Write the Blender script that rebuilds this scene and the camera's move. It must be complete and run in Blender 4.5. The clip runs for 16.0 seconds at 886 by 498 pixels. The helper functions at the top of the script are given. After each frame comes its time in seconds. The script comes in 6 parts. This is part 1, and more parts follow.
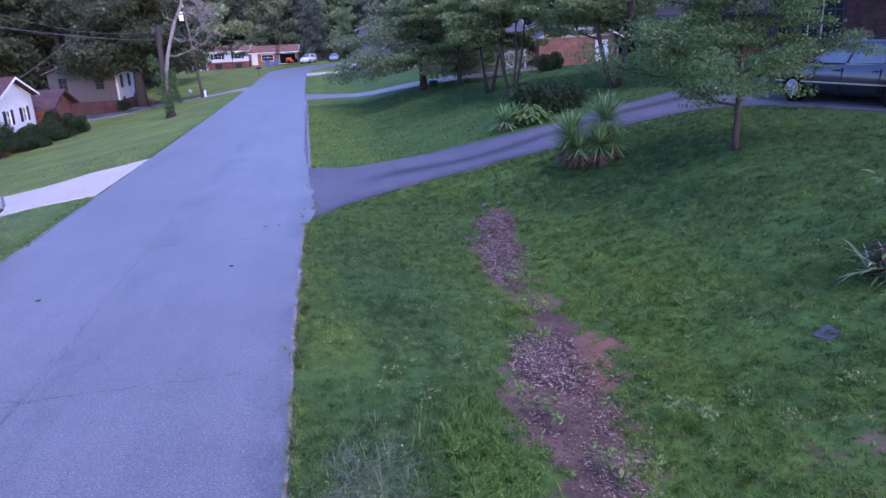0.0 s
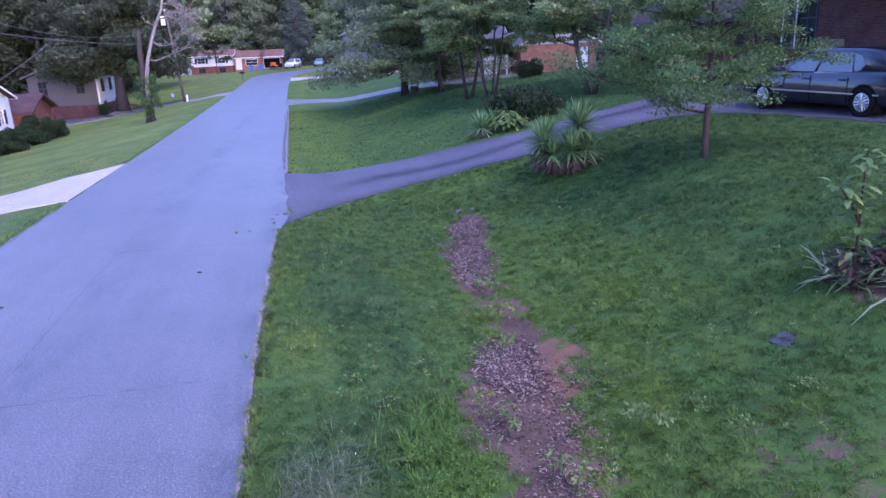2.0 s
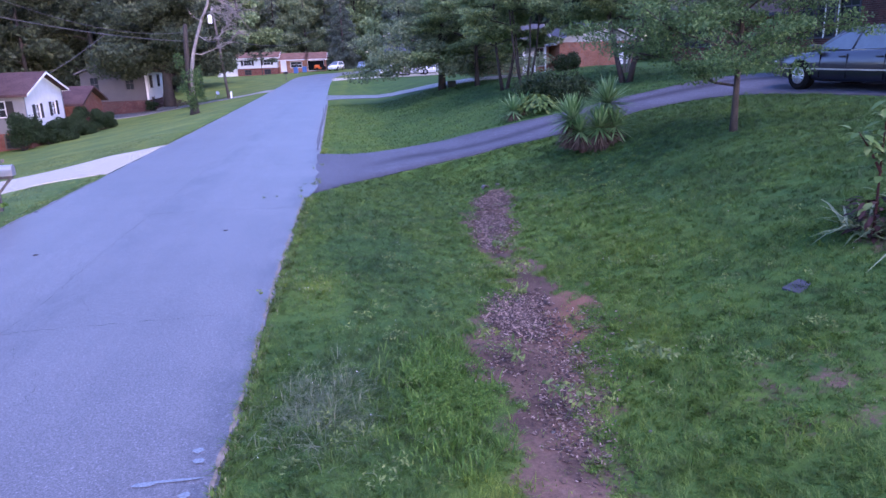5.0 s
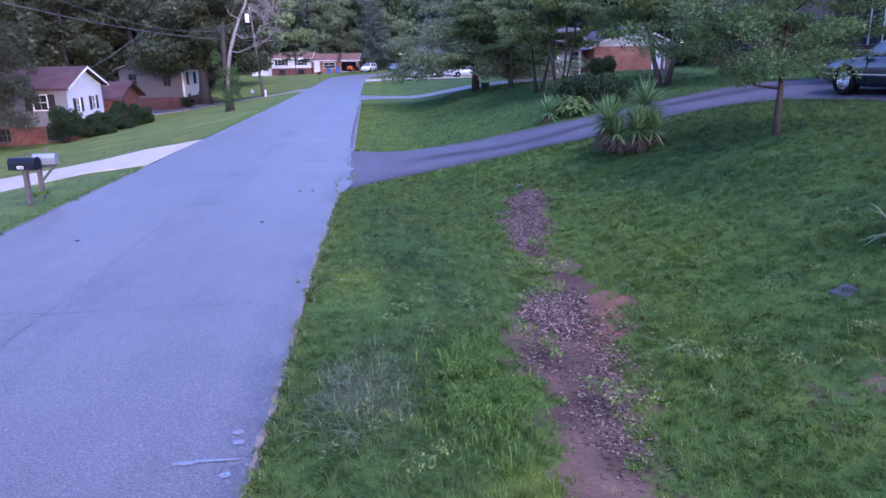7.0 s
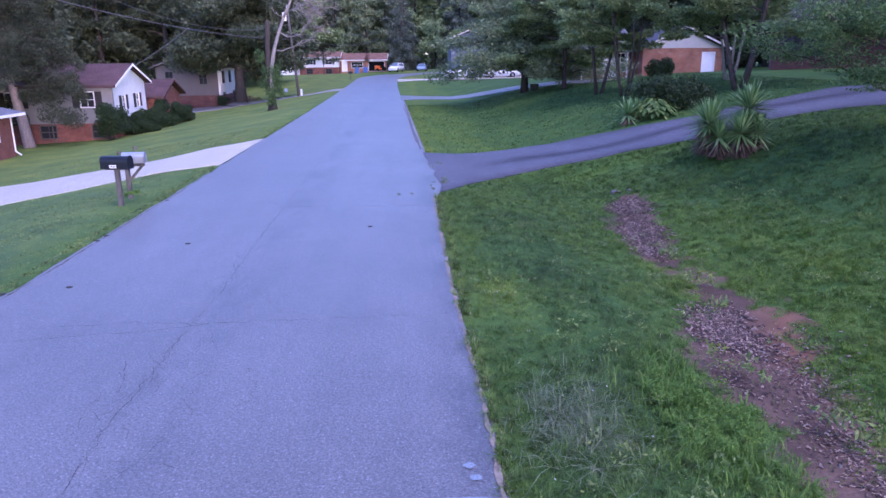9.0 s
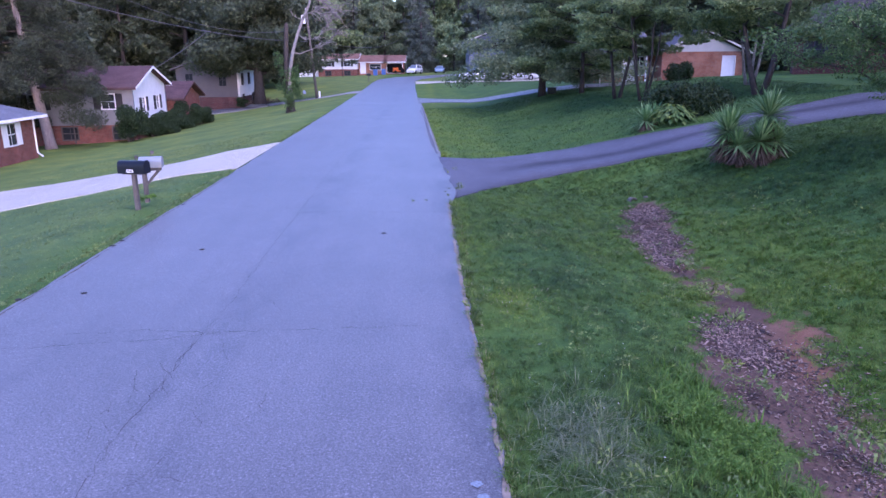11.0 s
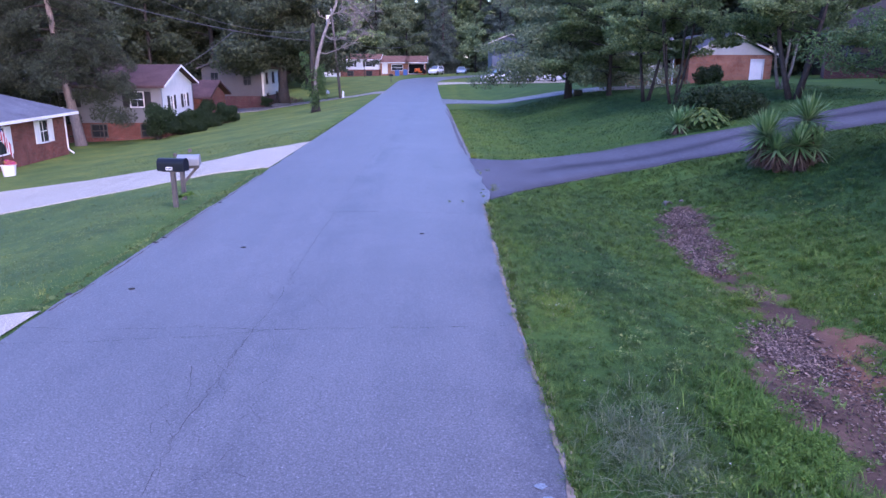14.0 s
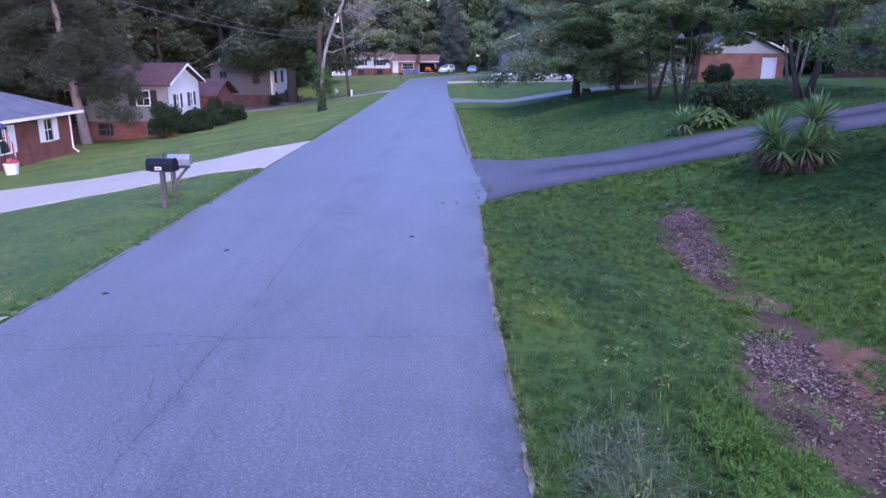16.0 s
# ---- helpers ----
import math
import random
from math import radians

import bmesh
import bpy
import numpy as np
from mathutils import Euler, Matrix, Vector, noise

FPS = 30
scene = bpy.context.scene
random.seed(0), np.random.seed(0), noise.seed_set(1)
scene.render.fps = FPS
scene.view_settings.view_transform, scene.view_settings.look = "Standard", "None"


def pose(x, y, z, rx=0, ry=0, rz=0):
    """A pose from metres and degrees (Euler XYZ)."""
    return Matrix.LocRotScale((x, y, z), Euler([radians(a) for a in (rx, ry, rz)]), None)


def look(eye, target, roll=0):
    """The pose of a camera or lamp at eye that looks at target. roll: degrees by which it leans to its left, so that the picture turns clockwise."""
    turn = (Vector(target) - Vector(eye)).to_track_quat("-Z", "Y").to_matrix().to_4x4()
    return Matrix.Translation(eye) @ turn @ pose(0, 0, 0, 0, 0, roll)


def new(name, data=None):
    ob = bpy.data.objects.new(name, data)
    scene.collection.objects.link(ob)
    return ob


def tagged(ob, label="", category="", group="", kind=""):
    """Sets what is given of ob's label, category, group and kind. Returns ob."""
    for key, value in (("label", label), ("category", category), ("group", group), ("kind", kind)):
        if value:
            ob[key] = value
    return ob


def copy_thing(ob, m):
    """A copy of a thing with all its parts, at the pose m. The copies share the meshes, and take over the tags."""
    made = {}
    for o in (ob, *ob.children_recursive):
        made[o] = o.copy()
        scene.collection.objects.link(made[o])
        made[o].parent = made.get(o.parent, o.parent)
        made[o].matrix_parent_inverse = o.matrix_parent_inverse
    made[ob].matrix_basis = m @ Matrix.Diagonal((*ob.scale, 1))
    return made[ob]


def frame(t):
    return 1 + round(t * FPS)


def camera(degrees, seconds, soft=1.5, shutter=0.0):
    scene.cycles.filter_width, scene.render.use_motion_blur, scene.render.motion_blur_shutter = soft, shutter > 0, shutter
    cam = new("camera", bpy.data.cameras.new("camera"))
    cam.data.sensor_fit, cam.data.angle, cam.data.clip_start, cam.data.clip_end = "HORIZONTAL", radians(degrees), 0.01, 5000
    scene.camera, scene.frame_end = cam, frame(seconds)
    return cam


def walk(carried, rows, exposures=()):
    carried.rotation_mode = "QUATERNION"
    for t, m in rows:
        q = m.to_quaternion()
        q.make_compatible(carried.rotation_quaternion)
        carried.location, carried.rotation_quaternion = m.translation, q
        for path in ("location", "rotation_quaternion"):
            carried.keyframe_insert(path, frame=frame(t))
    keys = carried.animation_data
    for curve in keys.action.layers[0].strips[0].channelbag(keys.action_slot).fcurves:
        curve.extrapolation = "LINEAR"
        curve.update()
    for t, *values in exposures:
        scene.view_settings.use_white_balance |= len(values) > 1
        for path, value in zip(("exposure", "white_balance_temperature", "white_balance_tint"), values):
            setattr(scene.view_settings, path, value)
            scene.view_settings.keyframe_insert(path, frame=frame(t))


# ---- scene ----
cam = camera(64.0, 16.0, soft=1.5)
PATH = [
    (0, (0.956, -2.834, 4.391), (1.232, -0.94, 3.811), -2.8),
    (0.5, (1.047, -2.777, 4.419), (1.3841, -0.8935, 3.8387), -2.88),
    (1, (1.142, -2.77, 4.444), (1.4783, -0.8854, 3.8664), -2.72),
    (1.5, (1.23, -2.805, 4.446), (1.5543, -0.9165, 3.8726), -2.56),
    (2, (1.304, -2.885, 4.399), (1.6187, -0.993, 3.8311), -2.46),
    (2.5, (1.423, -2.938, 4.264), (1.7278, -1.0431, 3.7016), -2.35),
    (3, (1.548, -2.962, 4.11), (1.8366, -1.0632, 3.5531), -2.21),
    (3.5, (1.577, -3.009, 3.981), (1.8484, -1.1059, 3.4273), -2.09),
    (4, (1.566, -3.077, 3.8), (1.8183, -1.1702, 3.2517), -1.95),
    (4.2, (1.542, -3.138, 3.735), (1.7854, -1.2298, 3.1876), -1.95),
    (6.3, (1.721, -3.338, 3.382), (1.878, -1.416, 2.85), -1.5),
    (6.5, (1.697, -3.327, 3.378), (1.848, -1.404, 2.847), -1.3),
    (7, (1.431, -3.27, 3.394), (1.565, -1.347, 2.863), -1),
    (7.5, (0.859, -3.042, 3.417), (0.979, -1.118, 2.884), -0.8),
    (8, (0.18, -2.836, 3.397), (0.288, -0.911, 2.867), -0.7),
    (8.5, (-0.273, -2.66, 3.384), (-0.174, -0.734, 2.854), -0.6),
    (9, (-0.552, -2.529, 3.393), (-0.46, -0.603, 2.864), -0.5),
    (9.5, (-0.724, -2.422, 3.403), (-0.644, -0.494, 2.877), -0.5),
    (12, (-0.353, -2.486, 3.525), (-0.326, -0.556, 3.002), -0.2),
    (12.5, (-0.419, -2.585, 3.512), (-0.399, -0.654, 2.991), -0.1),
    (13, (-0.575, -2.67, 3.498), (-0.563, -0.739, 2.977), -0),
    (13.5, (-0.755, -2.614, 3.493), (-0.751, -0.683, 2.972), 0),
    (14, (-0.908, -2.445, 3.497), (-0.911, -0.514, 2.975), 0.1),
    (14.5, (-0.961, -2.262, 3.486), (-0.973, -0.332, 2.964), 0.1),
    (15, (-0.882, -2.092, 3.482), (-0.903, -0.162, 2.958), 0.1),
    (15.5, (-0.713, -1.991, 3.475), (-0.742, -0.062, 2.951), 0.1),
    (16, (-0.484, -2.011, 3.475), (-0.521, -0.081, 2.95), 0.1),
]
walk(cam, [(t, look(eye, target, roll)) for t, eye, target, roll in PATH], exposures=[(0, 2.31, 5550, 54), (0.4, 2.55, 5550, 54), (4, 2.52, 5550, 54), (8, 2.43, 5550, 54), (13, 2.37, 5550, 53), (16, 2.26, 5550, 52)])

# ---------------------------------------------------------------- light
world = bpy.data.worlds.new("dusk_sky")
scene.world = world
world.use_nodes = True
wt = world.node_tree
sky = wt.nodes.new("ShaderNodeTexSky")
sky.sky_type, sky.sun_disc = "NISHITA", False
sky.sun_elevation, sky.sun_rotation = radians(10), radians(156)
sky.air_density, sky.dust_density, sky.ozone_density = 1.0, 1.0, 3.0
wt.nodes["Background"].inputs["Strength"].default_value = 0.15
wt.links.new(sky.outputs[0], wt.nodes["Background"].inputs[0])

sun = new("sun", bpy.data.lights.new("sun", "SUN"))
sun.data.energy, sun.data.angle, sun.data.color = 0.55, radians(25), (1.0, 0.93, 0.88)
sun.matrix_world = look((0, 0, 60), (-18, 22, 0))

# ---------------------------------------------------------------- materials


class Mat:
    """A node material with short ways to lay noise, ramps and bump on one Principled shader."""

    def __init__(self, name, rough=0.8, metal=0.0, spec=0.3):
        self.m = bpy.data.materials.new(name)
        self.m.use_nodes = True
        self.t = self.m.node_tree
        self.b = self.t.nodes["Principled BSDF"]
        self.b.inputs["Roughness"].default_value = rough
        self.b.inputs["Metallic"].default_value = metal
        self.b.inputs["Specular IOR Level"].default_value = spec
        self.co = self.t.nodes.new("ShaderNodeTexCoord").outputs["Object"]

    def node(self, kind, **settings):
        n = self.t.nodes.new(kind)
        for k, v in settings.items():
            setattr(n, k, v)
        return n

    def link(self, a, b):
        self.t.links.new(a, b)

    def noise(self, scale, detail=4.0, rough=0.6, co=None, stretch=None):
        n = self.node("ShaderNodeTexNoise")
        n.inputs["Scale"].default_value, n.inputs["Detail"].default_value, n.inputs["Roughness"].default_value = scale, detail, rough
        src = co or self.co
        if stretch:
            mp = self.node("ShaderNodeMapping")
            mp.inputs["Scale"].default_value = stretch
            self.link(src, mp.inputs["Vector"])
            src = mp.outputs[0]
        self.link(src, n.inputs["Vector"])
        return n.outputs["Fac"]

    def ramp(self, fac, *stops):
        r = self.node("ShaderNodeValToRGB")
        e = r.color_ramp.elements
        while len(e) < len(stops):
            e.new(0.5)
        for el, (p, c) in zip(e, stops):
            el.position = p
            el.color = (*c, 1) if isinstance(c, (tuple, list)) else (c, c, c, 1)
        self.link(fac, r.inputs[0])
        return r.outputs[0]

    def mix(self, fac, a, b, blend="MIX"):
        n = self.node("ShaderNodeMix", data_type="RGBA", blend_type=blend)
        for sock, v in ((n.inputs[0], fac), (n.inputs[6], a), (n.inputs[7], b)):
            if isinstance(v, (int, float)):
                sock.default_value = v if sock.name == "Factor" or sock.type == "VALUE" else (v, v, v, 1)
            elif isinstance(v, tuple):
                sock.default_value = (*v, 1)
            else:
                self.link(v, sock)
        return n.outputs[2]

    def color(self, c):
        if isinstance(c, tuple):
            self.b.inputs["Base Color"].default_value = (*c, 1)
        else:
            self.link(c, self.b.inputs["Base Color"])
        return self

    def bump(self, fac, strength=0.3, dist=0.02):
        n = self.node("ShaderNodeBump")
        n.inputs["Strength"].default_value, n.inputs["Distance"].default_value = strength, dist
        self.link(fac, n.inputs["Height"])
        self.link(n.outputs[0], self.b.inputs["Normal"])
        return self

    def attr(self, name):
        return self.node("ShaderNodeAttribute", attribute_name=name).outputs["Fac"]

    def island(self):
        return self.node("ShaderNodeNewGeometry").outputs["Random Per Island"]


def plain(name, c, rough=0.6, metal=0.0, spec=0.4, var=0.15, scale=6.0):
    m = Mat(name, rough, metal, spec)
    d = tuple(v * (1 - var) for v in c)
    l = tuple(min(1, v * (1 + var)) for v in c)
    return m.color(m.ramp(m.noise(scale), (0.3, d), (0.7, l))).m


def asphalt(name, dark, light, tracks=False, stain=False, rough=0.6, spec=0.4):
    m = Mat(name, rough, 0, spec)
    big = m.ramp(m.noise(0.25, 6, 0.65), (0.3, dark), (0.7, light))
    streak = m.ramp(m.noise(1.2, 4, co=m.co, stretch=(1.6, 0.12, 1)), (0.3, 0.88), (0.62, 1.0))
    grit = m.ramp(m.noise(42, 3, 0.8), (0.34, 0.44), (0.5, 0.94), (0.6, 1.15), (0.69, 2.5))
    speck = m.ramp(m.noise(120, 2, 0.9), (0.38, 0.68), (0.6, 1.2), (0.74, 2.1))
    c = m.mix(1.0, m.mix(1.0, m.mix(1.0, big, streak, "MULTIPLY"), grit, "MULTIPLY"), speck, "MULTIPLY")
    if stain:  # wash and tyre marks along the right-hand edge, a weathered band beside the middle seam
        sep = m.node("ShaderNodeSeparateXYZ")
        m.link(m.co, sep.inputs[0])
        wob = m.node("ShaderNodeMath", operation="MULTIPLY_ADD")
        m.link(m.noise(1.1, 4), wob.inputs[0])
        wob.inputs[1].default_value = 0.5
        m.link(sep.outputs[0], wob.inputs[2])
        mr = m.node("ShaderNodeMapRange")
        m.link(wob.outputs[0], mr.inputs[0])
        mr.inputs[1].default_value, mr.inputs[2].default_value = -4.3, 0.7
        bands = m.ramp(mr.outputs[0], (0.0, 0.0), (0.20, 0.0), (0.27, 0.85), (0.42, 0.0), (0.82, 0.0), (0.91, 1.0), (0.99, 0.15))
        patchy = m.ramp(m.noise(0.9, 5, 0.65, stretch=(1.3, 0.5, 1)), (0.42, 0.0), (0.60, 1.0))
        c = m.mix(m.mix(1.0, bands, patchy, "MULTIPLY"), c, m.mix(1.0, c, (0.60, 0.60, 0.64), "MULTIPLY"))
        worn = m.ramp(m.noise(0.7, 6, 0.7), (0.38, 0.94), (0.5, 1.0), (0.66, 1.03))
        c = m.mix(1.0, c, worn, "MULTIPLY")
    if tracks:  # oily streaks between and beside the wheel tracks
        wear = m.ramp(m.noise(2.2, 5, 0.7, stretch=(0.5, 2.0, 1)), (0.3, 0.55), (0.6, 1.0))
        c = m.mix(m.mix(1.0, m.attr("track"), wear, "MULTIPLY"), c, m.mix(1.0, c, 0.34, "MULTIPLY"))
    m.color(c)
    m.bump(m.noise(70, 4, 0.7), 0.3, 0.008)
    return m.m


def lawn_material():
    m = Mat("lawn", 0.9, 0, 0.1)
    g = m.ramp(m.noise(0.45, 6), (0.3, (0.037, 0.083, 0.020)), (0.5, (0.051, 0.108, 0.023)), (0.72, (0.072, 0.132, 0.027)))
    fine = m.ramp(m.noise(16, 6, 0.75), (0.3, 0.86), (0.55, 1.10), (0.8, 1.36))
    mid = m.ramp(m.noise(2.2, 4, 0.7), (0.35, (0.8, 0.9, 0.98)), (0.62, (1.15, 1.05, 0.9)))
    g = m.mix(1.0, m.mix(1.0, g, fine, "MULTIPLY"), mid, "MULTIPLY")
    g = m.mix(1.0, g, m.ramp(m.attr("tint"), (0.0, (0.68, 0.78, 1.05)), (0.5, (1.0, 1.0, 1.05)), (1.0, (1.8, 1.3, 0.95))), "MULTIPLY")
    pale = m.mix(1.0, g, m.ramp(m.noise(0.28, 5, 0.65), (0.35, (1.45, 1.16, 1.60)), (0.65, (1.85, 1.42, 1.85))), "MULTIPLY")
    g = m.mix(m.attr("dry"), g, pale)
    soil = m.ramp(m.noise(1.4, 6), (0.35, (0.070, 0.046, 0.037)), (0.5, (0.108, 0.070, 0.055)), (0.65, (0.150, 0.094, 0.070)), (0.8, (0.22, 0.155, 0.125)))
    soil = m.mix(1.0, soil, m.ramp(m.noise(24, 5, 0.8), (0.3, 0.6), (0.7, 1.35)), "MULTIPLY")
    clay = m.ramp(m.noise(3.5, 5, 0.7), (0.3, (0.13, 0.066, 0.044)), (0.7, (0.215, 0.108, 0.066)))
    soil = m.mix(m.attr("clay"), soil, clay)
    wob = m.node("ShaderNodeMath", operation="ADD")
    m.link(m.attr("soil"), wob.inputs[0])
    n = m.node("ShaderNodeMath", operation="MULTIPLY_ADD")
    m.link(m.noise(5, 5, 0.8), n.inputs[0])
    n.inputs[1].default_value, n.inputs[2].default_value = 1.6, -0.80
    m.link(n.outputs[0], wob.inputs[1])
    m.color(m.mix(m.ramp(wob.outputs[0], (0.36, 0.0), (0.62, 1.0)), g, soil))
    m.bump(m.noise(30, 6, 0.8), 0.45, 0.02)
    return m.m


def leaf_material(name, a, b, c, trans=0.25, patch=0.0, tint=False, single=False):
    """single: every leaf is an object of its own."""
    m = Mat(name, 0.58, 0, 0.28)
    col = m.ramp(m.node("ShaderNodeObjectInfo").outputs["Random"] if single else m.island(), (0.0, a), (0.55, b), (1.0, c))
    if patch:
        col = m.mix(1.0, col, m.ramp(m.noise(patch, 3, 0.6), (0.32, (0.76, 0.84, 0.90)), (0.5, (1.0, 1.0, 1.0)), (0.68, (1.22, 1.14, 0.88))), "MULTIPLY")
        col = m.mix(1.0, col, m.ramp(m.noise(patch * 5.5, 3, 0.6), (0.36, 0.60), (0.5, 0.98), (0.63, 1.30)), "MULTIPLY")
    if tint:
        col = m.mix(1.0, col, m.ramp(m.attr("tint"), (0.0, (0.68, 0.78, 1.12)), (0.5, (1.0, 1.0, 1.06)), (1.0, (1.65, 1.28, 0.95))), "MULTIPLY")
    m.color(col)
    tr = m.node("ShaderNodeBsdfTranslucent")
    m.link(col, tr.inputs["Color"])
    mixer = m.node("ShaderNodeMixShader")
    mixer.inputs[0].default_value = trans
    m.link(m.b.outputs[0], mixer.inputs[1])
    m.link(tr.outputs[0], mixer.inputs[2])
    m.link(mixer.outputs[0], m.t.nodes["Material Output"].inputs["Surface"])
    return m.m


def bark_material(name, a, b):
    m = Mat(name, 0.95, 0, 0.1)
    n = m.noise(7, 6, 0.75, stretch=(3, 3, 0.5))
    m.color(m.ramp(n, (0.3, a), (0.7, b)))
    return m.bump(n, 0.8, 0.03).m


def brick_material(name, a, b, mortar, axis_xy=True):
    m = Mat(name, 0.9, 0, 0.15)
    sep, com = m.node("ShaderNodeSeparateXYZ"), m.node("ShaderNodeCombineXYZ")
    add = m.node("ShaderNodeMath", operation="ADD")
    m.link(m.co, sep.inputs[0])
    m.link(sep.outputs[0], add.inputs[0])
    m.link(sep.outputs[1], add.inputs[1])
    m.link(add.outputs[0], com.inputs[0])
    m.link(sep.outputs[2], com.inputs[1])
    br = m.node("ShaderNodeTexBrick")
    br.inputs["Scale"].default_value = 1.0
    br.inputs["Brick Width"].default_value, br.inputs["Row Height"].default_value = 0.21, 0.075
    br.inputs["Mortar Size"].default_value, br.inputs["Bias"].default_value = 0.006, 0.0
    br.inputs["Color1"].default_value, br.inputs["Color2"].default_value, br.inputs["Mortar"].default_value = (*a, 1), (*b, 1), (*mortar, 1)
    m.link(com.outputs[0], br.inputs["Vector"])
    m.color(m.mix(1.0, br.outputs["Color"], m.ramp(m.noise(1.5, 5), (0.3, 0.7), (0.7, 1.2)), "MULTIPLY"))
    m.bump(br.outputs["Fac"], -0.5, 0.006)
    return m.m


def siding_material(name, c, board=0.13):
    m = Mat(name, 0.7, 0, 0.3)
    sep = m.node("ShaderNodeSeparateXYZ")
    m.link(m.co, sep.inputs[0])
    w = m.node("ShaderNodeMath", operation="MULTIPLY")
    m.link(sep.outputs[2], w.inputs[0])
    w.inputs[1].default_value = 1 / board
    fr = m.node("ShaderNodeMath", operation="FRACT")
    m.link(w.outputs[0], fr.inputs[0])
    d = tuple(v * 0.85 for v in c)
    m.color(m.ramp(m.noise(1.3, 5, 0.7), (0.3, d), (0.7, c)))
    m.bump(fr.outputs[0], -1.0, 0.012)
    return m.m


def shingle_material(name, a, b):
    m = Mat(name, 0.95, 0, 0.1)
    c = m.ramp(m.noise(9, 3, 0.8, stretch=(1, 1, 3)), (0.3, a), (0.7, b))
    c = m.mix(1.0, c, m.ramp(m.noise(0.8, 4), (0.3, 0.75), (0.7, 1.15)), "MULTIPLY")
    m.color(c)
    return m.bump(m.noise(14, 3, 0.8), 0.5, 0.015).m


ROAD = asphalt("road_asphalt", (0.104, 0.098, 0.105), (0.136, 0.128, 0.136), stain=True, rough=0.50, spec=0.62)
DRIVE = asphalt("driveway_asphalt", (0.080, 0.083, 0.108), (0.116, 0.120, 0.150), True, rough=0.8, spec=0.25)
CRACK = plain("crack_shadow", (0.030, 0.029, 0.031), 0.95, var=0.3, scale=30)
CONCRETE = asphalt("pale_concrete", (0.40, 0.36, 0.29), (0.47, 0.425, 0.345), rough=0.75)
STONE = plain("grey_stone", (0.10, 0.095, 0.09), 0.85, var=0.3, scale=14)
# black cable greyed in colour for the sky reflected on it
CABLE = plain("sky_greyed_cable", (0.07, 0.07, 0.08), 0.5)
DARKFRAME = plain("dark_blue_window_frame", (0.04, 0.045, 0.075), 0.5)
LAWN = lawn_material()
BARK = bark_material("grey_bark", (0.028, 0.024, 0.023), (0.075, 0.066, 0.062))
BARK_RED = bark_material("cedar_bark", (0.08, 0.062, 0.058), (0.22, 0.18, 0.165))
DEADWOOD = bark_material("weathered_deadwood", (0.10, 0.092, 0.09), (0.33, 0.31, 0.30))
LEAF = leaf_material("broad_leaf", (0.100, 0.159, 0.073), (0.167, 0.245, 0.104), (0.268, 0.345, 0.144), 0.42)
LEAF_NEAR = leaf_material("dogwood_leaf", (0.040, 0.091, 0.034), (0.069, 0.137, 0.047), (0.118, 0.196, 0.069), 0.4)
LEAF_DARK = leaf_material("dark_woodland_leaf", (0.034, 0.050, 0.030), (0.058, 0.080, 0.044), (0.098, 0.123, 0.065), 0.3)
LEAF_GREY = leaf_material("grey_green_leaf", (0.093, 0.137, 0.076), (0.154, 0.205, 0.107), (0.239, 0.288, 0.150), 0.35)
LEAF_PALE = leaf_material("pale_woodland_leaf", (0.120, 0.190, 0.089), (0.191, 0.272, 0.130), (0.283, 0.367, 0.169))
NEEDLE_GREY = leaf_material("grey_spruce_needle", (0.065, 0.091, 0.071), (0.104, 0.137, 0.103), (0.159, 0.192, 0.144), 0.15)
BARK_PALE = bark_material("pale_cedar_bark", (0.14, 0.115, 0.11), (0.34, 0.29, 0.275))
NEEDLE = leaf_material("cedar_needle", (0.022, 0.031, 0.019), (0.038, 0.050, 0.027), (0.062, 0.075, 0.040), 0.15)
BUSH = leaf_material("shrub_leaf", (0.011, 0.030, 0.012), (0.022, 0.047, 0.017), (0.039, 0.070, 0.025))
BLADE = leaf_material("grass_blade", (0.060, 0.124, 0.025), (0.087, 0.161, 0.029), (0.125, 0.198, 0.039), 0.35, 0.75, True)
BLADE_BANK = leaf_material("bank_grass_blade", (0.063, 0.137, 0.036), (0.078, 0.162, 0.040), (0.104, 0.190, 0.049), 0.35, 0.5, True)
BLADE_LUSH = leaf_material("lush_grass_blade", (0.055, 0.134, 0.020), (0.081, 0.173, 0.026), (0.123, 0.221, 0.038), 0.3)
BLADE_PALE = leaf_material("pale_grass_blade", (0.098, 0.149, 0.047), (0.125, 0.183, 0.058), (0.169, 0.216, 0.074), 0.3, 0.9)
BLADE_DRY = leaf_material("dry_grass", (0.15, 0.17, 0.06), (0.22, 0.23, 0.12), (0.32, 0.30, 0.19), 0.3)
BLADE_GREY = leaf_material("grey_green_grass", (0.085, 0.13, 0.060), (0.135, 0.18, 0.09), (0.23, 0.255, 0.155), 0.3)
YUCCA = leaf_material("yucca_blade", (0.052, 0.137, 0.047), (0.101, 0.220, 0.076), (0.253, 0.378, 0.179), 0.2)
STRAP = leaf_material("strappy_leaf", (0.09, 0.14, 0.06), (0.17, 0.22, 0.11), (0.32, 0.34, 0.20), 0.2)
YUCCA_DEAD = leaf_material("dry_yucca_blade", (0.045, 0.028, 0.022), (0.095, 0.062, 0.048), (0.19, 0.14, 0.11), 0.1)
HOSTA = leaf_material("hosta_leaf", (0.035, 0.088, 0.022), (0.075, 0.145, 0.033), (0.19, 0.26, 0.075), 0.25)
BRICK_RED = brick_material("red_brick", (0.22, 0.072, 0.052), (0.15, 0.052, 0.042), (0.22, 0.165, 0.145))
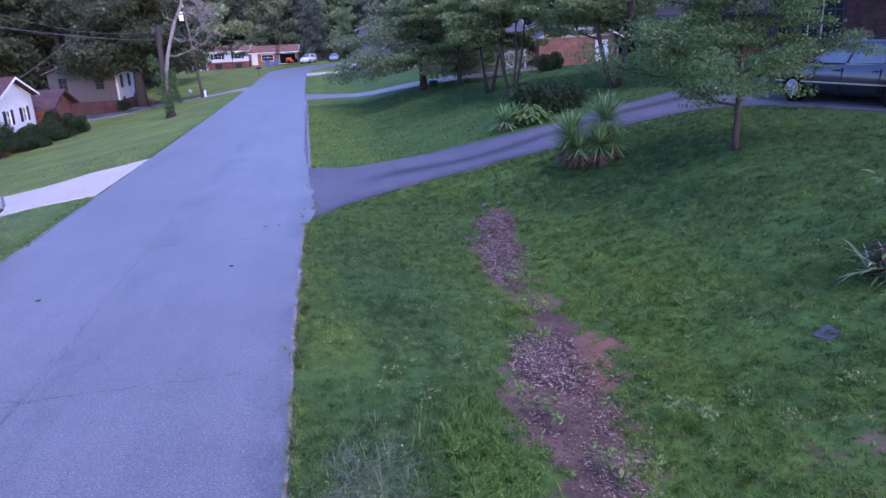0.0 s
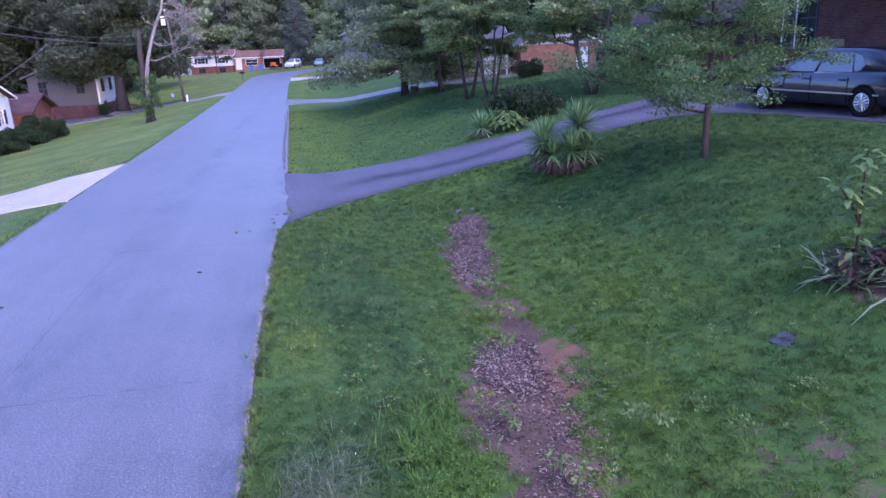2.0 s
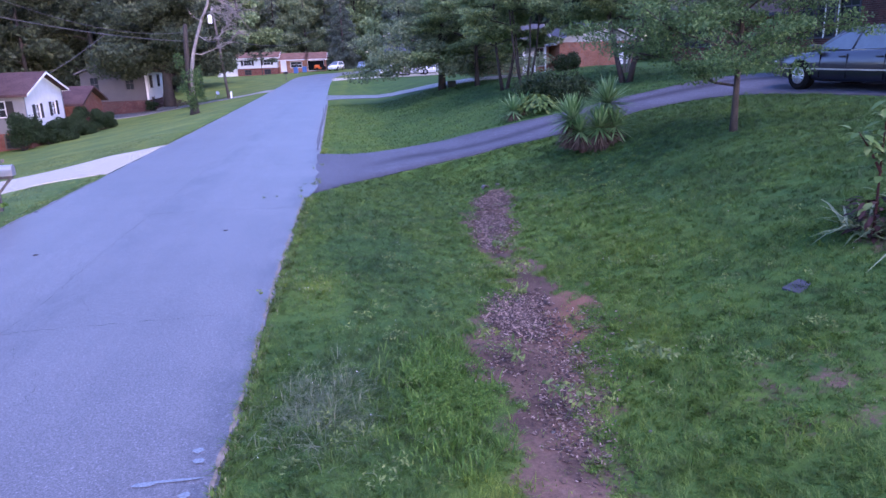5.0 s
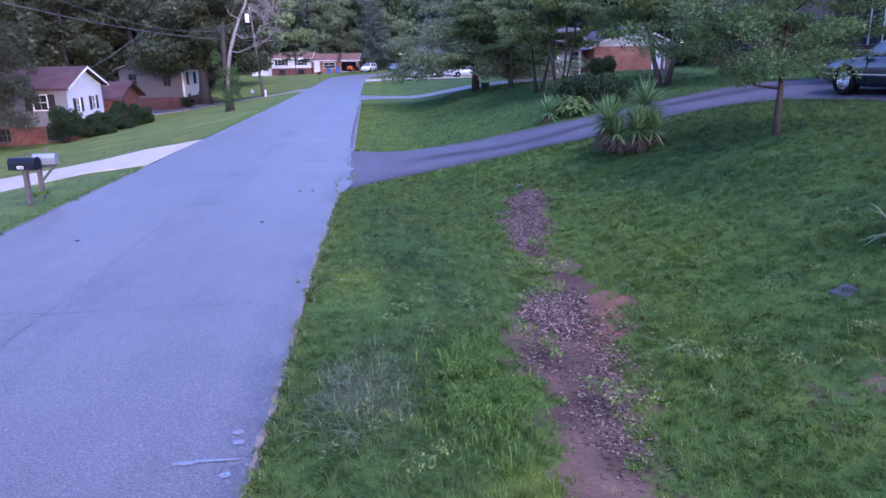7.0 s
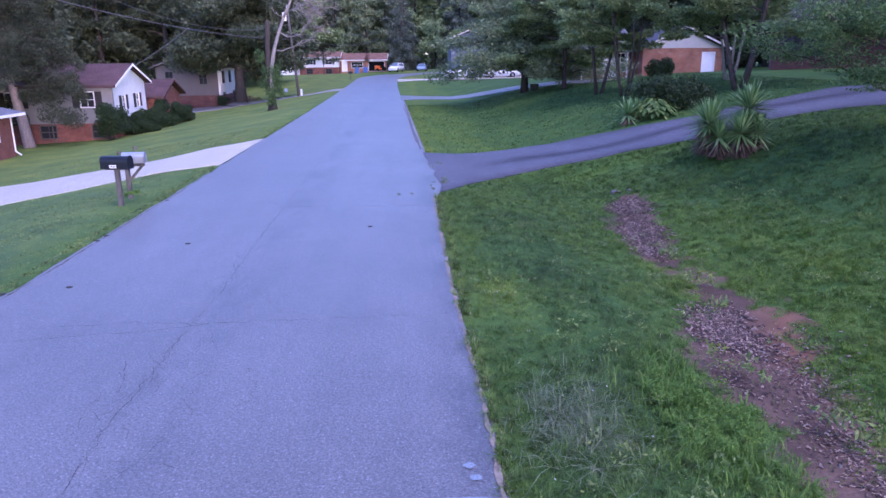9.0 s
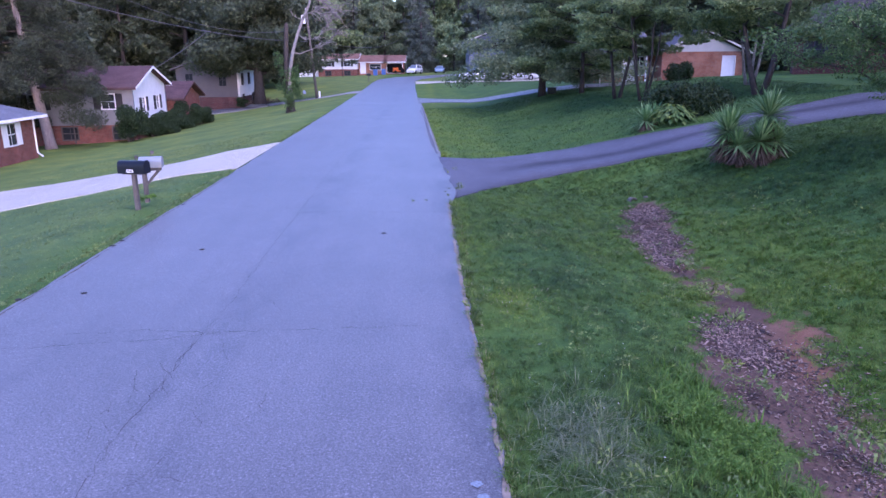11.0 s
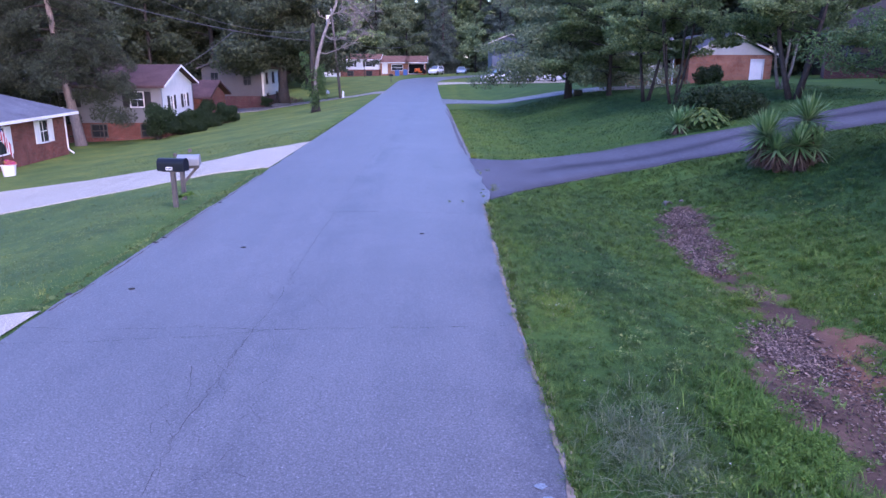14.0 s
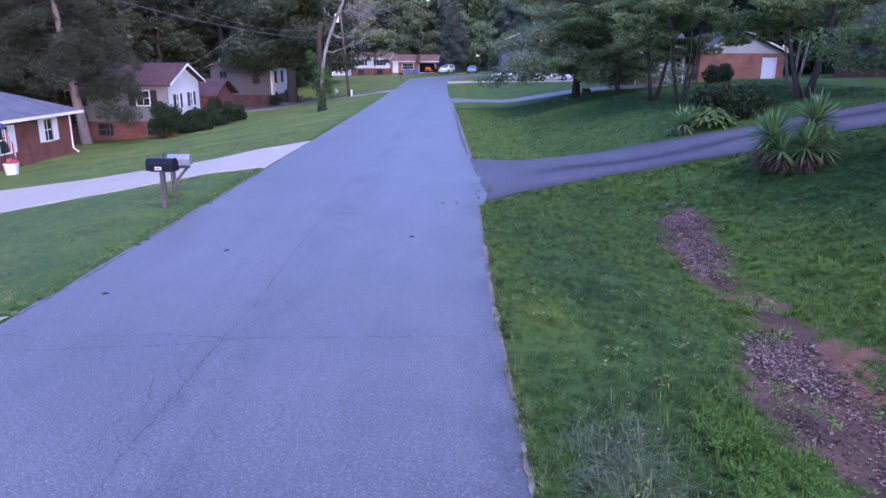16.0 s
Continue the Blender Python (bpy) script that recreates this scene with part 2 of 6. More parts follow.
BRICK_DARK = brick_material("dark_brick", (0.13, 0.05, 0.045), (0.075, 0.032, 0.032), (0.16, 0.13, 0.12))
BRICK_ORANGE = brick_material("orange_brick", (0.36, 0.15, 0.085), (0.28, 0.105, 0.065), (0.33, 0.25, 0.2))
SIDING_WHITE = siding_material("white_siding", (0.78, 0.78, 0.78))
# cream boards darkened in colour to hold the cedar's shade
SIDING_CREAM_SHADED = siding_material("shaded_cream_siding", (0.215, 0.218, 0.228))
SIDING_DULL = siding_material("pale_gable_boards", (0.50, 0.48, 0.43))
SIDING_BLUE = siding_material("blue_grey_siding", (0.13, 0.15, 0.19))
# grey paint with the shade of the surrounding trees mixed into it
SIDING_GREY = siding_material("grey_siding", (0.115, 0.108, 0.113))
TRIM = plain("white_trim", (0.78, 0.78, 0.79), 0.5, var=0.05)
ROOF_BLUE = shingle_material("slate_blue_shingles", (0.10, 0.112, 0.14), (0.165, 0.178, 0.215))
ROOF_SLATE = shingle_material("dark_slate_shingles", (0.055, 0.06, 0.075), (0.10, 0.105, 0.125))
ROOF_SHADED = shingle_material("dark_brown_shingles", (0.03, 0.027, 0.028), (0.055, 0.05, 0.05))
ROOF_MAROON = shingle_material("maroon_shingles", (0.058, 0.036, 0.038), (0.108, 0.066, 0.068))
ROOF_BROWN = shingle_material("brown_shingles", (0.15, 0.085, 0.065), (0.22, 0.125, 0.095))
SHUTTER = plain("dark_shutter", (0.02, 0.018, 0.02), 0.6)
WOODPOST = bark_material("weathered_post", (0.065, 0.058, 0.055), (0.15, 0.135, 0.125))
BLACKBOX = plain("black_enamel", (0.006, 0.008, 0.014), 0.38, spec=0.3, var=0.2)
SILVER = plain("galvanised_metal", (0.36, 0.37, 0.40), 0.35, 0.6, var=0.08)
CHIP = leaf_material("wood_chip", (0.030, 0.019, 0.017), (0.085, 0.053, 0.043), (0.31, 0.22, 0.18), 0.0)
DARKIN = plain("dark_interior", (0.008, 0.008, 0.009), 0.95, spec=0.05)
RUBBER = plain("tyre_rubber", (0.009, 0.009, 0.010), 0.9, spec=0.1)
CHROME = plain("alloy", (0.42, 0.43, 0.45), 0.3, 0.9, var=0.05)


def glass_mat(name, c=(0.03, 0.035, 0.04), rough=0.06):
    return plain(name, c, rough, 0.0, 0.45, var=0.1)


GLASS = glass_mat("window_glass")


def paint(name, c):
    m = Mat(name, 0.3, 0.0, 0.5)
    m.b.inputs["Coat Weight"].default_value = 0.6
    m.b.inputs["Coat Roughness"].default_value = 0.08
    return m.color(m.ramp(m.noise(3), (0.3, tuple(v * 0.9 for v in c)), (0.7, c))).m


CAR_BLUE = paint("dark_blue_car_paint", (0.007, 0.009, 0.019))
LEAF_RED = leaf_material("dark_red_leaf", (0.022, 0.010, 0.011), (0.040, 0.017, 0.017), (0.065, 0.034, 0.026), 0.2)
LEAF_SHRUB = leaf_material("fresh_shrub_leaf", (0.06, 0.125, 0.035), (0.10, 0.18, 0.05), (0.18, 0.25, 0.09), 0.3, single=True)
CAR_WHITE = paint("white_car_paint", (0.75, 0.76, 0.78))
CAR_SKY = paint("light_blue_car_paint", (0.22, 0.32, 0.46))

# ---------------------------------------------------------------- building helpers


def mesh_from(name, verts, faces, mat, parent=None, label="", smooth=False):
    me = bpy.data.meshes.new(name)
    me.from_pydata([tuple(v) for v in verts], [], faces)
    me.materials.append(mat)
    if smooth:
        me.polygons.foreach_set("use_smooth", [True] * len(me.polygons))
    me.update()
    ob = new(name, me)
    ob.parent = parent
    if label:
        tagged(ob, label)
    return ob


def part(name, bm, mat, parent=None, label="", smooth=False):
    me = bpy.data.meshes.new(name)
    bmesh.ops.recalc_face_normals(bm, faces=bm.faces)
    bm.to_mesh(me)
    bm.free()
    me.materials.append(mat)
    if smooth:
        me.polygons.foreach_set("use_smooth", [True] * len(me.polygons))
    ob = new(name, me)
    ob.parent = parent
    if label:
        tagged(ob, label)
    return ob


def thing(name, m, label, category, group="", kind=""):
    ob = new(name)
    ob.matrix_world = m
    return tagged(ob, label, category, group, kind)


def box(bm, x0, x1, y0, y1, z0, z1, bevel=0.0):
    r = bmesh.ops.create_cube(bm, size=1.0, matrix=Matrix.Translation(((x0 + x1) / 2, (y0 + y1) / 2, (z0 + z1) / 2)) @ Matrix.Diagonal((x1 - x0, y1 - y0, z1 - z0, 1)))
    if bevel:
        edges = {e for v in r["verts"] for e in v.link_edges}
        bmesh.ops.bevel(bm, geom=list(edges), offset=bevel, segments=2, affect="EDGES", profile=0.5)
    return bm


def boxes(*dims, bevel=0.0):
    bm = bmesh.new()
    for d in dims:
        box(bm, *d, bevel=bevel)
    return bm


def tube(pts, radii, sides=8, bm=None):
    """A tapered tube along pts."""
    bm = bm or bmesh.new()
    rings = []
    pts = [Vector(p) for p in pts]
    for i, p in enumerate(pts):
        d = (pts[min(i + 1, len(pts) - 1)] - pts[max(i - 1, 0)]).normalized()
        u = d.orthogonal().normalized() if abs(d.z) < 0.999 else Vector((1, 0, 0))
        if i and rings:
            u = (last_u - d * last_u.dot(d)).normalized()
        last_u = u
        v = d.cross(u)
        r = radii[i] if isinstance(radii, (list, tuple)) else radii
        rings.append([bm.verts.new(p + r * (math.cos(a) * u + math.sin(a) * v)) for a in (2 * math.pi * k / sides for k in range(sides))])
    for a, b in zip(rings, rings[1:]):
        for k in range(sides):
            bm.faces.new((a[k], a[(k + 1) % sides], b[(k + 1) % sides], b[k]))
    bm.faces.new(rings[0][::-1])
    bm.faces.new(rings[-1])
    return bm


def disc(bm, c, axis, r, depth, sides=24):
    c, axis = Vector(c), Vector(axis).normalized()
    return tube([c - axis * depth / 2, c + axis * depth / 2], r, sides, bm)


# ---------------------------------------------------------------- ground shape
# height by distance across the road (x), for a few stretches along it (y)
NEAR = ([-60, -30, -23, -20, -15, -10.7, -8.3, -6.9, 0, 1.2, 3.0, 4.2, 5.0, 7.3, 7.9, 10.2, 14, 18, 30, 60],
        [-4, -2.4, -2.0, -1.75, -1.15, -0.5, -0.08, 0, 0, -0.04, -0.27, -0.35, -0.16, 0.47, 0.72, 1.47, 2.11, 2.25, 2.8, 4.0])
FAR = ([-60, -30, -23, -20, -15, -10.7, -8.3, -6.9, 0, 1.2, 3.0, 4.2, 5.0, 7.3, 7.9, 10.2, 14, 18, 30, 60],
       [-3, -2.4, -2.1, -1.9, -1.25, -0.55, -0.1, 0, 0, -0.02, 0.0, 0.22, 0.45, 1.1, 1.22, 1.65, 2.2, 2.38, 2.8, 4.0])
BACK = ([-60, -30, -23, -20, -15, -10.7, -8.3, -6.9, 0, 1.2, 3.0, 4.2, 5.0, 7.3, 7.9, 10.2, 14, 18, 30, 60],
        [-3, -2.4, -2.1, -1.9, -1.25, -0.55, -0.1, 0, 0, -0.02, 0.0, 0.2, 0.42, 1.0, 1.1, 1.4, 1.55, 1.65, 2.1, 3.4])
END = ([-60, -20, -8, 0, 14, 60], [-0.6, -0.3, 0.05, 0.1, 1.0, 2.6])


def smooth_step(a, b, v):
    w = np.clip((np.asarray(v, float) - a) / (b - a), 0, 1)
    return w * w * (3 - 2 * w)


def ground_z(x, y):
    x, y = np.asarray(x, float), np.asarray(y, float)
    a, b, c = (np.interp(x, *p) for p in (NEAR, FAR, END))
    w = smooth_step(14.5, 22, y)
    z = a * (1 - w) + b * w
    w = smooth_step(38, 46, y)
    z = z * (1 - w) + np.interp(x, *BACK) * w
    w = smooth_step(70, 130, y)
    z = z * (1 - w) + c * w
    w = smooth_step(56, 84, y) * smooth_step(-2, 2, x)
    z = z * (1 - w) + np.interp(x, [-2, 2, 6, 14, 30, 60], [0.1, 0.15, 0.3, 0.5, 1.4, 2.6]) * w
    # the asphalt drive crosses the ditch on a culvert
    bank = np.interp(x, [0, 2.0, 4.0, 5.2, 8.0, 10, 12, 14], [0, 0.0, 0.22, 0.42, 0.98, 1.5, 1.84, 2.11])
    mid = drive_mid(x)
    w = 1 - smooth_step(1.7, 3.2, np.abs(y - mid))
    w = w * smooth_step(0.2, 2.0, x) * (1 - smooth_step(12, 14, x))
    return z * (1 - w) + np.maximum(bank, z) * w


def drive_mid(x):
    return np.interp(x, [0, 2.4, 5, 8, 12, 15], [18.9, 20.3, 20.6, 19.5, 19.6, 19.2])


def road_right(y):
    """The road's right-hand edge, which draws in beyond the driveway."""
    return np.interp(y, [4, 7, 20, 23, 32, 48.7, 62, 79, 102], [0.17, 0.09, 0.07, 0.05, -0.2, -0.66, -1.19, -1.6, -1.96])


def soil_mask(x, y):
    """How bare the ditch bottom is: two beds of chips and the washed-out clay between."""
    x, y = np.asarray(x, float), np.asarray(y, float)
    mid = np.interp(y, [-2, 2.7, 4, 4.7, 5.7, 6.8, 7.5, 8.8, 10, 12.3, 15], [3.0, 3.3, 3.6, 3.45, 3.75, 4.15, 4.2, 4.3, 4.1, 4.4, 5.0])
    half = np.interp(y, [-9, -3, 2.7, 4.0, 4.7, 5.7, 6.8, 7.5, 8.8, 10, 11, 12.3, 14.6, 15.4, 16], [-1.2, 0.4, 0.5, 0.6, 0.75, 0.82, 0.76, 0.42, 0.20, 0.36, 0.52, 0.60, 0.50, 0.0, -1.2])
    rag = 0.20 * np.sin(5.3 * x + 2.1 * y) * np.sin(3.7 * y - 1.9 * x) + 0.20 * np.sin(11 * x - 4 * y) * np.sin(9 * y + 5 * x) - 0.05
    return np.clip(0.5 + (half - np.abs(x - mid)) * 1.2 + rag, 0, 1)


def sward(x, y):
    """The grass tint by place: 0 blue-green fescue, 0.5 plain lawn, 1 thin yellow-green grass; painted bank shade
    lowers it.
    """
    x, y = np.asarray(x, float), np.asarray(y, float)
    mid = np.interp(y, [-2, 2.7, 4, 5.7, 6.8, 8.8, 10, 12.3, 15], [3.0, 3.3, 3.6, 3.75, 4.15, 4.3, 4.1, 4.4, 5.0])
    t = 0.29 + 0.10 * np.sin(0.9 * x + 1.3 * y) * np.sin(0.7 * y - 1.1 * x) + 0.08 * np.sin(3.1 * x - 1.7 * y) * np.sin(2.3 * y + 2.9 * x)
    t = t + 0.42 * np.exp(-((x - mid) / 0.75) ** 2) * (y < 13) + 0.42 * np.exp(-((x - mid - 1.6) / 0.9) ** 2 - ((y - 7.5) / 4.0) ** 2)
    t = t + 0.22 * np.exp(-(x / 0.45) ** 2) + 0.20 * np.exp(-((x - 6.5) / 1.6) ** 2 - ((y - 2.6) / 1.6) ** 2)
    t = t - 0.42 * np.exp(-((x - 1.7) / 0.85) ** 2 - ((y - 10.2) / 3.2) ** 2) - 0.30 * np.exp(-((x - 1.5) / 0.8) ** 2 - ((y - 4.6) / 1.2) ** 2)
    # the upper bank's tint is lowered to paint in the shade of trees
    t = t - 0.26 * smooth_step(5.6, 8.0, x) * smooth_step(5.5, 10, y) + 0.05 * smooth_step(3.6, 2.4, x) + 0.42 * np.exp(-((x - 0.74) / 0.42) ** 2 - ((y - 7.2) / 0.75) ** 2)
    t = t + 0.30 * smooth_step(5.0, 1.5, x) * smooth_step(20, 24, y)
    return np.clip(t, 0, 1)

# ---------------------------------------------------------------- ground, road, drives


def grid_mesh(name, xs, ys, mat, lift=0.0, attr=None):
    X, Y = np.meshgrid(xs, ys)
    Z = ground_z(X, Y) + lift
    n, k = len(ys), len(xs)
    verts = np.column_stack((X.ravel(), Y.ravel(), Z.ravel()))
    idx = np.arange(n * k).reshape(n, k)
    faces = np.column_stack((idx[:-1, :-1].ravel(), idx[:-1, 1:].ravel(), idx[1:, 1:].ravel(), idx[1:, :-1].ravel()))
    ob = mesh_from(name, verts.tolist(), faces.tolist(), mat, smooth=True)
    if attr:
        a = ob.data.attributes.new("soil", "FLOAT", "POINT")
        a.data.foreach_set("value", attr(X, Y).ravel())
        c = ob.data.attributes.new("clay", "FLOAT", "POINT")
        c.data.foreach_set("value", np.clip(1.25 * np.exp(-((X - 4.50 - 0.22 * (Y - 5.9)) / 0.36) ** 2 - ((Y - 6.0) / 1.25) ** 2) + 0.45 * np.exp(-((X - 4.5) / 0.4) ** 2 - ((Y - 10.5) / 0.9) ** 2), 0, 1).ravel())
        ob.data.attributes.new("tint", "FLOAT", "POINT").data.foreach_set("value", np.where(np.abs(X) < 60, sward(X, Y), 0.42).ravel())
        # paler lawn left of the road and past the third driveway
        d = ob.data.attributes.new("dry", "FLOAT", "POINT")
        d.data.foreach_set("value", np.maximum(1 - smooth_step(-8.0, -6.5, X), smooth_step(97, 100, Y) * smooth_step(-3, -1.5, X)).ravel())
    return ob


def all_soil(X, Y):
    s = soil_mask(X, Y)
    # bare earth under the shrub bed, a worn patch on the bank, a thin line along the road's edge
    s = np.maximum(s, np.clip(1.05 - 0.9 * np.hypot((X - 8.85) / 0.95, (Y - 5.0) / 0.85), 0, 1))
    s = np.maximum(s, np.clip(0.5 - 0.9 * np.hypot((X - 6.2) / 1.0, (Y - 3.2) / 0.5), 0, 1))
    s = np.maximum(s, 0.5 * np.exp(-((X - 0.03 - road_right(Y)) / 0.05) ** 2) * (Y < 45))
    s = np.maximum(s, (0.42 + 0.12 * np.sin(6 * X + 3 * Y) * np.sin(5 * Y - 4 * X)) * np.exp(-((X - 6.0) / 1.5) ** 2 - ((Y - 2.7) / 1.4) ** 2))
    s = np.maximum(s, 0.55 * np.exp(-((X + 6.68) / 0.12) ** 2) * (Y < 60))
    return s


xs = np.unique(np.concatenate((np.linspace(-2500, -70, 14), np.linspace(-70, -8, 63), np.linspace(-8, 0, 17), np.linspace(0, 14, 118), np.linspace(14, 70, 57), np.linspace(70, 2500, 14))))
ys = np.unique(np.concatenate((np.linspace(-2500, -12, 10), np.linspace(-12, 0, 25), np.linspace(0, 26, 209), np.linspace(26, 150, 125), np.linspace(150, 2500, 14))))
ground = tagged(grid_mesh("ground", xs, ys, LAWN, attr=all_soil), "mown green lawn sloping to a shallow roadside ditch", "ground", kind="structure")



def edge_wobble(y, seed, amp=0.05):
    return amp * np.array([noise.noise((seed, v * 0.9, 0)) + 0.6 * noise.noise((seed + 7, v * 3.1, 0)) for v in np.atleast_1d(y)])


def strip(name, mid_pts, widths, mat, lift, wob=0.03, seed=1.0, across=7, step=0.4, flat=None):
    """A paved strip along a polyline, laid on the ground, with slightly ragged edges and a skirt."""
    P = np.array(mid_pts, float)
    d = np.r_[0, np.cumsum(np.hypot(*np.diff(P, axis=0).T))]
    s = np.arange(0, d[-1] + step / 2, step)
    x, y, w = (np.interp(s, d, v) for v in (P[:, 0], P[:, 1], np.array(widths, float)))
    k = max(3, int(round(1.2 / step)) | 1)
    ker = np.ones(k) / k
    pad = lambda v: np.convolve(np.r_[[v[0]] * (k // 2), v, [v[-1]] * (k // 2)], ker, "valid")  # noqa: E731
    x, y, w = pad(x), pad(y), pad(w)
    tx, ty = np.gradient(x), np.gradient(y)
    n = np.hypot(tx, ty)
    nx, ny = ty / n, -tx / n
    wl, wr = w / 2 + edge_wobble(s, seed, wob), w / 2 + edge_wobble(s, seed + 31, wob)
    verts, faces = [], []
    for i in range(len(s)):
        for j in range(across):
            f = j / (across - 1)
            off = -wl[i] * (1 - f) + wr[i] * f
            px, py = x[i] + nx[i] * off, y[i] + ny[i] * off
            pz = float(ground_z(px, py)) + lift if flat is None else flat + lift
            verts.append((px, py, pz))
        for j, sg in ((0, -1), (across - 1, 1)):
            vx, vy, vz = verts[i * (across + 4) + j]
            verts.append((vx, vy, vz))
            verts.append((vx + nx[i] * sg * 0.05, vy + ny[i] * sg * 0.05, vz - lift - 0.12))
    k = across + 4
    for i in range(len(s) - 1):
        a, b = i * k, (i + 1) * k
        for j in range(across - 1):
            faces.append((a + j, a + j + 1, b + j + 1, b + j))
        faces.append((a + across + 1, a + across, b + across, b + across + 1))
        faces.append((a + across + 2, a + across + 3, b + across + 3, b + across + 2))
    return mesh_from(name, verts, faces, mat, smooth=True)


def between(name, near, far, mat, lift, wob=0.05, seed=1.0, across=9, step=0.35):
    """A paved sheet between its two edges, laid on the ground, with slightly ragged edges and a skirt."""
    def along(pts, n):
        P = np.array(pts, float)
        d = np.r_[0, np.cumsum(np.hypot(*np.diff(P, axis=0).T))]
        s = np.linspace(0, d[-1], n)
        k = max(1, int(n * 0.04)) * 2 + 1
        out = []
        for c in (0, 1):
            v = np.interp(s, d, P[:, c])
            e = np.r_[2 * v[0] - v[k // 2:0:-1], v, 2 * v[-1] - v[-2:-k // 2 - 1:-1]] if k > 1 else v
            out.append(np.convolve(e, np.ones(k) / k, "valid")[:n])
        return np.column_stack(out)
    n = int(np.sum(np.hypot(*np.diff(np.array(far, float), axis=0).T)) / step) + 6
    A, B = along(near, n), along(far, n)
    D = (B - A) / np.linalg.norm(B - A, axis=1)[:, None]
    A = A - D * edge_wobble(np.arange(n) * step, seed, wob)[:, None]
    B = B + D * edge_wobble(np.arange(n) * step, seed + 31, wob)[:, None]
    verts, faces, k = [], [], across + 4
    for i in range(n):
        for f in np.linspace(0, 1, across):
            p = A[i] * (1 - f) + B[i] * f
            verts.append((p[0], p[1], float(ground_z(*p)) + lift))
        for p, q in ((A[i], A[i] - D[i] * 0.05), (B[i], B[i] + D[i] * 0.05)):
            verts.append((p[0], p[1], float(ground_z(*p)) + lift))
            verts.append((q[0], q[1], float(ground_z(*q)) - 0.12))
    for i in range(n - 1):
        a, b = i * k, (i + 1) * k
        for j in range(across - 1):
            faces.append((a + j, a + j + 1, b + j + 1, b + j))
        faces.append((a + across + 1, a + across, b + across, b + across + 1))
        faces.append((a + across + 2, a + across + 3, b + across + 3, b + across + 2))
    ob = mesh_from(name, verts, faces, mat, smooth=True)
    f = np.r_[np.linspace(0, 1, across), 0, 0, 1, 1]
    rise = smooth_step(1.5, 5, np.arange(n) * step)
    tr = np.clip(np.exp(-((f[None, :] - 0.52) / 0.10) ** 2) * rise[:, None] + 0.8 * np.exp(-(f[None, :] / 0.10) ** 2) + 0.6 * np.exp(-((1 - f[None, :]) / 0.08) ** 2) * rise[:, None], 0, 1)
    ob.data.attributes.new("track", "FLOAT", "POINT").data.foreach_set("value", tr.ravel())
    return ob


road = tagged(strip("road", [(-3.18, -40), (-3.18, 4), (-3.225, 7), (-3.235, 20), (-3.27, 23), (-3.42, 32), (-3.72, 48.7), (-4.1, 62), (-4.47, 79), (-4.9, 102), (-4.4, 112), (-1.6, 122), (5.0, 130), (16, 134), (60, 137)], [6.74, 6.74, 6.65, 6.63, 6.64, 6.44, 6.16, 5.8, 5.75, 5.9, 6.8, 8.3, 8.5, 7.5, 7], ROAD, 0.02, 0.06, 2.0, across=13, step=0.35),
              "worn grey asphalt residential road without kerbs", "road", kind="structure")
drive = tagged(between("driveway", [(-0.1, 14.9), (0.3, 15.3), (1.33, 16.9), (2.44, 17.95), (4.25, 18.45), (5.95, 18.3), (7.7, 17.85), (10, 17.7), (12.0, 17.5), (13.0, 16.7), (13.45, 15.3), (13.9, 13), (14.6, 9)],
                       [(-0.1, 22.9), (1.14, 22.2), (1.76, 22.5), (3.3, 22.9), (5.15, 22.1), (6.8, 21.0), (8.6, 20.5), (11.4, 20.9), (14, 21.5), (19.6, 21.5), (19.6, 16), (19.6, 9)], DRIVE, 0.026, 0.06, 5.0, across=17, step=0.3),
               "dark asphalt driveway curving up the bank to a parking pad", "driveway", kind="structure")
PALE = asphalt("pale_drive", (0.12, 0.118, 0.122), (0.155, 0.152, 0.155))
drive2 = tagged(between("driveway_2", [(-1.0, 53.4), (0.5, 54.4), (2.0, 54.4), (3.7, 53.0), (5.5, 50.2), (7.2, 47.9), (9.7, 46.2), (12, 45.2), (17.2, 44.2)], [(-1.2, 60), (0.5, 58.8), (2.3, 58.2), (4.0, 56.4), (5.9, 53.4), (7.8, 51.2), (10.7, 50.2), (13.5, 50.4), (17.2, 50.4)], PALE, 0.025, 0.06, 14.0),
                "pale grey driveway leading to a brick house", "driveway", kind="structure")
drive3 = tagged(between("driveway_3", [(-1.7, 92), (1, 93.5), (4, 91.0), (9, 88.5), (20, 88)], [(-1.9, 101), (1, 99), (4, 97), (9, 96), (20, 96)], CONCRETE, 0.025, 0.05, 17.0), "pale concrete driveway with parked cars", "driveway", kind="structure")
drive4 = tagged(between("driveway_4", [(-6.62, 20.6), (-8, 20.0), (-9.7, 19.7), (-12.15, 19.2), (-14.3, 18.25), (-20, 15.5), (-23, 13.5)], [(-6.62, 28), (-7.6, 26.4), (-9.5, 25.1), (-12, 25.2), (-15.5, 25.3), (-18.9, 25.2), (-23, 24.6)], CONCRETE, 0.026, 0.03, 21.0),
                "pale concrete driveway running down to a brick house", "driveway", kind="structure")
drive5 = tagged(between("driveway_5", [(-6.9, 70), (-9.5, 71.6), (-12, 74), (-14.5, 75.2), (-17, 74.5), (-20, 72), (-25, 69.5)], [(-7.0, 75), (-10, 75.6), (-12.5, 77.6), (-15, 79), (-18, 79.3), (-21, 78.0), (-25, 77.5)], asphalt("gravel_drive", (0.20, 0.18, 0.17), (0.28, 0.26, 0.245)), 0.026, 0.08, 27.0),
                "grey gravel driveway beside the lawn", "driveway", kind="structure")
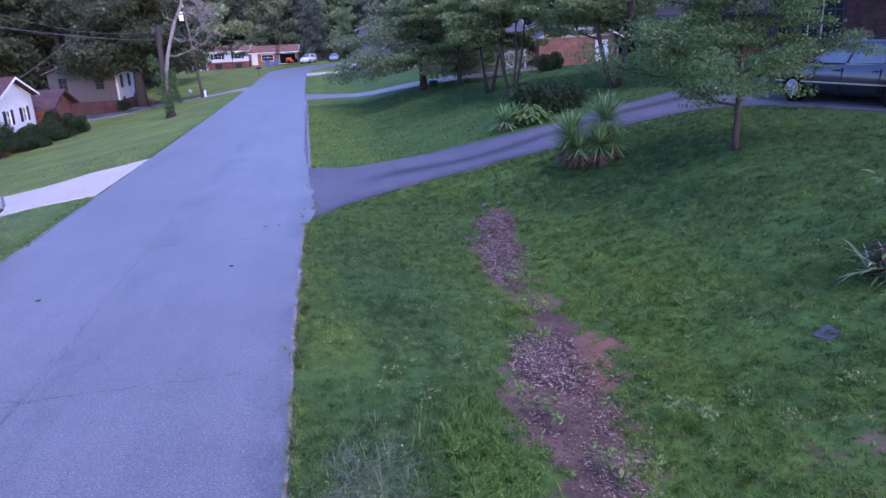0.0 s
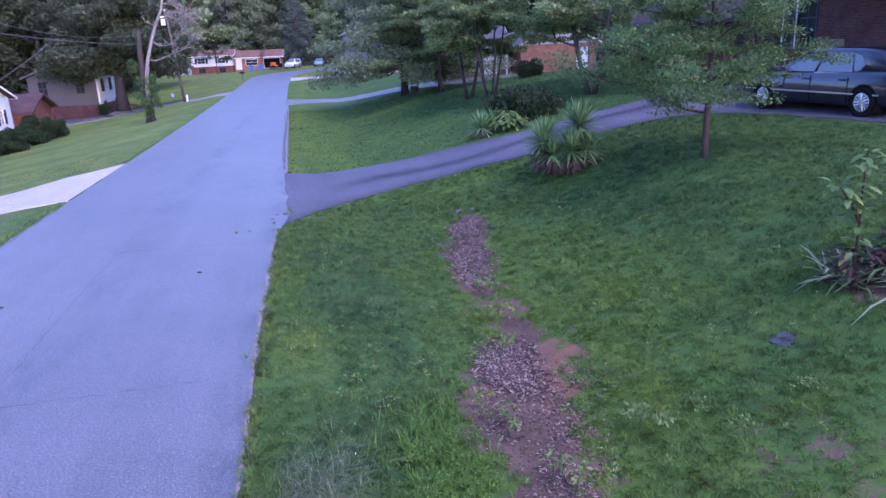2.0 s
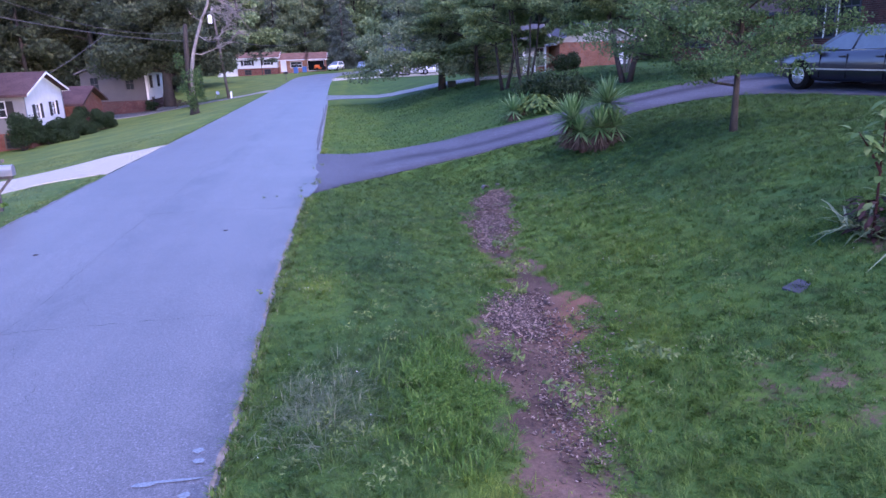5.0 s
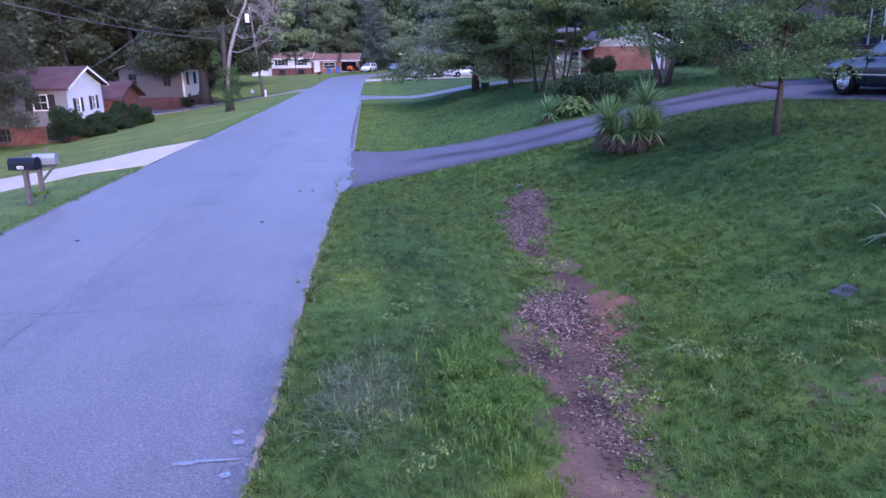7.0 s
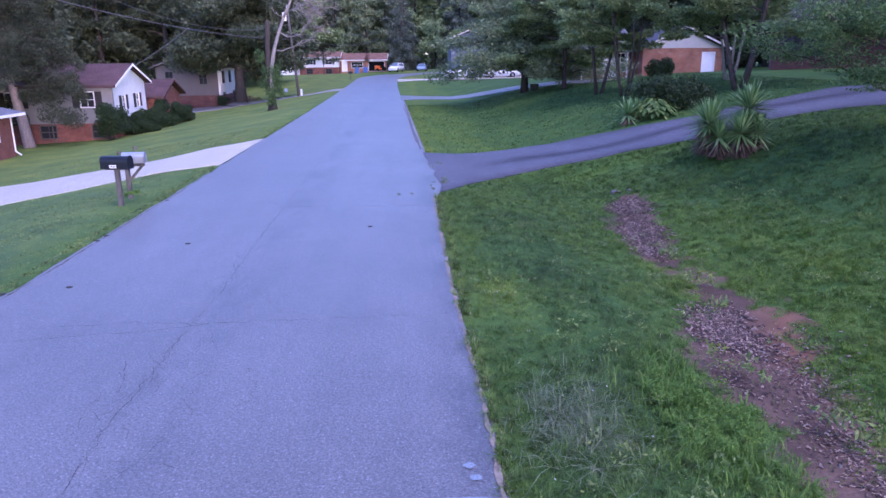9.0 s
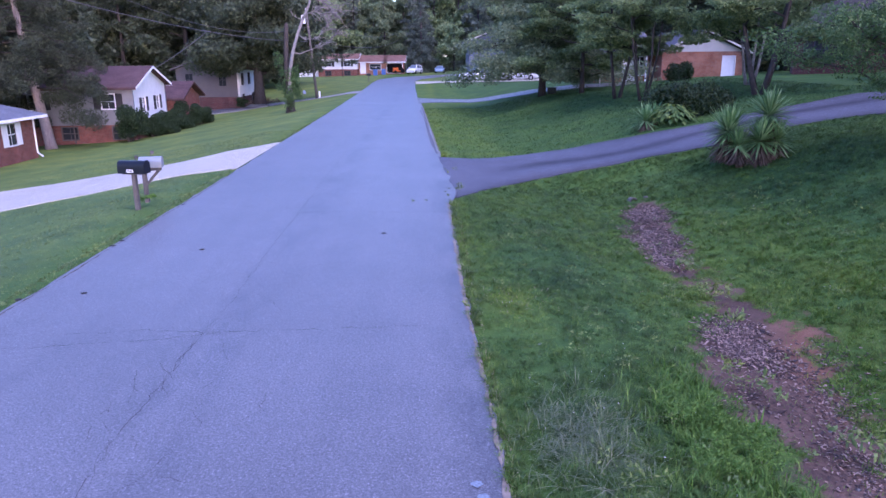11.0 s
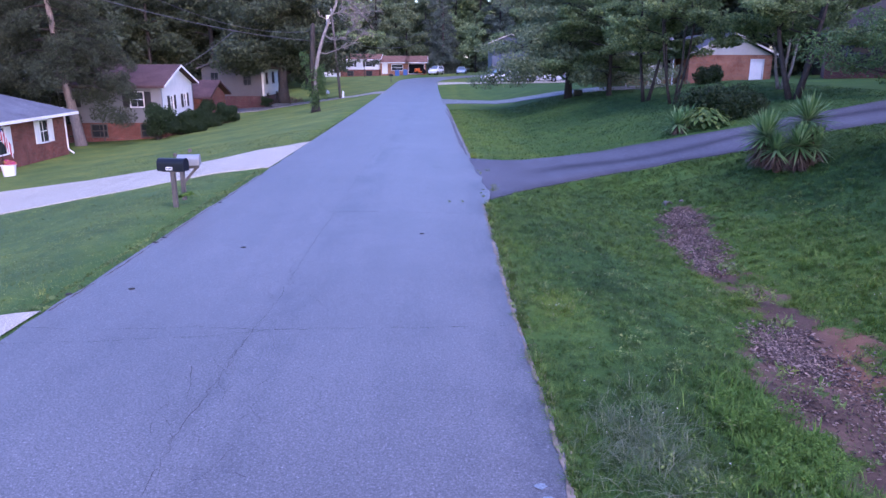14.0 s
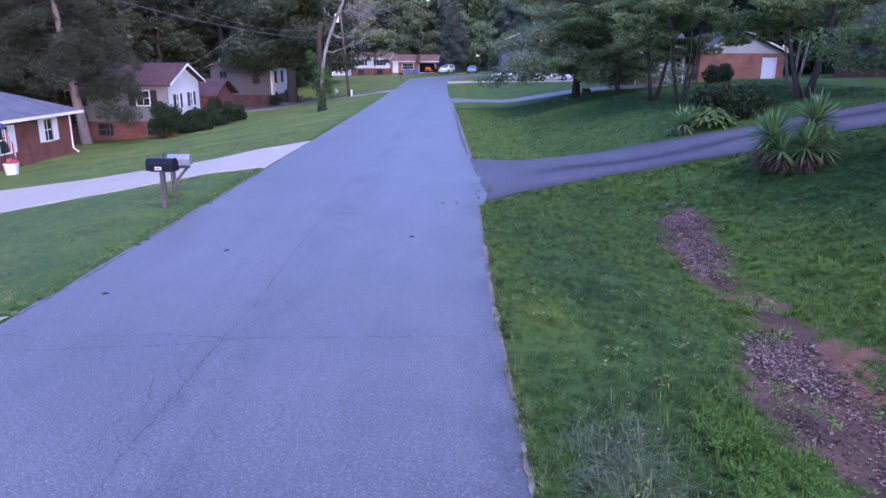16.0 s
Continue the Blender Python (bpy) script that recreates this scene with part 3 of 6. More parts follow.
drive6 = tagged(between("driveway_6", [(-6.62, 1.0), (-8, 2), (-14, 1.5)], [(-6.62, 7.0), (-8, 6.6), (-14, 6.4)], CONCRETE, 0.026, 0.05, 33.0), "pale concrete driveway apron at the road's edge", "driveway", kind="structure")

# ---------------------------------------------------------------- trees


def leaf_mesh(name, centres, radii, count, size, mat, parent, flat=0.6, seed=0, aspect=0.55, droop=0.0, squash=0.7, small=False):
    """Many small leaves scattered in clumps round the centres; small: three-cornered ones."""
    r = np.random.default_rng(seed)
    C, R = np.array(centres, float), np.array(radii, float)
    pick = r.choice(len(C), count, p=R ** 2 / np.sum(R ** 2))
    p = r.normal(size=(count, 3))
    p /= np.linalg.norm(p, axis=1)[:, None]
    p *= (r.random(count) ** 0.45)[:, None] * R[pick][:, None]
    p[:, 2] *= squash
    P = C[pick] + p
    n = r.normal(size=(count, 3)) * (1 - flat) + np.array([0, 0, 1.0]) * flat
    n /= np.linalg.norm(n, axis=1)[:, None]
    a = r.normal(size=(count, 3))
    a[:, 2] -= droop
    a -= n * np.sum(a * n, axis=1)[:, None]
    a /= np.linalg.norm(a, axis=1)[:, None] + 1e-9
    b = np.cross(n, a)
    L = size * r.uniform(0.6, 1.3, count)[:, None]
    W = L * aspect
    if small:
        V = np.stack((P - a * L * 0.4 + b * W * 0.5, P - a * L * 0.4 - b * W * 0.5, P + a * L * 0.6), axis=1).reshape(-1, 3)
        return mesh_from(name, V.tolist(), np.arange(count * 3).reshape(-1, 3).tolist(), mat, parent)
    V = np.stack((P - a * L * 0.5, P + b * W * 0.5 - n * L * 0.06, P + a * L * 0.5, P - b * W * 0.5 - n * L * 0.06), axis=1).reshape(-1, 3)
    F = np.arange(count * 4).reshape(-1, 4)
    return mesh_from(name, V.tolist(), F.tolist(), mat, parent)


def branches(seed, height, trunk_r, fork, spread, limbs, up=0.6, trunks=1, lean=0.0, sub=4, wander=0.12):
    """Trunk, limbs and twigs as tapered tubes; gives the mesh and the places where leaves sit."""
    r = random.Random(seed)
    bm, tips = bmesh.new(), []
    for k in range(trunks):
        a0 = 2 * math.pi * k / trunks + r.random()
        tl = lean + (0.20 if trunks > 1 else 0)
        base = Vector((0.12 * math.cos(a0), 0.12 * math.sin(a0), -0.15)) if trunks > 1 else Vector((0, 0, -0.15))
        pts, n = [base], 7
        for i in range(1, n + 1):
            f = i / n
            pts.append(base + Vector((math.cos(a0) * tl * height * f ** 0.8 * 0.8 + wander * r.uniform(-1, 1) * f, math.sin(a0) * tl * height * f ** 0.8 * 0.8 + wander * r.uniform(-1, 1) * f, height * f)))
        rad = [trunk_r * (1.35 if i == 0 else 1) * (1 - 0.85 * i / n) + 0.012 for i in range(n + 1)]
        tube(pts, rad, 9, bm)
        for j in range(limbs):
            f = fork + (0.97 - fork) * (j + r.random() * 0.6) / limbs
            i = min(int(f * n), n - 1)
            s = pts[i].lerp(pts[i + 1], f * n - i)
            a = a0 + j * 2.4 + r.uniform(-0.5, 0.5)
            ln = spread * (1.05 - 0.65 * (f - fork) / (1 - fork)) * r.uniform(0.75, 1.15)
            d = Vector((math.cos(a), math.sin(a), up * r.uniform(0.6, 1.3)))
            q = [s]
            for m in range(1, 6):
                g = m / 5
                q.append(s + d * ln * g + Vector((r.uniform(-1, 1), r.uniform(-1, 1), r.uniform(-0.6, 0.6) - 0.9 * g * g * (0.6 - up * 0.5))) * 0.09 * ln)
            rr = max(rad[i] * 0.36, 0.016)
            tube(q, [rr * (1 - 0.8 * g / 5) + 0.006 for g in range(6)], 6, bm)
            tips += [(p, ln * w) for p, w in zip(q[2:], (0.20, 0.26, 0.30, 0.30))]
            for m in range(sub):
                g = r.uniform(0.3, 0.95)
                o = q[int(g * 5)]
                e = o + Vector((r.uniform(-1, 1), r.uniform(-1, 1), r.uniform(-0.15, 0.5))) * ln * 0.42
                tube([o, o.lerp(e, 0.5) + Vector((0, 0, 0.04 * ln)), e], [rr * 0.35 + 0.004, rr * 0.2 + 0.004, 0.004], 5, bm)
                tips.append((e, ln * 0.24))
                tips.append((o.lerp(e, 0.6), ln * 0.18))
    return bm, tips


def tree(name, x, y, label, seed, height, trunk_r, fork, spread, limbs, leaves, size, leaf, bark=None, group="", turn=0.0, sink=0.0, **kw):
    flat, squash, aspect, droop, small, tuft = (kw.pop(k, v) for k, v in (("flat", 0.45), ("squash", 0.65), ("aspect", 0.55), ("droop", 0.3), ("small", True), ("tuft", 1.0)))
    top = thing(name, pose(x, y, float(ground_z(x, y)) - sink, 0, 0, turn), label, "tree", group)
    bm, tips = branches(seed, height, trunk_r, fork, spread, limbs, **kw)
    part("trunk", bm, bark or BARK, top, smooth=True)
    leaf_mesh("crown", [t[0] for t in tips], [t[1] * tuft for t in tips], leaves, size, leaf, top, flat, seed, aspect, droop, squash, small)
    return top


def conifer(name, x, y, label, seed, height, base, spread, leaves, size, leaf, trunk_r=0.3, group="", bark=None, lean=0.0):
    r = random.Random(seed)
    cx = lambda z: -lean * min(max(z, 0), 8.0)  # noqa: E731
    top = thing(name, pose(x, y, float(ground_z(x, y))), label, "tree", group)
    bm = tube([(0, 0, -0.2), (cx(0.3), 0, 0.3), (cx(1.5) + 0.03, 0, 1.5), (cx(height * 0.3) + 0.05, 0, height * 0.3), (cx(height * 0.65) - 0.05, 0.05, height * 0.65), (cx(height), 0, height)], [trunk_r * 1.45, trunk_r * 1.15, trunk_r, trunk_r * 0.8, trunk_r * 0.45, 0.03], 11)
    tips, bm2 = [], bmesh.new()
    n = int(height * (5.5 if leaves > 40000 else 3.2))
    for j in range(n):
        f = j / n
        z = base + (height - base) * f
        a = j * 2.4 + r.uniform(-0.6, 0.6)
        ln = spread * (1 - f) ** 0.75 * r.uniform(0.5, 1.15) + 0.25
        e = Vector((cx(z) + math.cos(a) * ln, math.sin(a) * ln, z - 0.22 * ln + r.uniform(-0.5, 0.4)))
        s = Vector((cx(z), 0, z))
        tube([s, s.lerp(e, 0.5) + Vector((0, 0, 0.1 * ln)), e], [0.05 + 0.03 * (1 - f), 0.03, 0.008], 5, bm2)
        for g, w in ((0.3, 0.13), (0.5, 0.16), (0.7, 0.17), (0.85, 0.15), (1.0, 0.11)):
            side = Vector((-math.sin(a), math.cos(a), 0)) * r.uniform(-0.3, 0.3) * ln * g
            tips.append((s.lerp(e, g) + side + Vector((0, 0, r.uniform(-0.25, 0.1) * ln * g)), max(0.2, ln * w * r.uniform(0.7, 1.3))))
    part("trunk", bm, bark or BARK_RED, top, smooth=True)
    part("branchwork", bm2, BARK, top)
    leaf_mesh("crown", [t[0] for t in tips], [t[1] for t in tips], leaves, size, leaf, top, 0.35, seed, 0.34, 0.8, 0.8, True)
    return top


def shrub(name, x, y, label, seed, rx, ry, h, leaves, size, leaf, category="shrub", group="", lumps=14, flat=0.3):
    r = random.Random(seed)
    top = thing(name, pose(x, y, float(ground_z(x, y)) - 0.03), label, category, group)
    C, R, bm = [], [], bmesh.new()
    for k in range(lumps):
        a, q = r.uniform(0, 2 * math.pi), r.random() ** 0.5 * 0.72
        c = Vector((math.cos(a) * q * rx, math.sin(a) * q * ry, h * (0.16 + 0.56 * r.random() * (1 - 0.5 * q * q))))
        C.append(c)
        R.append(min(rx, ry, h) * r.uniform(0.30, 0.46))
        tube([(c.x * 0.2, c.y * 0.2, -0.05), (c.x * 0.6, c.y * 0.6, c.z * 0.6), tuple(c)], [0.03, 0.018, 0.006], 5, bm)
    part("stem", bm, BARK, top)
    leaf_mesh("foliage", C, R, leaves, size, leaf, top, flat, seed, 0.6, 0.2, 0.85, True)
    return top


# the young dogwood on the bank, the row of small trees beyond the drive
tree("dogwood_tree", 10.2, 12.45, "young dogwood tree with layered light green leaves on the lawn", 11, 6.2, 0.066, 0.19, 2.5, 30, 52000, 0.082, LEAF_NEAR, up=0.36, flat=0.55, squash=0.36, tuft=0.80, sub=8, wander=0.05, droop=0.7, aspect=0.46, small=False, turn=100)
ROW = "row of small trees on the lawn"
tree("shade_tree", 12.45, 25.3, "broad-leaved tree with several dark trunks above the drive", 12, 7.8, 0.095, 0.25, 2.7, 12, 40000, 0.13, LEAF, trunks=3, lean=0.08, up=0.30, flat=0.6, squash=0.34, aspect=0.7, tuft=0.76, group=ROW)
tree("shade_tree", 9.4, 30.2, "slender tree with several thin trunks beside the hedge", 13, 7.4, 0.045, 0.40, 2.2, 10, 16000, 0.13, LEAF, trunks=4, up=0.34, flat=0.6, squash=0.36, aspect=0.7, tuft=0.76, group=ROW)
tree("shade_tree", 9.0, 33.3, "small spreading tree with forked trunk on the lawn", 14, 6.9, 0.075, 0.30, 2.9, 12, 26000, 0.15, LEAF, trunks=2, up=0.24, flat=0.6, squash=0.34, aspect=0.7, tuft=0.76, group=ROW)
tree("shade_tree", 8.7, 39.9, "small leafy tree with a straight trunk on the lawn", 15, 7.6, 0.12, 0.15, 3.7, 22, 40000, 0.15, LEAF, up=0.22, flat=0.6, squash=0.36, aspect=0.7, tuft=0.76, group=ROW)
tree("shade_tree", 7.1, 44.5, "wide drooping tree with dense dark leaves beside the driveway", 16, 10.5, 0.21, 0.15, 5.8, 38, 66000, 0.16, LEAF_GREY, up=-0.05, flat=0.5, squash=0.45, droop=0.6, aspect=0.7, tuft=0.76, group=ROW)
tree("shade_tree", 13.9, 29.5, "slender pale-stemmed tree with sparse leaves", 18, 6.4, 0.055, 0.32, 2.1, 10, 8000, 0.18, LEAF, bark=DEADWOOD, trunks=3, up=0.5, aspect=0.7, tuft=0.76, group=ROW)

# left: cedar before the white house, oak by the grey house
conifer("cedar_tree", -24.9, 44.6, "old cedar tree with a bare lower trunk on the lawn", 21, 16.0, 3.9, 5.2, 135000, 0.15, NEEDLE, 0.31, bark=BARK_PALE, lean=0.14)
conifer("cedar_tree", -31.5, 46.5, "dense evergreen tree behind the brick house", 23, 17.0, 2.6, 4.8, 60000, 0.27, NEEDLE, 0.4)
tree("oak_tree", -18.4, 76.5, "large dark oak tree beside a grey house", 22, 17.0, 0.55, 0.20, 6.4, 26, 66000, 0.34, LEAF_DARK, up=0.10, droop=0.6, aspect=0.7)

# ---------------------------------------------------------------- houses


def wall_panel(length, z0, z1, openings, place, thick=0.2):
    """Boxes that fill a wall from u=0 to length round its openings (u0, u1, v0, v1). place maps (u, depth, z) to the house."""
    bm = bmesh.new()
    us = sorted({0, length, *(o[0] for o in openings), *(o[1] for o in openings)})
    vs = sorted({z0, z1, *(min(max(o[k], z0), z1) for o in openings for k in (2, 3))})
    for u0, u1 in zip(us, us[1:]):
        run = None
        for v0, v1 in zip(vs, vs[1:]):
            hole = any(o[0] <= (u0 + u1) / 2 <= o[1] and o[2] <= (v0 + v1) / 2 <= o[3] for o in openings)
            if not hole and v1 - v0 > 1e-4:
                a, b = place(u0, 0), place(u1, thick)
                box(bm, min(a[0], b[0]), max(a[0], b[0]), min(a[1], b[1]), max(a[1], b[1]), v0, v1)
    bmesh.ops.remove_doubles(bm, verts=bm.verts, dist=1e-4)
    bm.verts.index_update()
    seen = {}
    for f in bm.faces:  # drop the faces between neighbouring blocks
        seen.setdefault(tuple(sorted(v.index for v in f.verts)), []).append(f)
    bmesh.ops.delete(bm, geom=[f for some in seen.values() if len(some) > 1 for f in some], context="FACES_ONLY")
    return bm


FACES = {"S": (lambda L, W: lambda u, d: (-L / 2 + u, -W / 2 + d), 0), "N": (lambda L, W: lambda u, d: (L / 2 - u, W / 2 - d), 180),
         "E": (lambda L, W: lambda u, d: (L / 2 - d, -W / 2 + u), 90), "W": (lambda L, W: lambda u, d: (-L / 2 + d, W / 2 - u), 270)}


def window_unit(top, L, W, face, u, z, w, h, shutter=None, kind="window", frame_mat=None, door_mat=None):
    f, turn = FACES[face]
    x, y = f(L, W)(u, 0.0)
    e = new(kind)
    e.parent = top
    e.matrix_local = pose(x, y, z, 0, 0, turn)
    t = 0.07
    fm = frame_mat or TRIM
    part("window_frame" if kind == "window" else "door_frame", boxes((-w / 2 - t, -w / 2, -0.04, 0.12, -t, h + t), (w / 2, w / 2 + t, -0.04, 0.12, -t, h + t), (-w / 2, w / 2, -0.04, 0.12, h, h + t), (-w / 2, w / 2, -0.06, 0.12, -t, 0)), fm, e)
    if kind == "window":
        part("pane", boxes((-w / 2, w / 2, 0.055, 0.075, 0, h)), GLASS, e)
        part("sash", boxes((-w / 2, w / 2, 0.02, 0.055, h / 2 - 0.025, h / 2 + 0.025)), fm, e)
        part("mullion", boxes((-0.012, 0.012, 0.03, 0.054, 0, h / 2 - 0.026)), fm, e)
        part("mullion", boxes((-0.012, 0.012, 0.03, 0.054, h / 2 + 0.026, h)), fm, e)
    else:
        part("door_leaf", boxes((-w / 2, w / 2, 0.04, 0.09, 0.0, h)), door_mat or TRIM, e)
    if shutter:
        for s in (-1, 1):
            c = s * (w / 2 + t + 0.24)
            sm = boxes((c - 0.22, c + 0.22, -0.05, -0.005, -0.05, h + 0.05), bevel=0.012)
            part("shutter", sm, shutter, e)
    return e


def house(name, x, y, z, turn, L, W, H, label, wall, roof, windows=(), pitch=0.42, over=0.45, hip=False, base=None, band=0.0, gable=None, doors=(), frames=None, group="", trim=None, eave=None):
    """windows: (face, u, sill, width, height, shutter material). band: height of a base course of another material."""
    top = thing(name, pose(x, y, z, 0, 0, turn), label, "house", group)
    holes = {k: [] for k in FACES}
    for fa, u, s, w, h, _ in windows:
        holes[fa].append((u - w / 2, u + w / 2, s, s + h))
    for fa, u, s, w, h, _ in doors:
        holes[fa].append((u - w / 2, u + w / 2, s, s + h))
    for fa, (f, _) in FACES.items():
        ln = L if fa in "SN" else W
        pl = f(L, W)
        if fa in "EW":  # butt between the long walls
            hs = [(a, b, c, d) for a, b, c, d in holes[fa]]
            mk = lambda z0, z1: wall_panel_cut(ln, z0, z1, hs, pl)  # noqa: E731
        else:
            mk = lambda z0, z1: wall_panel(ln, z0, z1, holes[fa], pl)  # noqa: E731
        mat = wall[fa] if isinstance(wall, dict) else wall
        if band:
            part("wall", mk(-1.2, band), base, top)
            part("wall", mk(band, H), mat, top)
        else:
            part("wall", mk(-1.2, H), mat, top)
    part("ceiling_slab", boxes((-L / 2 + 0.22, L / 2 - 0.22, -W / 2 + 0.22, W / 2 - 0.22, H - 0.12, H - 0.02)), DARKIN, top)
    part("floor_slab", boxes((-L / 2 + 0.22, L / 2 - 0.22, -W / 2 + 0.22, W / 2 - 0.22, -0.3, -0.15)), DARKIN, top)
    a, b = L / 2 + over, W / 2 + over
    rise = (W / 2) * pitch
    ez = H - over * pitch + 0.06
    top_z = H + rise + 0.06
    rx = L / 2 + over if not hip else L / 2 - W / 2
    th = 0.14
    bm = bmesh.new()
    lo = [bm.verts.new(v) for v in ((-a, -b, ez), (a, -b, ez), (a, b, ez), (-a, b, ez))]
    hi = [bm.verts.new(v) for v in ((-a, -b, ez + th), (a, -b, ez + th), (a, b, ez + th), (-a, b, ez + th))]
    if hip:
        r0, r1 = bm.verts.new((-rx, 0, top_z + th)), bm.verts.new((rx, 0, top_z + th))
        bm.faces.new((hi[0], hi[1], r1, r0))
        bm.faces.new((hi[2], hi[3], r0, r1))
        bm.faces.new((hi[1], hi[2], r1))
        bm.faces.new((hi[3], hi[0], r0))
        bm.faces.new(lo[::-1])
        for k in range(4):
            bm.faces.new((lo[k], lo[(k + 1) % 4], hi[(k + 1) % 4], hi[k]))
    else:
        l0, l1, r0, r1 = (bm.verts.new(v) for v in ((-a, 0, top_z), (a, 0, top_z), (-a, 0, top_z + th), (a, 0, top_z + th)))
        bm.faces.new((hi[0], hi[1], r1, r0))
        bm.faces.new((hi[2], hi[3], r0, r1))
        bm.faces.new((lo[1], lo[0], l0, l1))
        bm.faces.new((lo[3], lo[2], l1, l0))
        bm.faces.new((lo[0], lo[1], hi[1], hi[0]))
        bm.faces.new((lo[2], lo[3], hi[3], hi[2]))
        for p, q, l, r in ((1, 2, l1, r1), (3, 0, l0, r0)):
            bm.faces.new((lo[p], l, r, hi[p]))
            bm.faces.new((l, lo[q], hi[q], r))
    part("roof", bm, roof, top)
    # fascia boards and gutters
    part("fascia", boxes((-a, a, -b - 0.03, -b - 0.003, ez - 0.03, ez + th - 0.01)), eave or trim or TRIM, top)
    part("fascia", boxes((-a, a, b + 0.003, b + 0.03, ez - 0.03, ez + th - 0.01)), trim or TRIM, top)
    if hip:
        part("fascia", boxes((a + 0.003, a + 0.03, -b, b, ez - 0.03, ez + th - 0.01)), trim or TRIM, top)
        part("fascia", boxes((-a - 0.03, -a - 0.003, -b, b, ez - 0.03, ez + th - 0.01)), trim or TRIM, top)
    else:
        for s in (-1, 1):
            gm = bmesh.new()
            x0, x1 = sorted((s * (L / 2 - 0.18), s * L / 2))
            v = [bm2 for bm2 in (gm.verts.new((xx, yy, zz)) for xx in (x0, x1) for yy, zz in ((-W / 2, H + 0.003), (W / 2, H + 0.003), (0, H + rise)))]
            gm.faces.new(v[0:3])
            gm.faces.new(v[3:6])
            for i in range(3):
                gm.faces.new((v[i], v[(i + 1) % 3], v[3 + (i + 1) % 3], v[3 + i]))
            gmat = gable or (wall["E" if s > 0 else "W"] if isinstance(wall, dict) else wall)
            part("gable", gm, gmat, top)
            rk = bmesh.new()
            for sy in (-1, 1):
                xo = s * (L / 2 + over + 0.003)
                x2 = s * (L / 2 + over + 0.035)
                q = [rk.verts.new(p) for xx in (xo, x2) for p in ((xx, sy * b, ez - 0.02), (xx, 0, top_z - 0.02), (xx, 0, top_z + th - 0.01), (xx, sy * b, ez + th - 0.01))]
                rk.faces.new(q[0:4])
                rk.faces.new(q[4:8])
                for i in range(4):
                    rk.faces.new((q[i], q[(i + 1) % 4], q[4 + (i + 1) % 4], q[4 + i]))
            part("rake_board", rk, trim or TRIM, top)
    for fa, u, s, w, h, sh in windows:
        window_unit(top, L, W, fa, u, s, w, h, sh, frame_mat=frames or (WOODPOST if band and s < band else None))
    for fa, u, s, w, h, mt in doors:
        window_unit(top, L, W, fa, u, s, w, h, None, "door", door_mat=mt)
    return top


def wall_panel_cut(ln, z0, z1, hs, pl):
    """An end wall, set between the long walls."""
    t = 0.2
    bm = bmesh.new()
    hs2 = [(a - t, b - t, c, d) for a, b, c, d in hs]
    return wall_panel(ln - 2 * t, z0, z1, hs2, lambda u, d: pl(u + t, d))


def downspout(top, x, y, z0, z1, mat=None, kick=(0, 0)):
    part("downspout", tube([(x, y, z1), (x, y, z0 + 0.25), (x + kick[0], y + kick[1], z0)], 0.045, 8), mat or TRIM, top)


# brick house with the slate-blue hip roof; its long side faces the road
bh = house("brick_house", -28.0, 33.4, -2.05, 0, 9.4, 13.0, 2.45, "low dark brick house with slate-blue hipped roof and white shutters", BRICK_RED, ROOF_BLUE,
           [("E", 10.6, 0.95, 0.8, 1.15, TRIM), ("E", 6.2, 0.75, 1.5, 1.3, TRIM), ("E", 2.2, 0.95, 0.8, 1.15, TRIM)], pitch=0.40, over=0.55, hip=True)
downspout(bh, 4.76, 6.35, 0.0, 2.35, kick=(0.25, 0.1))

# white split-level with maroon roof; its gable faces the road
wh = house("split_level_house", -25.0, 50.6, -2.2, 3, 9.0, 7.4, 3.75, "split-level house with white gable, cream siding darkened for shade, brick base and maroon roof",
           {"S": SIDING_CREAM_SHADED, "N": SIDING_CREAM_SHADED, "E": SIDING_WHITE, "W": SIDING_CREAM_SHADED}, ROOF_MAROON,
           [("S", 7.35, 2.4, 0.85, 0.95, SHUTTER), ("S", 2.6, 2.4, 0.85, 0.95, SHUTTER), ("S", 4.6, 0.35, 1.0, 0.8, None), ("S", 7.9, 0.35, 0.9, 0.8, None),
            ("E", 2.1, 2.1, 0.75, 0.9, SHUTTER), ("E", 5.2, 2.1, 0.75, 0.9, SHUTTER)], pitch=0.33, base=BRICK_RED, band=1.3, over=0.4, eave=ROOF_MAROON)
downspout(wh, 0.4, -3.76, 0.0, 1.3, WOODPOST)
downspout(wh, -4.45, -3.76, 0.0, 3.55, SHUTTER)
wing = house("side_wing", -22.3, 58.2, -1.9, 3, 4.4, 6.0, 2.3, "low brick wing with a maroon roof beside the white house", BRICK_RED, ROOF_MAROON, [("S", 2.8, 0.9, 0.9, 1.0, None)], pitch=0.35, trim=ROOF_MAROON)

# grey house further on
gh = house("grey_house", -24.3, 82.5, -1.8, 90, 9.0, 6.8, 4.1, "grey two-storey house with white porch front under trees", {"S": SIDING_WHITE, "N": SIDING_GREY, "E": SIDING_GREY, "W": SIDING_GREY}, ROOF_SHADED,
           [("W", 5.0, 2.3, 0.8, 1.3, None), ("W", 1.4, 2.3, 0.8, 1.3, None), ("S", 1.5, 2.4, 0.9, 1.2, None), ("S", 4.5, 2.4, 0.9, 1.2, None), ("S", 7.5, 2.4, 0.9, 1.2, None), ("S", 1.5, 0.3, 0.9, 1.0, None), ("S", 6.0, 0.3, 0.9, 1.0, None)],
           base=BRICK_DARK, band=1.1, pitch=0.36, frames=SIDING_GREY, trim=SIDING_GREY)

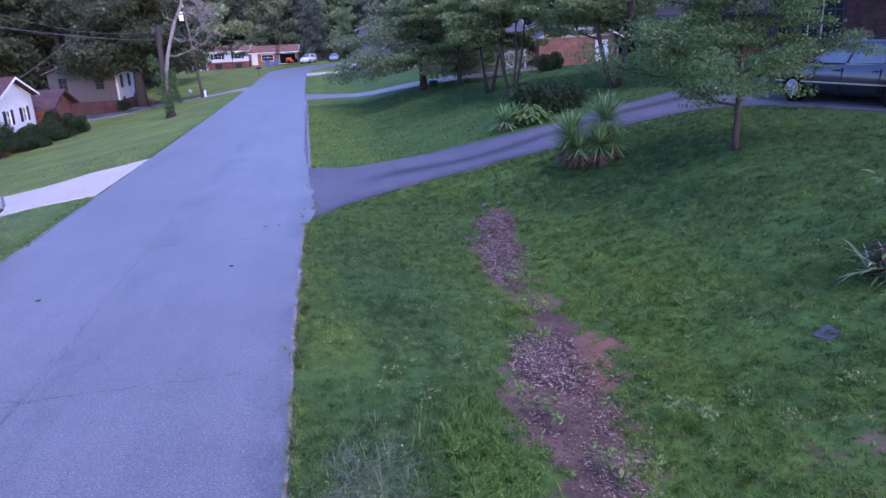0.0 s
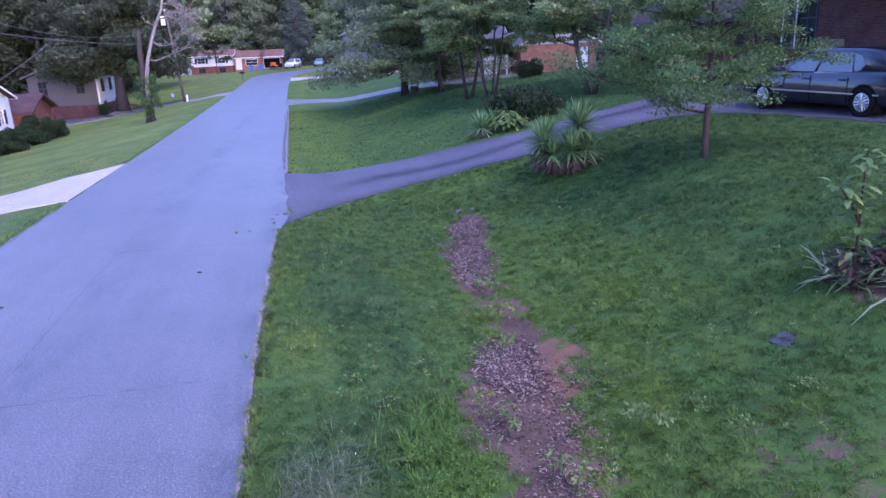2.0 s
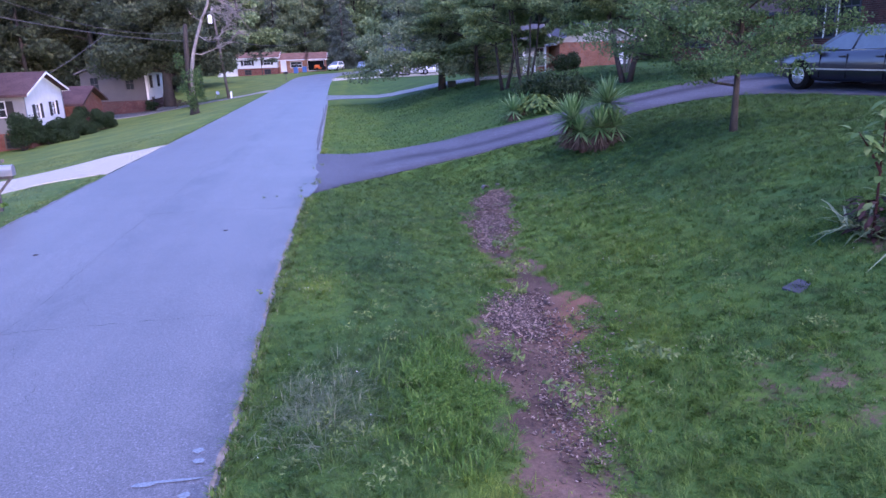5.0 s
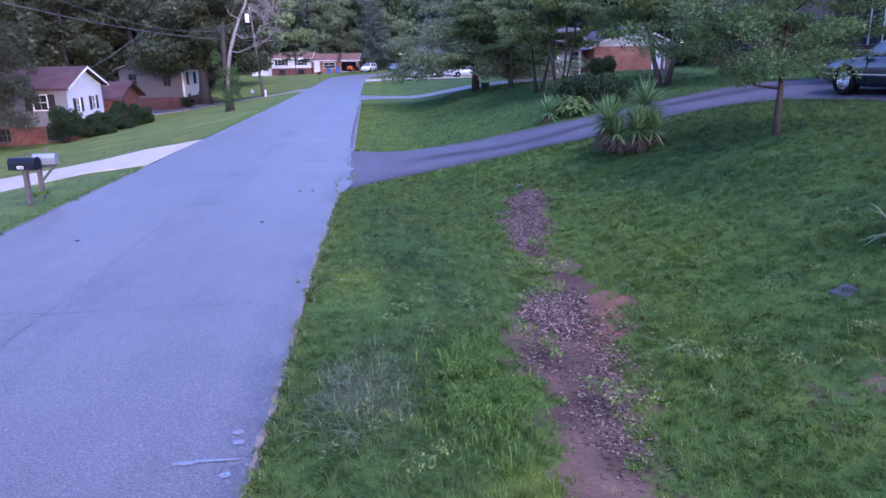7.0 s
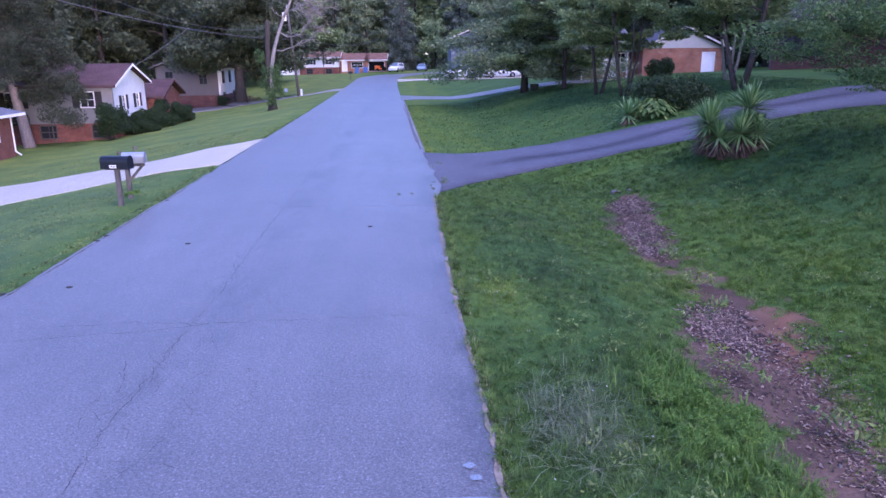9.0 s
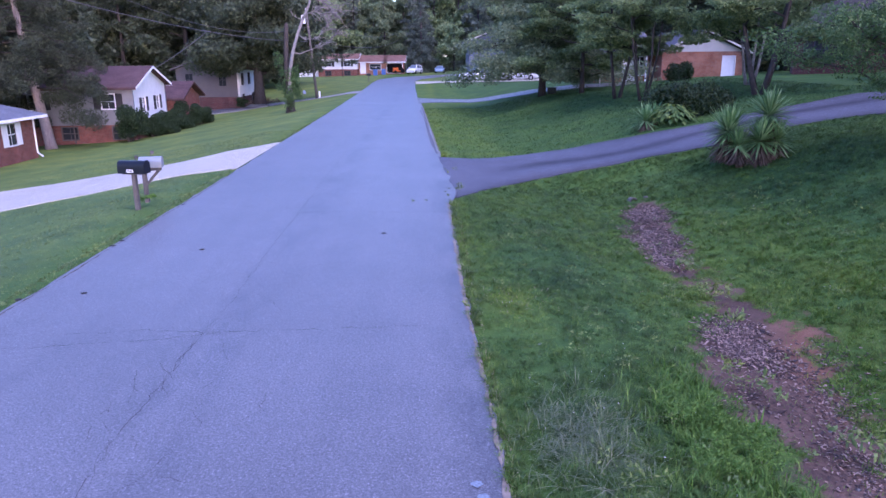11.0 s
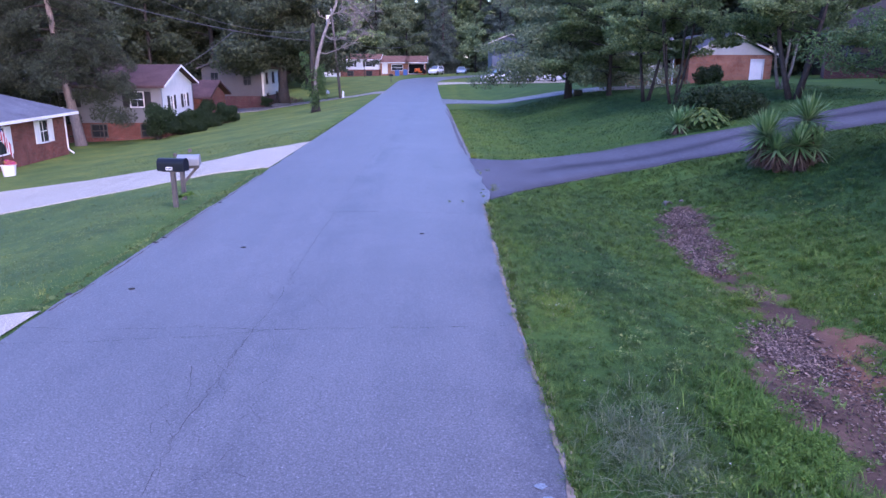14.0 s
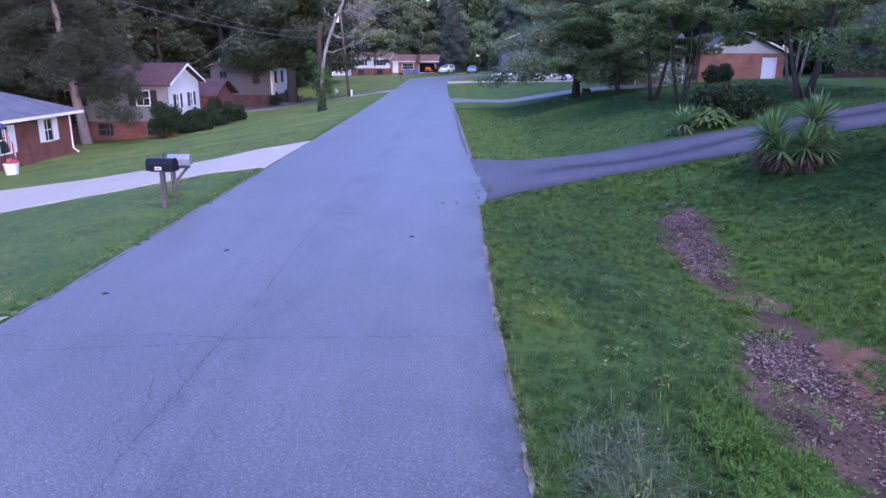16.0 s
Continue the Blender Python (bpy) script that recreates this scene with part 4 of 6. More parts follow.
# the far end of the road: white split-level and the low tan house with its carport
fs = house("far_split_level", -18.0, 149, -0.6, 0, 7.8, 8, 3.6, "white split-level house with a brick base at the road's end", SIDING_WHITE, ROOF_BROWN,
           [("S", 2.0, 2.3, 1.4, 0.95, SHUTTER), ("S", 5.8, 2.3, 1.3, 0.95, SHUTTER), ("S", 2.0, 0.5, 1.2, 0.9, None), ("S", 5.8, 0.5, 1.2, 0.9, None)], base=BRICK_RED, band=1.7, pitch=0.24)
ft = house("far_brick_house", -11.2, 149.5, 0.3, 0, 5.4, 7, 2.15, "low tan house with brown roof at the road's end", BRICK_ORANGE, ROOF_BROWN,
           [("S", 3.4, 0.65, 2.2, 1.1, None)], doors=[("S", 0.9, 0.0, 1.0, 2.0, TRIM)], pitch=0.33)
# the near-black door leaf stands for shade inside the open carport
fc = house("far_carport", -6.62, 149.5, 0.3, 0, 3.7, 7, 2.15, "open carport with brown roof and boarded sides", BRICK_ORANGE, ROOF_BROWN, [], doors=[("S", 1.85, 0.0, 3.1, 1.85, DARKIN)], pitch=0.33)
tree("small_tree", -16.2, 137.5, "small leafy tree before a white house at the road's end", 44, 4.9, 0.07, 0.5, 2.4, 9, 900, 0.30, LEAF_DARK, up=0.3, sub=1)

# right: orange brick house with a white gable, and the dark brick house beside the car
rh = house("orange_brick_house", 19.55, 54.5, 1.6, 90, 9.0, 5.9, 2.1, "orange brick house with white gable boards behind trees", BRICK_ORANGE, ROOF_SLATE,
           [("N", 3.0, 0.7, 1.5, 1.2, SHUTTER)], doors=[("W", 4.85, 0.0, 0.85, 1.75, TRIM)], gable=SIDING_DULL, pitch=0.46, trim=SIDING_DULL)
rhw = house("house_wing", 14.3, 55.4, 1.6, 0, 4.2, 6.0, 2.05, "orange brick wing with white-framed porch windows behind trees", BRICK_ORANGE, ROOF_SLATE,
            [("S", 0.8, 0.45, 0.7, 1.3, None), ("S", 1.8, 0.45, 0.7, 1.3, None), ("S", 3.5, 0.45, 0.6, 1.3, None)], doors=[("S", 2.7, 0.0, 0.8, 1.75, TRIM)], pitch=0.46, over=0.35, trim=SIDING_DULL)
for k in range(3):
    part("porch_post", boxes((-1.9 + 1.7 * k, -1.8 + 1.7 * k, -4.2, -4.1, -0.2, 1.85)), TRIM, rhw)
part("porch_roof", boxes((-2.2, 1.9, -4.35, -3.05, 1.85, 1.95)), ROOF_BLUE, rhw)
dh = house("distant_house", 8.2, 104, 0.9, 90, 9, 5.0, 4.6, "tall pale blue house glimpsed through trees", SIDING_BLUE, ROOF_SHADED, [("W", 1.6, 3.2, 0.9, 1.1, None), ("W", 3.6, 3.2, 0.9, 1.1, None)], pitch=0.4, trim=SIDING_DULL, frames=DARKFRAME)
rh2 = house("dark_brick_house", 25.2, 18.2, 2.0, 90, 18, 9.6, 4.3, "dark brick house with tall windows behind a parked car", BRICK_DARK, ROOF_SHADED,
            [("N", 1.2, 1.5, 1.15, 2.2, None), ("N", 2.6, 1.5, 1.15, 2.2, None), ("N", 4.0, 1.5, 1.15, 2.2, None)], pitch=0.4, over=1.0, frames=DARKFRAME, trim=DARKFRAME)
part("plywood_panel", boxes((2.75, 4.15, 4.81, 4.84, 1.1, 1.8)), plain("plywood", (0.22, 0.15, 0.11), 0.8), rh2, "reddish plywood panel on the brick wall")
# unseen roof slab added over the wall to keep sky light off it
part("porch_roof", boxes((-9.4, 2.6, 4.85, 9.2, 4.02, 4.2)), ROOF_SHADED, rh2)
for bx in (5.55, 6.38):
    part("window_bar", boxes((bx - 0.03, bx + 0.03, 4.845, 4.875, 1.45, 3.75)), TRIM, rh2, "thin white window bar")
# added wall, out of view, that blocks light from the south
part("porch_end_wall", boxes((-9.4, -9.2, 4.85, 9.2, -1.2, 4.0)), BRICK_DARK, rh2)
# the darker brick colour here carries dusk shade on red walls
rh3 = house("side_brick_house", 25.4, 37.8, 2.2, -26, 9.8, 8, 2.6, "red brick house with shuttered window on a grassy rise", BRICK_DARK, ROOF_SHADED,
            [("S", 1.5, 1.0, 1.1, 1.05, SHUTTER), ("S", 6.5, 1.0, 1.1, 1.05, SHUTTER)], pitch=0.4, frames=DARKFRAME, trim=DARKFRAME)

# ---------------------------------------------------------------- woods


def wood_tree(seed, height, spread, conif=False, far=False, leaf=None):
    """Two grades: fine leaves for the near wood, coarser ones beyond a hundred metres."""
    nm, n, q = "woodland_tree", 11000 if far else 13000, 0.65 if far else 0.50
    if conif:
        return conifer(nm, 0, -300, "tall dark evergreen in the wood", seed, height, height * 0.08, spread, n, q, leaf or LEAF_DARK, 0.3, "woods", BARK)
    return tree(nm, 0, -300, "tall dark leafy tree in the wood", seed, height, 0.3, 0.16, spread, 14, n, q, leaf or LEAF_DARK, up=0.25, group="woods", sub=1, squash=0.8, aspect=0.75)


near_kinds = [wood_tree(31, 19, 6.0), wood_tree(32, 22, 6.5), wood_tree(33, 17, 5.5), wood_tree(34, 24, 5.0, True)]
# grey and pale leaf tones put distance haze into the far trees' colour
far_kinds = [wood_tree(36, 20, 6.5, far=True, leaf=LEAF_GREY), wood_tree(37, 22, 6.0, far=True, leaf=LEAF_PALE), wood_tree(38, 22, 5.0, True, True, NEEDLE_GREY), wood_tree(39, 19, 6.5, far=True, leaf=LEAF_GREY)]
pr = random.Random(4)
spots = []
for k in range(18):  # behind the left-hand houses
    spots.append((-57 + k * 2.1 + pr.uniform(-1, 1), 74 + 1.9 * k + pr.uniform(-5, 9)))
for k in range(10):
    spots.append((-56 + k * 3.4, 90 + 2.0 * k + pr.uniform(-4, 8)))
spots += [(-47, 57), (-38, 62)]
for k in range(11):
    spots.append((-62 + k * 3.4 + pr.uniform(-1, 1), 122 + pr.uniform(-3, 6)))
for k in range(14):  # behind the far houses
    spots.append((-38 + k * 5.0 + pr.uniform(-1.5, 1.5), 163 + pr.uniform(-3, 8)))
for k in range(9):
    spots.append((-34 + k * 7.4 + pr.uniform(-2, 2), 184 + pr.uniform(-3, 6)))
for k in range(11):  # along the right
    spots.append((21 + pr.uniform(-3, 6) + (8 if k < 2 else 0), 78 + k * 7.0 + pr.uniform(-2, 2)))
for k in range(24):  # a last row that closes the view
    spots.append((-75 + k * 5.6 + pr.uniform(-1.5, 1.5), 206 - 1.5 * abs(k - 14) + pr.uniform(-4, 6)))
for k in range(9):  # behind the right-hand houses
    spots.append((26 + k * 3.4 + pr.uniform(-1, 1), 80 - 1.2 * k + pr.uniform(-3, 3)))
for k in range(6):
    spots.append((36 + pr.uniform(-2, 6), 36 + k * 7.0 + pr.uniform(-2, 2)))
spots += [(31, 60), (29, 66), (25, 70)]
first = set()
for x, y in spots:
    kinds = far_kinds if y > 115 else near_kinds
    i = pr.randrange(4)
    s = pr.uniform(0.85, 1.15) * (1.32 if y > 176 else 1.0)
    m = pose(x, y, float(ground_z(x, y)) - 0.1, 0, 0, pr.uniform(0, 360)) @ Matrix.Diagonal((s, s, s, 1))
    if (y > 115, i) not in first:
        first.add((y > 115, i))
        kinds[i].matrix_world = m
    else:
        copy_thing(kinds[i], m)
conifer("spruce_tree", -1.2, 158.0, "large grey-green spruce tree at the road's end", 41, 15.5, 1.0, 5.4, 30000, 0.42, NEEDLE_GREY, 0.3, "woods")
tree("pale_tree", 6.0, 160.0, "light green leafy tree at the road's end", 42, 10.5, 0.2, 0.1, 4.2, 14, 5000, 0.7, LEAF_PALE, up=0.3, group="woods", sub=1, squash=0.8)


def undergrowth(name, line, seed, label, height=3.5, count=9000, size=0.55, leaf=None):
    """Leafy brush along a line, which closes the wood near the ground."""
    r = random.Random(seed)
    C, R = [], []
    for (x0, y0), (x1, y1) in zip(line, line[1:]):
        n = int(math.hypot(x1 - x0, y1 - y0) / 1.3)
        for k in range(n):
            x, y = x0 + (x1 - x0) * k / n + r.uniform(-1.5, 1.5), y0 + (y1 - y0) * k / n + r.uniform(-1.5, 1.5)
            for z in (0.15, 0.5, 0.8):
                C.append((x + r.uniform(-0.8, 0.8), y + r.uniform(-0.8, 0.8), float(ground_z(x, y)) + height * z * r.uniform(0.6, 1.2)))
                R.append(r.uniform(0.9, 1.6))
    return tagged(leaf_mesh(name, C, R, count, size, leaf or LEAF_DARK, None, 0.3, seed, 0.7, 0.2, 0.9, True), label, "undergrowth", kind="stuff")


undergrowth("wood_undergrowth", [(14, 74), (22, 70), (30, 62), (36, 54), (40, 44), (42, 24)], 1, "dark leafy undergrowth behind the brick houses", 4.5, 22000)
undergrowth("wood_undergrowth", [(-62, 60), (-44, 74), (-34, 92), (-27, 100)], 2, "dark leafy undergrowth behind the left-hand houses", 4.0, 11000)
# this far brush takes the greyed leaf for haze as well
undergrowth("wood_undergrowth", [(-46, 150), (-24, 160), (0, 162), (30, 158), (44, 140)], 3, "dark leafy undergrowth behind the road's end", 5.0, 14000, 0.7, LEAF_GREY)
undergrowth("wood_undergrowth", [(-44, 18), (-42, 40), (-46, 58)], 4, "dark leafy undergrowth beside the brick house", 4.0, 6000)
undergrowth("wood_undergrowth", [(22, 96), (20, 118), (26, 134)], 5, "dark leafy undergrowth along the road's bend", 4.0, 6000)

# ---------------------------------------------------------------- mailboxes


def mailbox(name, x, y, turn, label, mat, post_lean, arm=False, number=False, height=0.87, size=(0.13, 0.17, 0.33)):
    top = thing(name, pose(x, y, float(ground_z(x, y)), 0, 0, turn), label, "mailbox", "pair of mailboxes")
    part("post", boxes((-0.05, 0.05, -0.05, 0.05, -0.15, height), bevel=0.006), WOODPOST, top, "weathered square wooden post")
    if arm:
        bm = boxes((-0.045, 0.045, -0.04, 0.42, height - 0.06, height + 0.02), bevel=0.005)
        part("arm", bm, WOODPOST, top)
        bm = bmesh.new()
        tube([(0, 0.0, height - 0.45), (0, 0.36, height - 0.05)], 0.045, 4, bm)
        part("brace", bm, WOODPOST, top)
    off = 0.18 if arm else 0.0
    # the box: straight sides and a rounded top, running along local y
    w, h, ln = size
    prof = [(-w, 0.0), (w, 0.0), (w, h)] + [(w * math.cos(a), h + w * math.sin(a)) for a in [math.pi * k / 10 for k in range(1, 10)]] + [(-w, h)]
    bm = bmesh.new()
    a = [bm.verts.new((px, off - ln, height + 0.025 + pz)) for px, pz in prof]
    b = [bm.verts.new((px, off + ln, height + 0.025 + pz)) for px, pz in prof]
    bm.faces.new(a[::-1])
    bm.faces.new(b)
    for k in range(len(prof)):
        bm.faces.new((a[k], a[(k + 1) % len(prof)], b[(k + 1) % len(prof)], b[k]))
    part("box", bm, mat, top)
    bm = bmesh.new()
    a = [bm.verts.new((px * 1.06, off + ln + 0.002, height + 0.022 + pz * 1.04)) for px, pz in prof]
    b = [bm.verts.new((px * 1.06, off + ln + 0.022, height + 0.022 + pz * 1.04)) for px, pz in prof]
    bm.faces.new(a[::-1])
    bm.faces.new(b)
    for k in range(len(prof)):
        bm.faces.new((a[k], a[(k + 1) % len(prof)], b[(k + 1) % len(prof)], b[k]))
    part("lid", bm, mat, top)
    part("flag", boxes((-w - 0.010, -w - 0.004, off - 0.02, off + 0.0, height + 0.08, height + 0.42), (-w - 0.010, -w - 0.004, off - 0.02, off + 0.07, height + 0.34, height + 0.42)), WOODPOST, top)
    part("base_board", boxes((-0.085, 0.085, off - 0.24, off + 0.24, height, height + 0.024)), WOODPOST, top)
    if number:
        plate = part("number_plate", boxes((w + 0.001, w + 0.008, off - 0.10, off + 0.06, height + 0.055, height + 0.125)), TRIM, top, "small white plate with dark bars")
        for k in range(4):
            part("bar", boxes((w + 0.0085, w + 0.011, off - 0.085 + 0.036 * k, off - 0.062 + 0.036 * k, height + 0.07, height + 0.11)), BLACKBOX, plate)
    return top


mailbox("mailbox", -7.42, 14.45, 262, "black mailbox with white plate on a weathered wooden post", BLACKBOX, 0, number=True)
mailbox("mailbox", -7.55, 15.4, 275, "silver mailbox on a weathered post with a wooden arm", SILVER, 0, arm=True, size=(0.115, 0.15, 0.26))

# ---------------------------------------------------------------- cars


def loft(bm, rings, closed=True):
    vs = [[bm.verts.new(p) for p in r] for r in rings]
    n = len(vs[0])
    for a, b in zip(vs, vs[1:]):
        for k in range(n if closed else n - 1):
            bm.faces.new((a[k], a[(k + 1) % n], b[(k + 1) % n], b[k]))
    if closed:
        bm.faces.new(vs[0][::-1])
        bm.faces.new(vs[-1])
    return vs


def wheel(top, x, y, r, side):
    e = new("wheel")
    e.parent = top
    e.matrix_local = pose(x, y, r)
    prof = [(r * 0.64, 0.10), (r * 0.93, 0.105), (r, 0.075), (r, -0.075), (r * 0.93, -0.105), (r * 0.64, -0.10)]
    bm = bmesh.new()
    loft(bm, [[(p * math.cos(a), q, p * math.sin(a)) for p, q in prof] for a in [2 * math.pi * k / 32 for k in range(33)]])
    bmesh.ops.remove_doubles(bm, verts=bm.verts, dist=0.001)
    part("tyre", bm, RUBBER, e, smooth=False)
    bm = bmesh.new()
    disc(bm, (0, side * 0.06, 0), (0, 1, 0), r * 0.62, 0.02, 32)
    part("brake_disc", bm, DARKIN, e)
    bm = bmesh.new()
    for k in range(14):
        a = 2 * math.pi * k / 14
        tube([(0.05 * math.cos(a), side * 0.095, 0.05 * math.sin(a)), (r * 0.60 * math.cos(a), side * 0.085, r * 0.60 * math.sin(a))], [0.018, 0.024], 6, bm)
    ringp = [(r * 0.56, 0.075), (r * 0.655, 0.075), (r * 0.655, 0.10), (r * 0.60, 0.108)]
    loft(bm, [[(p * math.cos(a), side * q, p * math.sin(a)) for p, q in ringp] for a in [2 * math.pi * k / 32 for k in range(33)]])
    disc(bm, (0, side * 0.098, 0), (0, 1, 0), 0.055, 0.03, 16)
    part("rim", bm, CHROME, e)


def sedan(name, m, label, body_mat, length=5.1, width=1.86, height=1.40, wheelbase=2.87, suv=False, group=""):
    """A car whose nose points along local +x, standing on z = 0."""
    top = thing(name, m, label, "car", group)
    L, W = length, width / 2
    # lower body: stations along the car: x, half width, sill, shoulder, top
    st = [(-0.5, 0.70, 0.46, 0.62, 0.74), (-0.485, 0.86, 0.32, 0.70, 0.88), (-0.44, 0.95, 0.25, 0.76, 0.98), (-0.36, 1.0, 0.22, 0.80, 1.00), (-0.2, 1.0, 0.20, 0.80, 0.97), (0.0, 1.0, 0.20, 0.78, 0.94),
          (0.18, 1.0, 0.20, 0.76, 0.92), (0.30, 0.99, 0.21, 0.73, 0.87), (0.40, 0.95, 0.23, 0.68, 0.79), (0.465, 0.87, 0.27, 0.60, 0.69), (0.495, 0.72, 0.33, 0.50, 0.58), (0.5, 0.62, 0.38, 0.46, 0.52)]
    st = [(a, b, c, d, e - 0.05 if e > 0.85 else e) for a, b, c, d, e in st]
    if suv:
        st = [(a, b, c + 0.08, d + 0.15, e + 0.18) for a, b, c, d, e in st]
    bm = bmesh.new()
    rings = []
    for a, w, s, sh, t in st:
        w *= W
        half = [(w * 0.80, s - 0.02), (w * 0.96, s + 0.05), (w, (s + sh) / 2 - 0.05), (w * 0.995, (s + sh) / 2 + 0.1), (w * 0.97, sh + (t - sh) * 0.45), (w * 0.86, t - 0.015), (w * 0.5, t + 0.015)]
        rings.append([(a * L, y, z) for y, z in half] + [(a * L, -y, z) for y, z in half[::-1]])
    loft(bm, rings)
    body = part("body", bm, body_mat, top, smooth=True)
    # greenhouse
    H = height + (0.32 if suv else 0)
    b0 = 0.86 + (0.22 if suv else 0)
    gx = [(-0.42, b0, 0.80), (-0.375, b0 + (H - b0) * 0.45, 0.77), (-0.305, b0 + (H - b0) * 0.90, 0.70), (-0.21, H - 0.005, 0.66), (-0.03, H, 0.65), (0.05, H - 0.03, 0.66), (0.13, b0 + (H - b0) * 0.60, 0.73), (0.21, b0 + (H - b0) * 0.14, 0.80), (0.245, b0 - 0.03, 0.82)]
    if suv:
        gx = [(-0.49, b0, 0.84), (-0.475, b0 + (H - b0) * 0.5, 0.80), (-0.44, H - 0.03, 0.72)] + gx[3:]
    bm = bmesh.new()
    rings = []
    for a, t, w in gx:
        base = 0.88 * W
        rings.append([(a * L, base, b0 - 0.10), (a * L, base + (w * W - base) * 0.92, b0 - 0.1 + (t - b0 + 0.1) * 0.90), (a * L, w * W * 0.90, t), (a * L, w * W * 0.45, t + 0.012),
                      (a * L, -w * W * 0.45, t + 0.012), (a * L, -w * W * 0.90, t), (a * L, -base - (w * W - base) * 0.92, b0 - 0.1 + (t - b0 + 0.1) * 0.90), (a * L, -base, b0 - 0.10)])
    loft(bm, rings)
    part("roof", bm, body_mat, top, smooth=True)

    def side_y(z, s):
        f = (z - (b0 - 0.1)) / (H - b0 + 0.1)
        return s * (0.88 * W + (0.66 * W - 0.88 * W) * 0.92 * min(1, f / 0.9) + 0.013)

    for s in (-1, 1):
        zl, zh = b0 + 0.035, H - 0.085
        panes = [[(0.185, zl), (0.006, zl), (-0.020, zh), (0.030, zh - 0.02), (0.085, zh - 0.12), (0.14, zl + 0.14)], [(-0.008, zl), (-0.195, zl + 0.015), (-0.172, zh - 0.012), (-0.034, zh)], [(-0.204, zl + 0.02), (-0.232, zl + 0.05), (-0.246, zl + 0.14), (-0.240, zl + 0.24), (-0.215, zh - 0.07), (-0.182, zh - 0.02)]]
        if suv:
            panes[2] = [(-0.212, zl), (-0.43, zl), (-0.41, zh - 0.03), (-0.212, zh - 0.02)]
        for q in panes:
            bm = bmesh.new()
            outer = [bm.verts.new((a * L, side_y(z, s), z)) for a, z in q]
            inner = [bm.verts.new((a * L, side_y(z, s) - s * 0.02, z)) for a, z in q]
            bm.faces.new(outer)
            bm.faces.new(inner[::-1])
            for k in range(len(q)):
                bm.faces.new((outer[k], outer[(k + 1) % len(q)], inner[(k + 1) % len(q)], inner[k]))
            part("side_window", bm, CAR_GLASS, top)
        part("window_trim", boxes(tuple(sorted((-0.215 * L, 0.0 * L))) + tuple(sorted((side_y(zl, s) - 0.004 * s, side_y(zl, s) + 0.034 * s))) + (zl - 0.03, zl - 0.005)), CHROME, top)
        part("side_moulding", boxes((-0.36 * L, 0.40 * L) + tuple(sorted((s * W * 0.985, s * (W + 0.012)))) + (0.445, 0.475)) if not suv else boxes((-0.3 * L, 0.3 * L) + tuple(sorted((s * W * 0.985, s * (W + 0.012)))) + (0.6, 0.64)), CHROME, top)
        for a in (0.03, -0.17):
            part("door_handle", boxes((a * L - 0.09, a * L + 0.09) + tuple(sorted((s * W * 0.97, s * (W * 0.99 + 0.02)))) + (0.735, 0.765), bevel=0.005), body_mat, top)
        for a in (0.155, 0.0, -0.20):
            part("door_seam", boxes((a * L - 0.004, a * L + 0.004) + tuple(sorted((s * W * 0.98, s * (W + 0.003)))) + (0.26, 0.80)), DARKIN, top)
        part("wing_mirror", boxes((0.165 * L, 0.20 * L) + tuple(sorted((s * W * 0.9, s * (W + 0.15)))) + (b0 + 0.02, b0 + 0.15), bevel=0.03), body_mat, top)
        part("headlight", boxes((0.455 * L, 0.488 * L) + tuple(sorted((s * W * 0.50, s * W * 0.83))) + (0.52, 0.63), bevel=0.02), CHROME, top, "clear headlight")
        part("tail_light", boxes((-0.497 * L, -0.47 * L) + tuple(sorted((s * W * 0.52, s * W * 0.88))) + (0.66, 0.80), bevel=0.02), plain_red, top, "red tail light")
    # windscreen and rear glass
    for (a0, z0), (a1, z1), w0, w1 in (((0.222, b0 + 0.02), (0.068, H - 0.05), 0.74, 0.60), ((-0.407, b0 + 0.06), (-0.300, H - 0.10), 0.70, 0.60)):
        if suv and a0 < 0:
            a0, a1 = -0.489, -0.462
        sg = 1 if a0 > 0 else -1
        bm = bmesh.new()
        q = [(a0 * L + sg * 0.035, -w0 * W, z0 + 0.03), (a0 * L + sg * 0.035, w0 * W, z0 + 0.03), (a1 * L + sg * 0.035, w1 * W, z1 + 0.04), (a1 * L + sg * 0.035, -w1 * W, z1 + 0.04)]
        o = [bm.verts.new(p) for p in q]
        i = [bm.verts.new((p[0] - sg * 0.02, p[1], p[2] - 0.02)) for p in q]
        bm.faces.new(o)
        bm.faces.new(i[::-1])
        for k in range(4):
            bm.faces.new((o[k], o[(k + 1) % 4], i[(k + 1) % 4], i[k]))
        part("windscreen" if sg > 0 else "rear_window", bm, CAR_GLASS, top)
    part("front_bumper", boxes((0.47 * L, 0.508 * L, -W * 0.80, W * 0.80, 0.30, 0.46), bevel=0.04), body_mat, top)
    part("rear_bumper", boxes((-0.512 * L, -0.47 * L, -W * 0.86, W * 0.86, 0.36, 0.58), bevel=0.04), body_mat, top)
    part("grille", boxes((0.49 * L, 0.503 * L, -W * 0.34, W * 0.34, 0.49, 0.58), bevel=0.01), CHROME, top)
    r = 0.30 if not suv else 0.36
    for a in (0.5, -0.5):
        for s in (-1, 1):
            bm = bmesh.new()
            # flush near-black disc paints the shaded hollow round the tyre
            disc(bm, (a * wheelbase - 0.02, s * (W - 0.10), r + 0.02), (0, 1, 0), r + 0.055, 0.205, 32)
            part("wheel_arch", bm, DARKIN, top)
            wheel(top, a * wheelbase - 0.02, s * (W - 0.075), r, s)
    return top


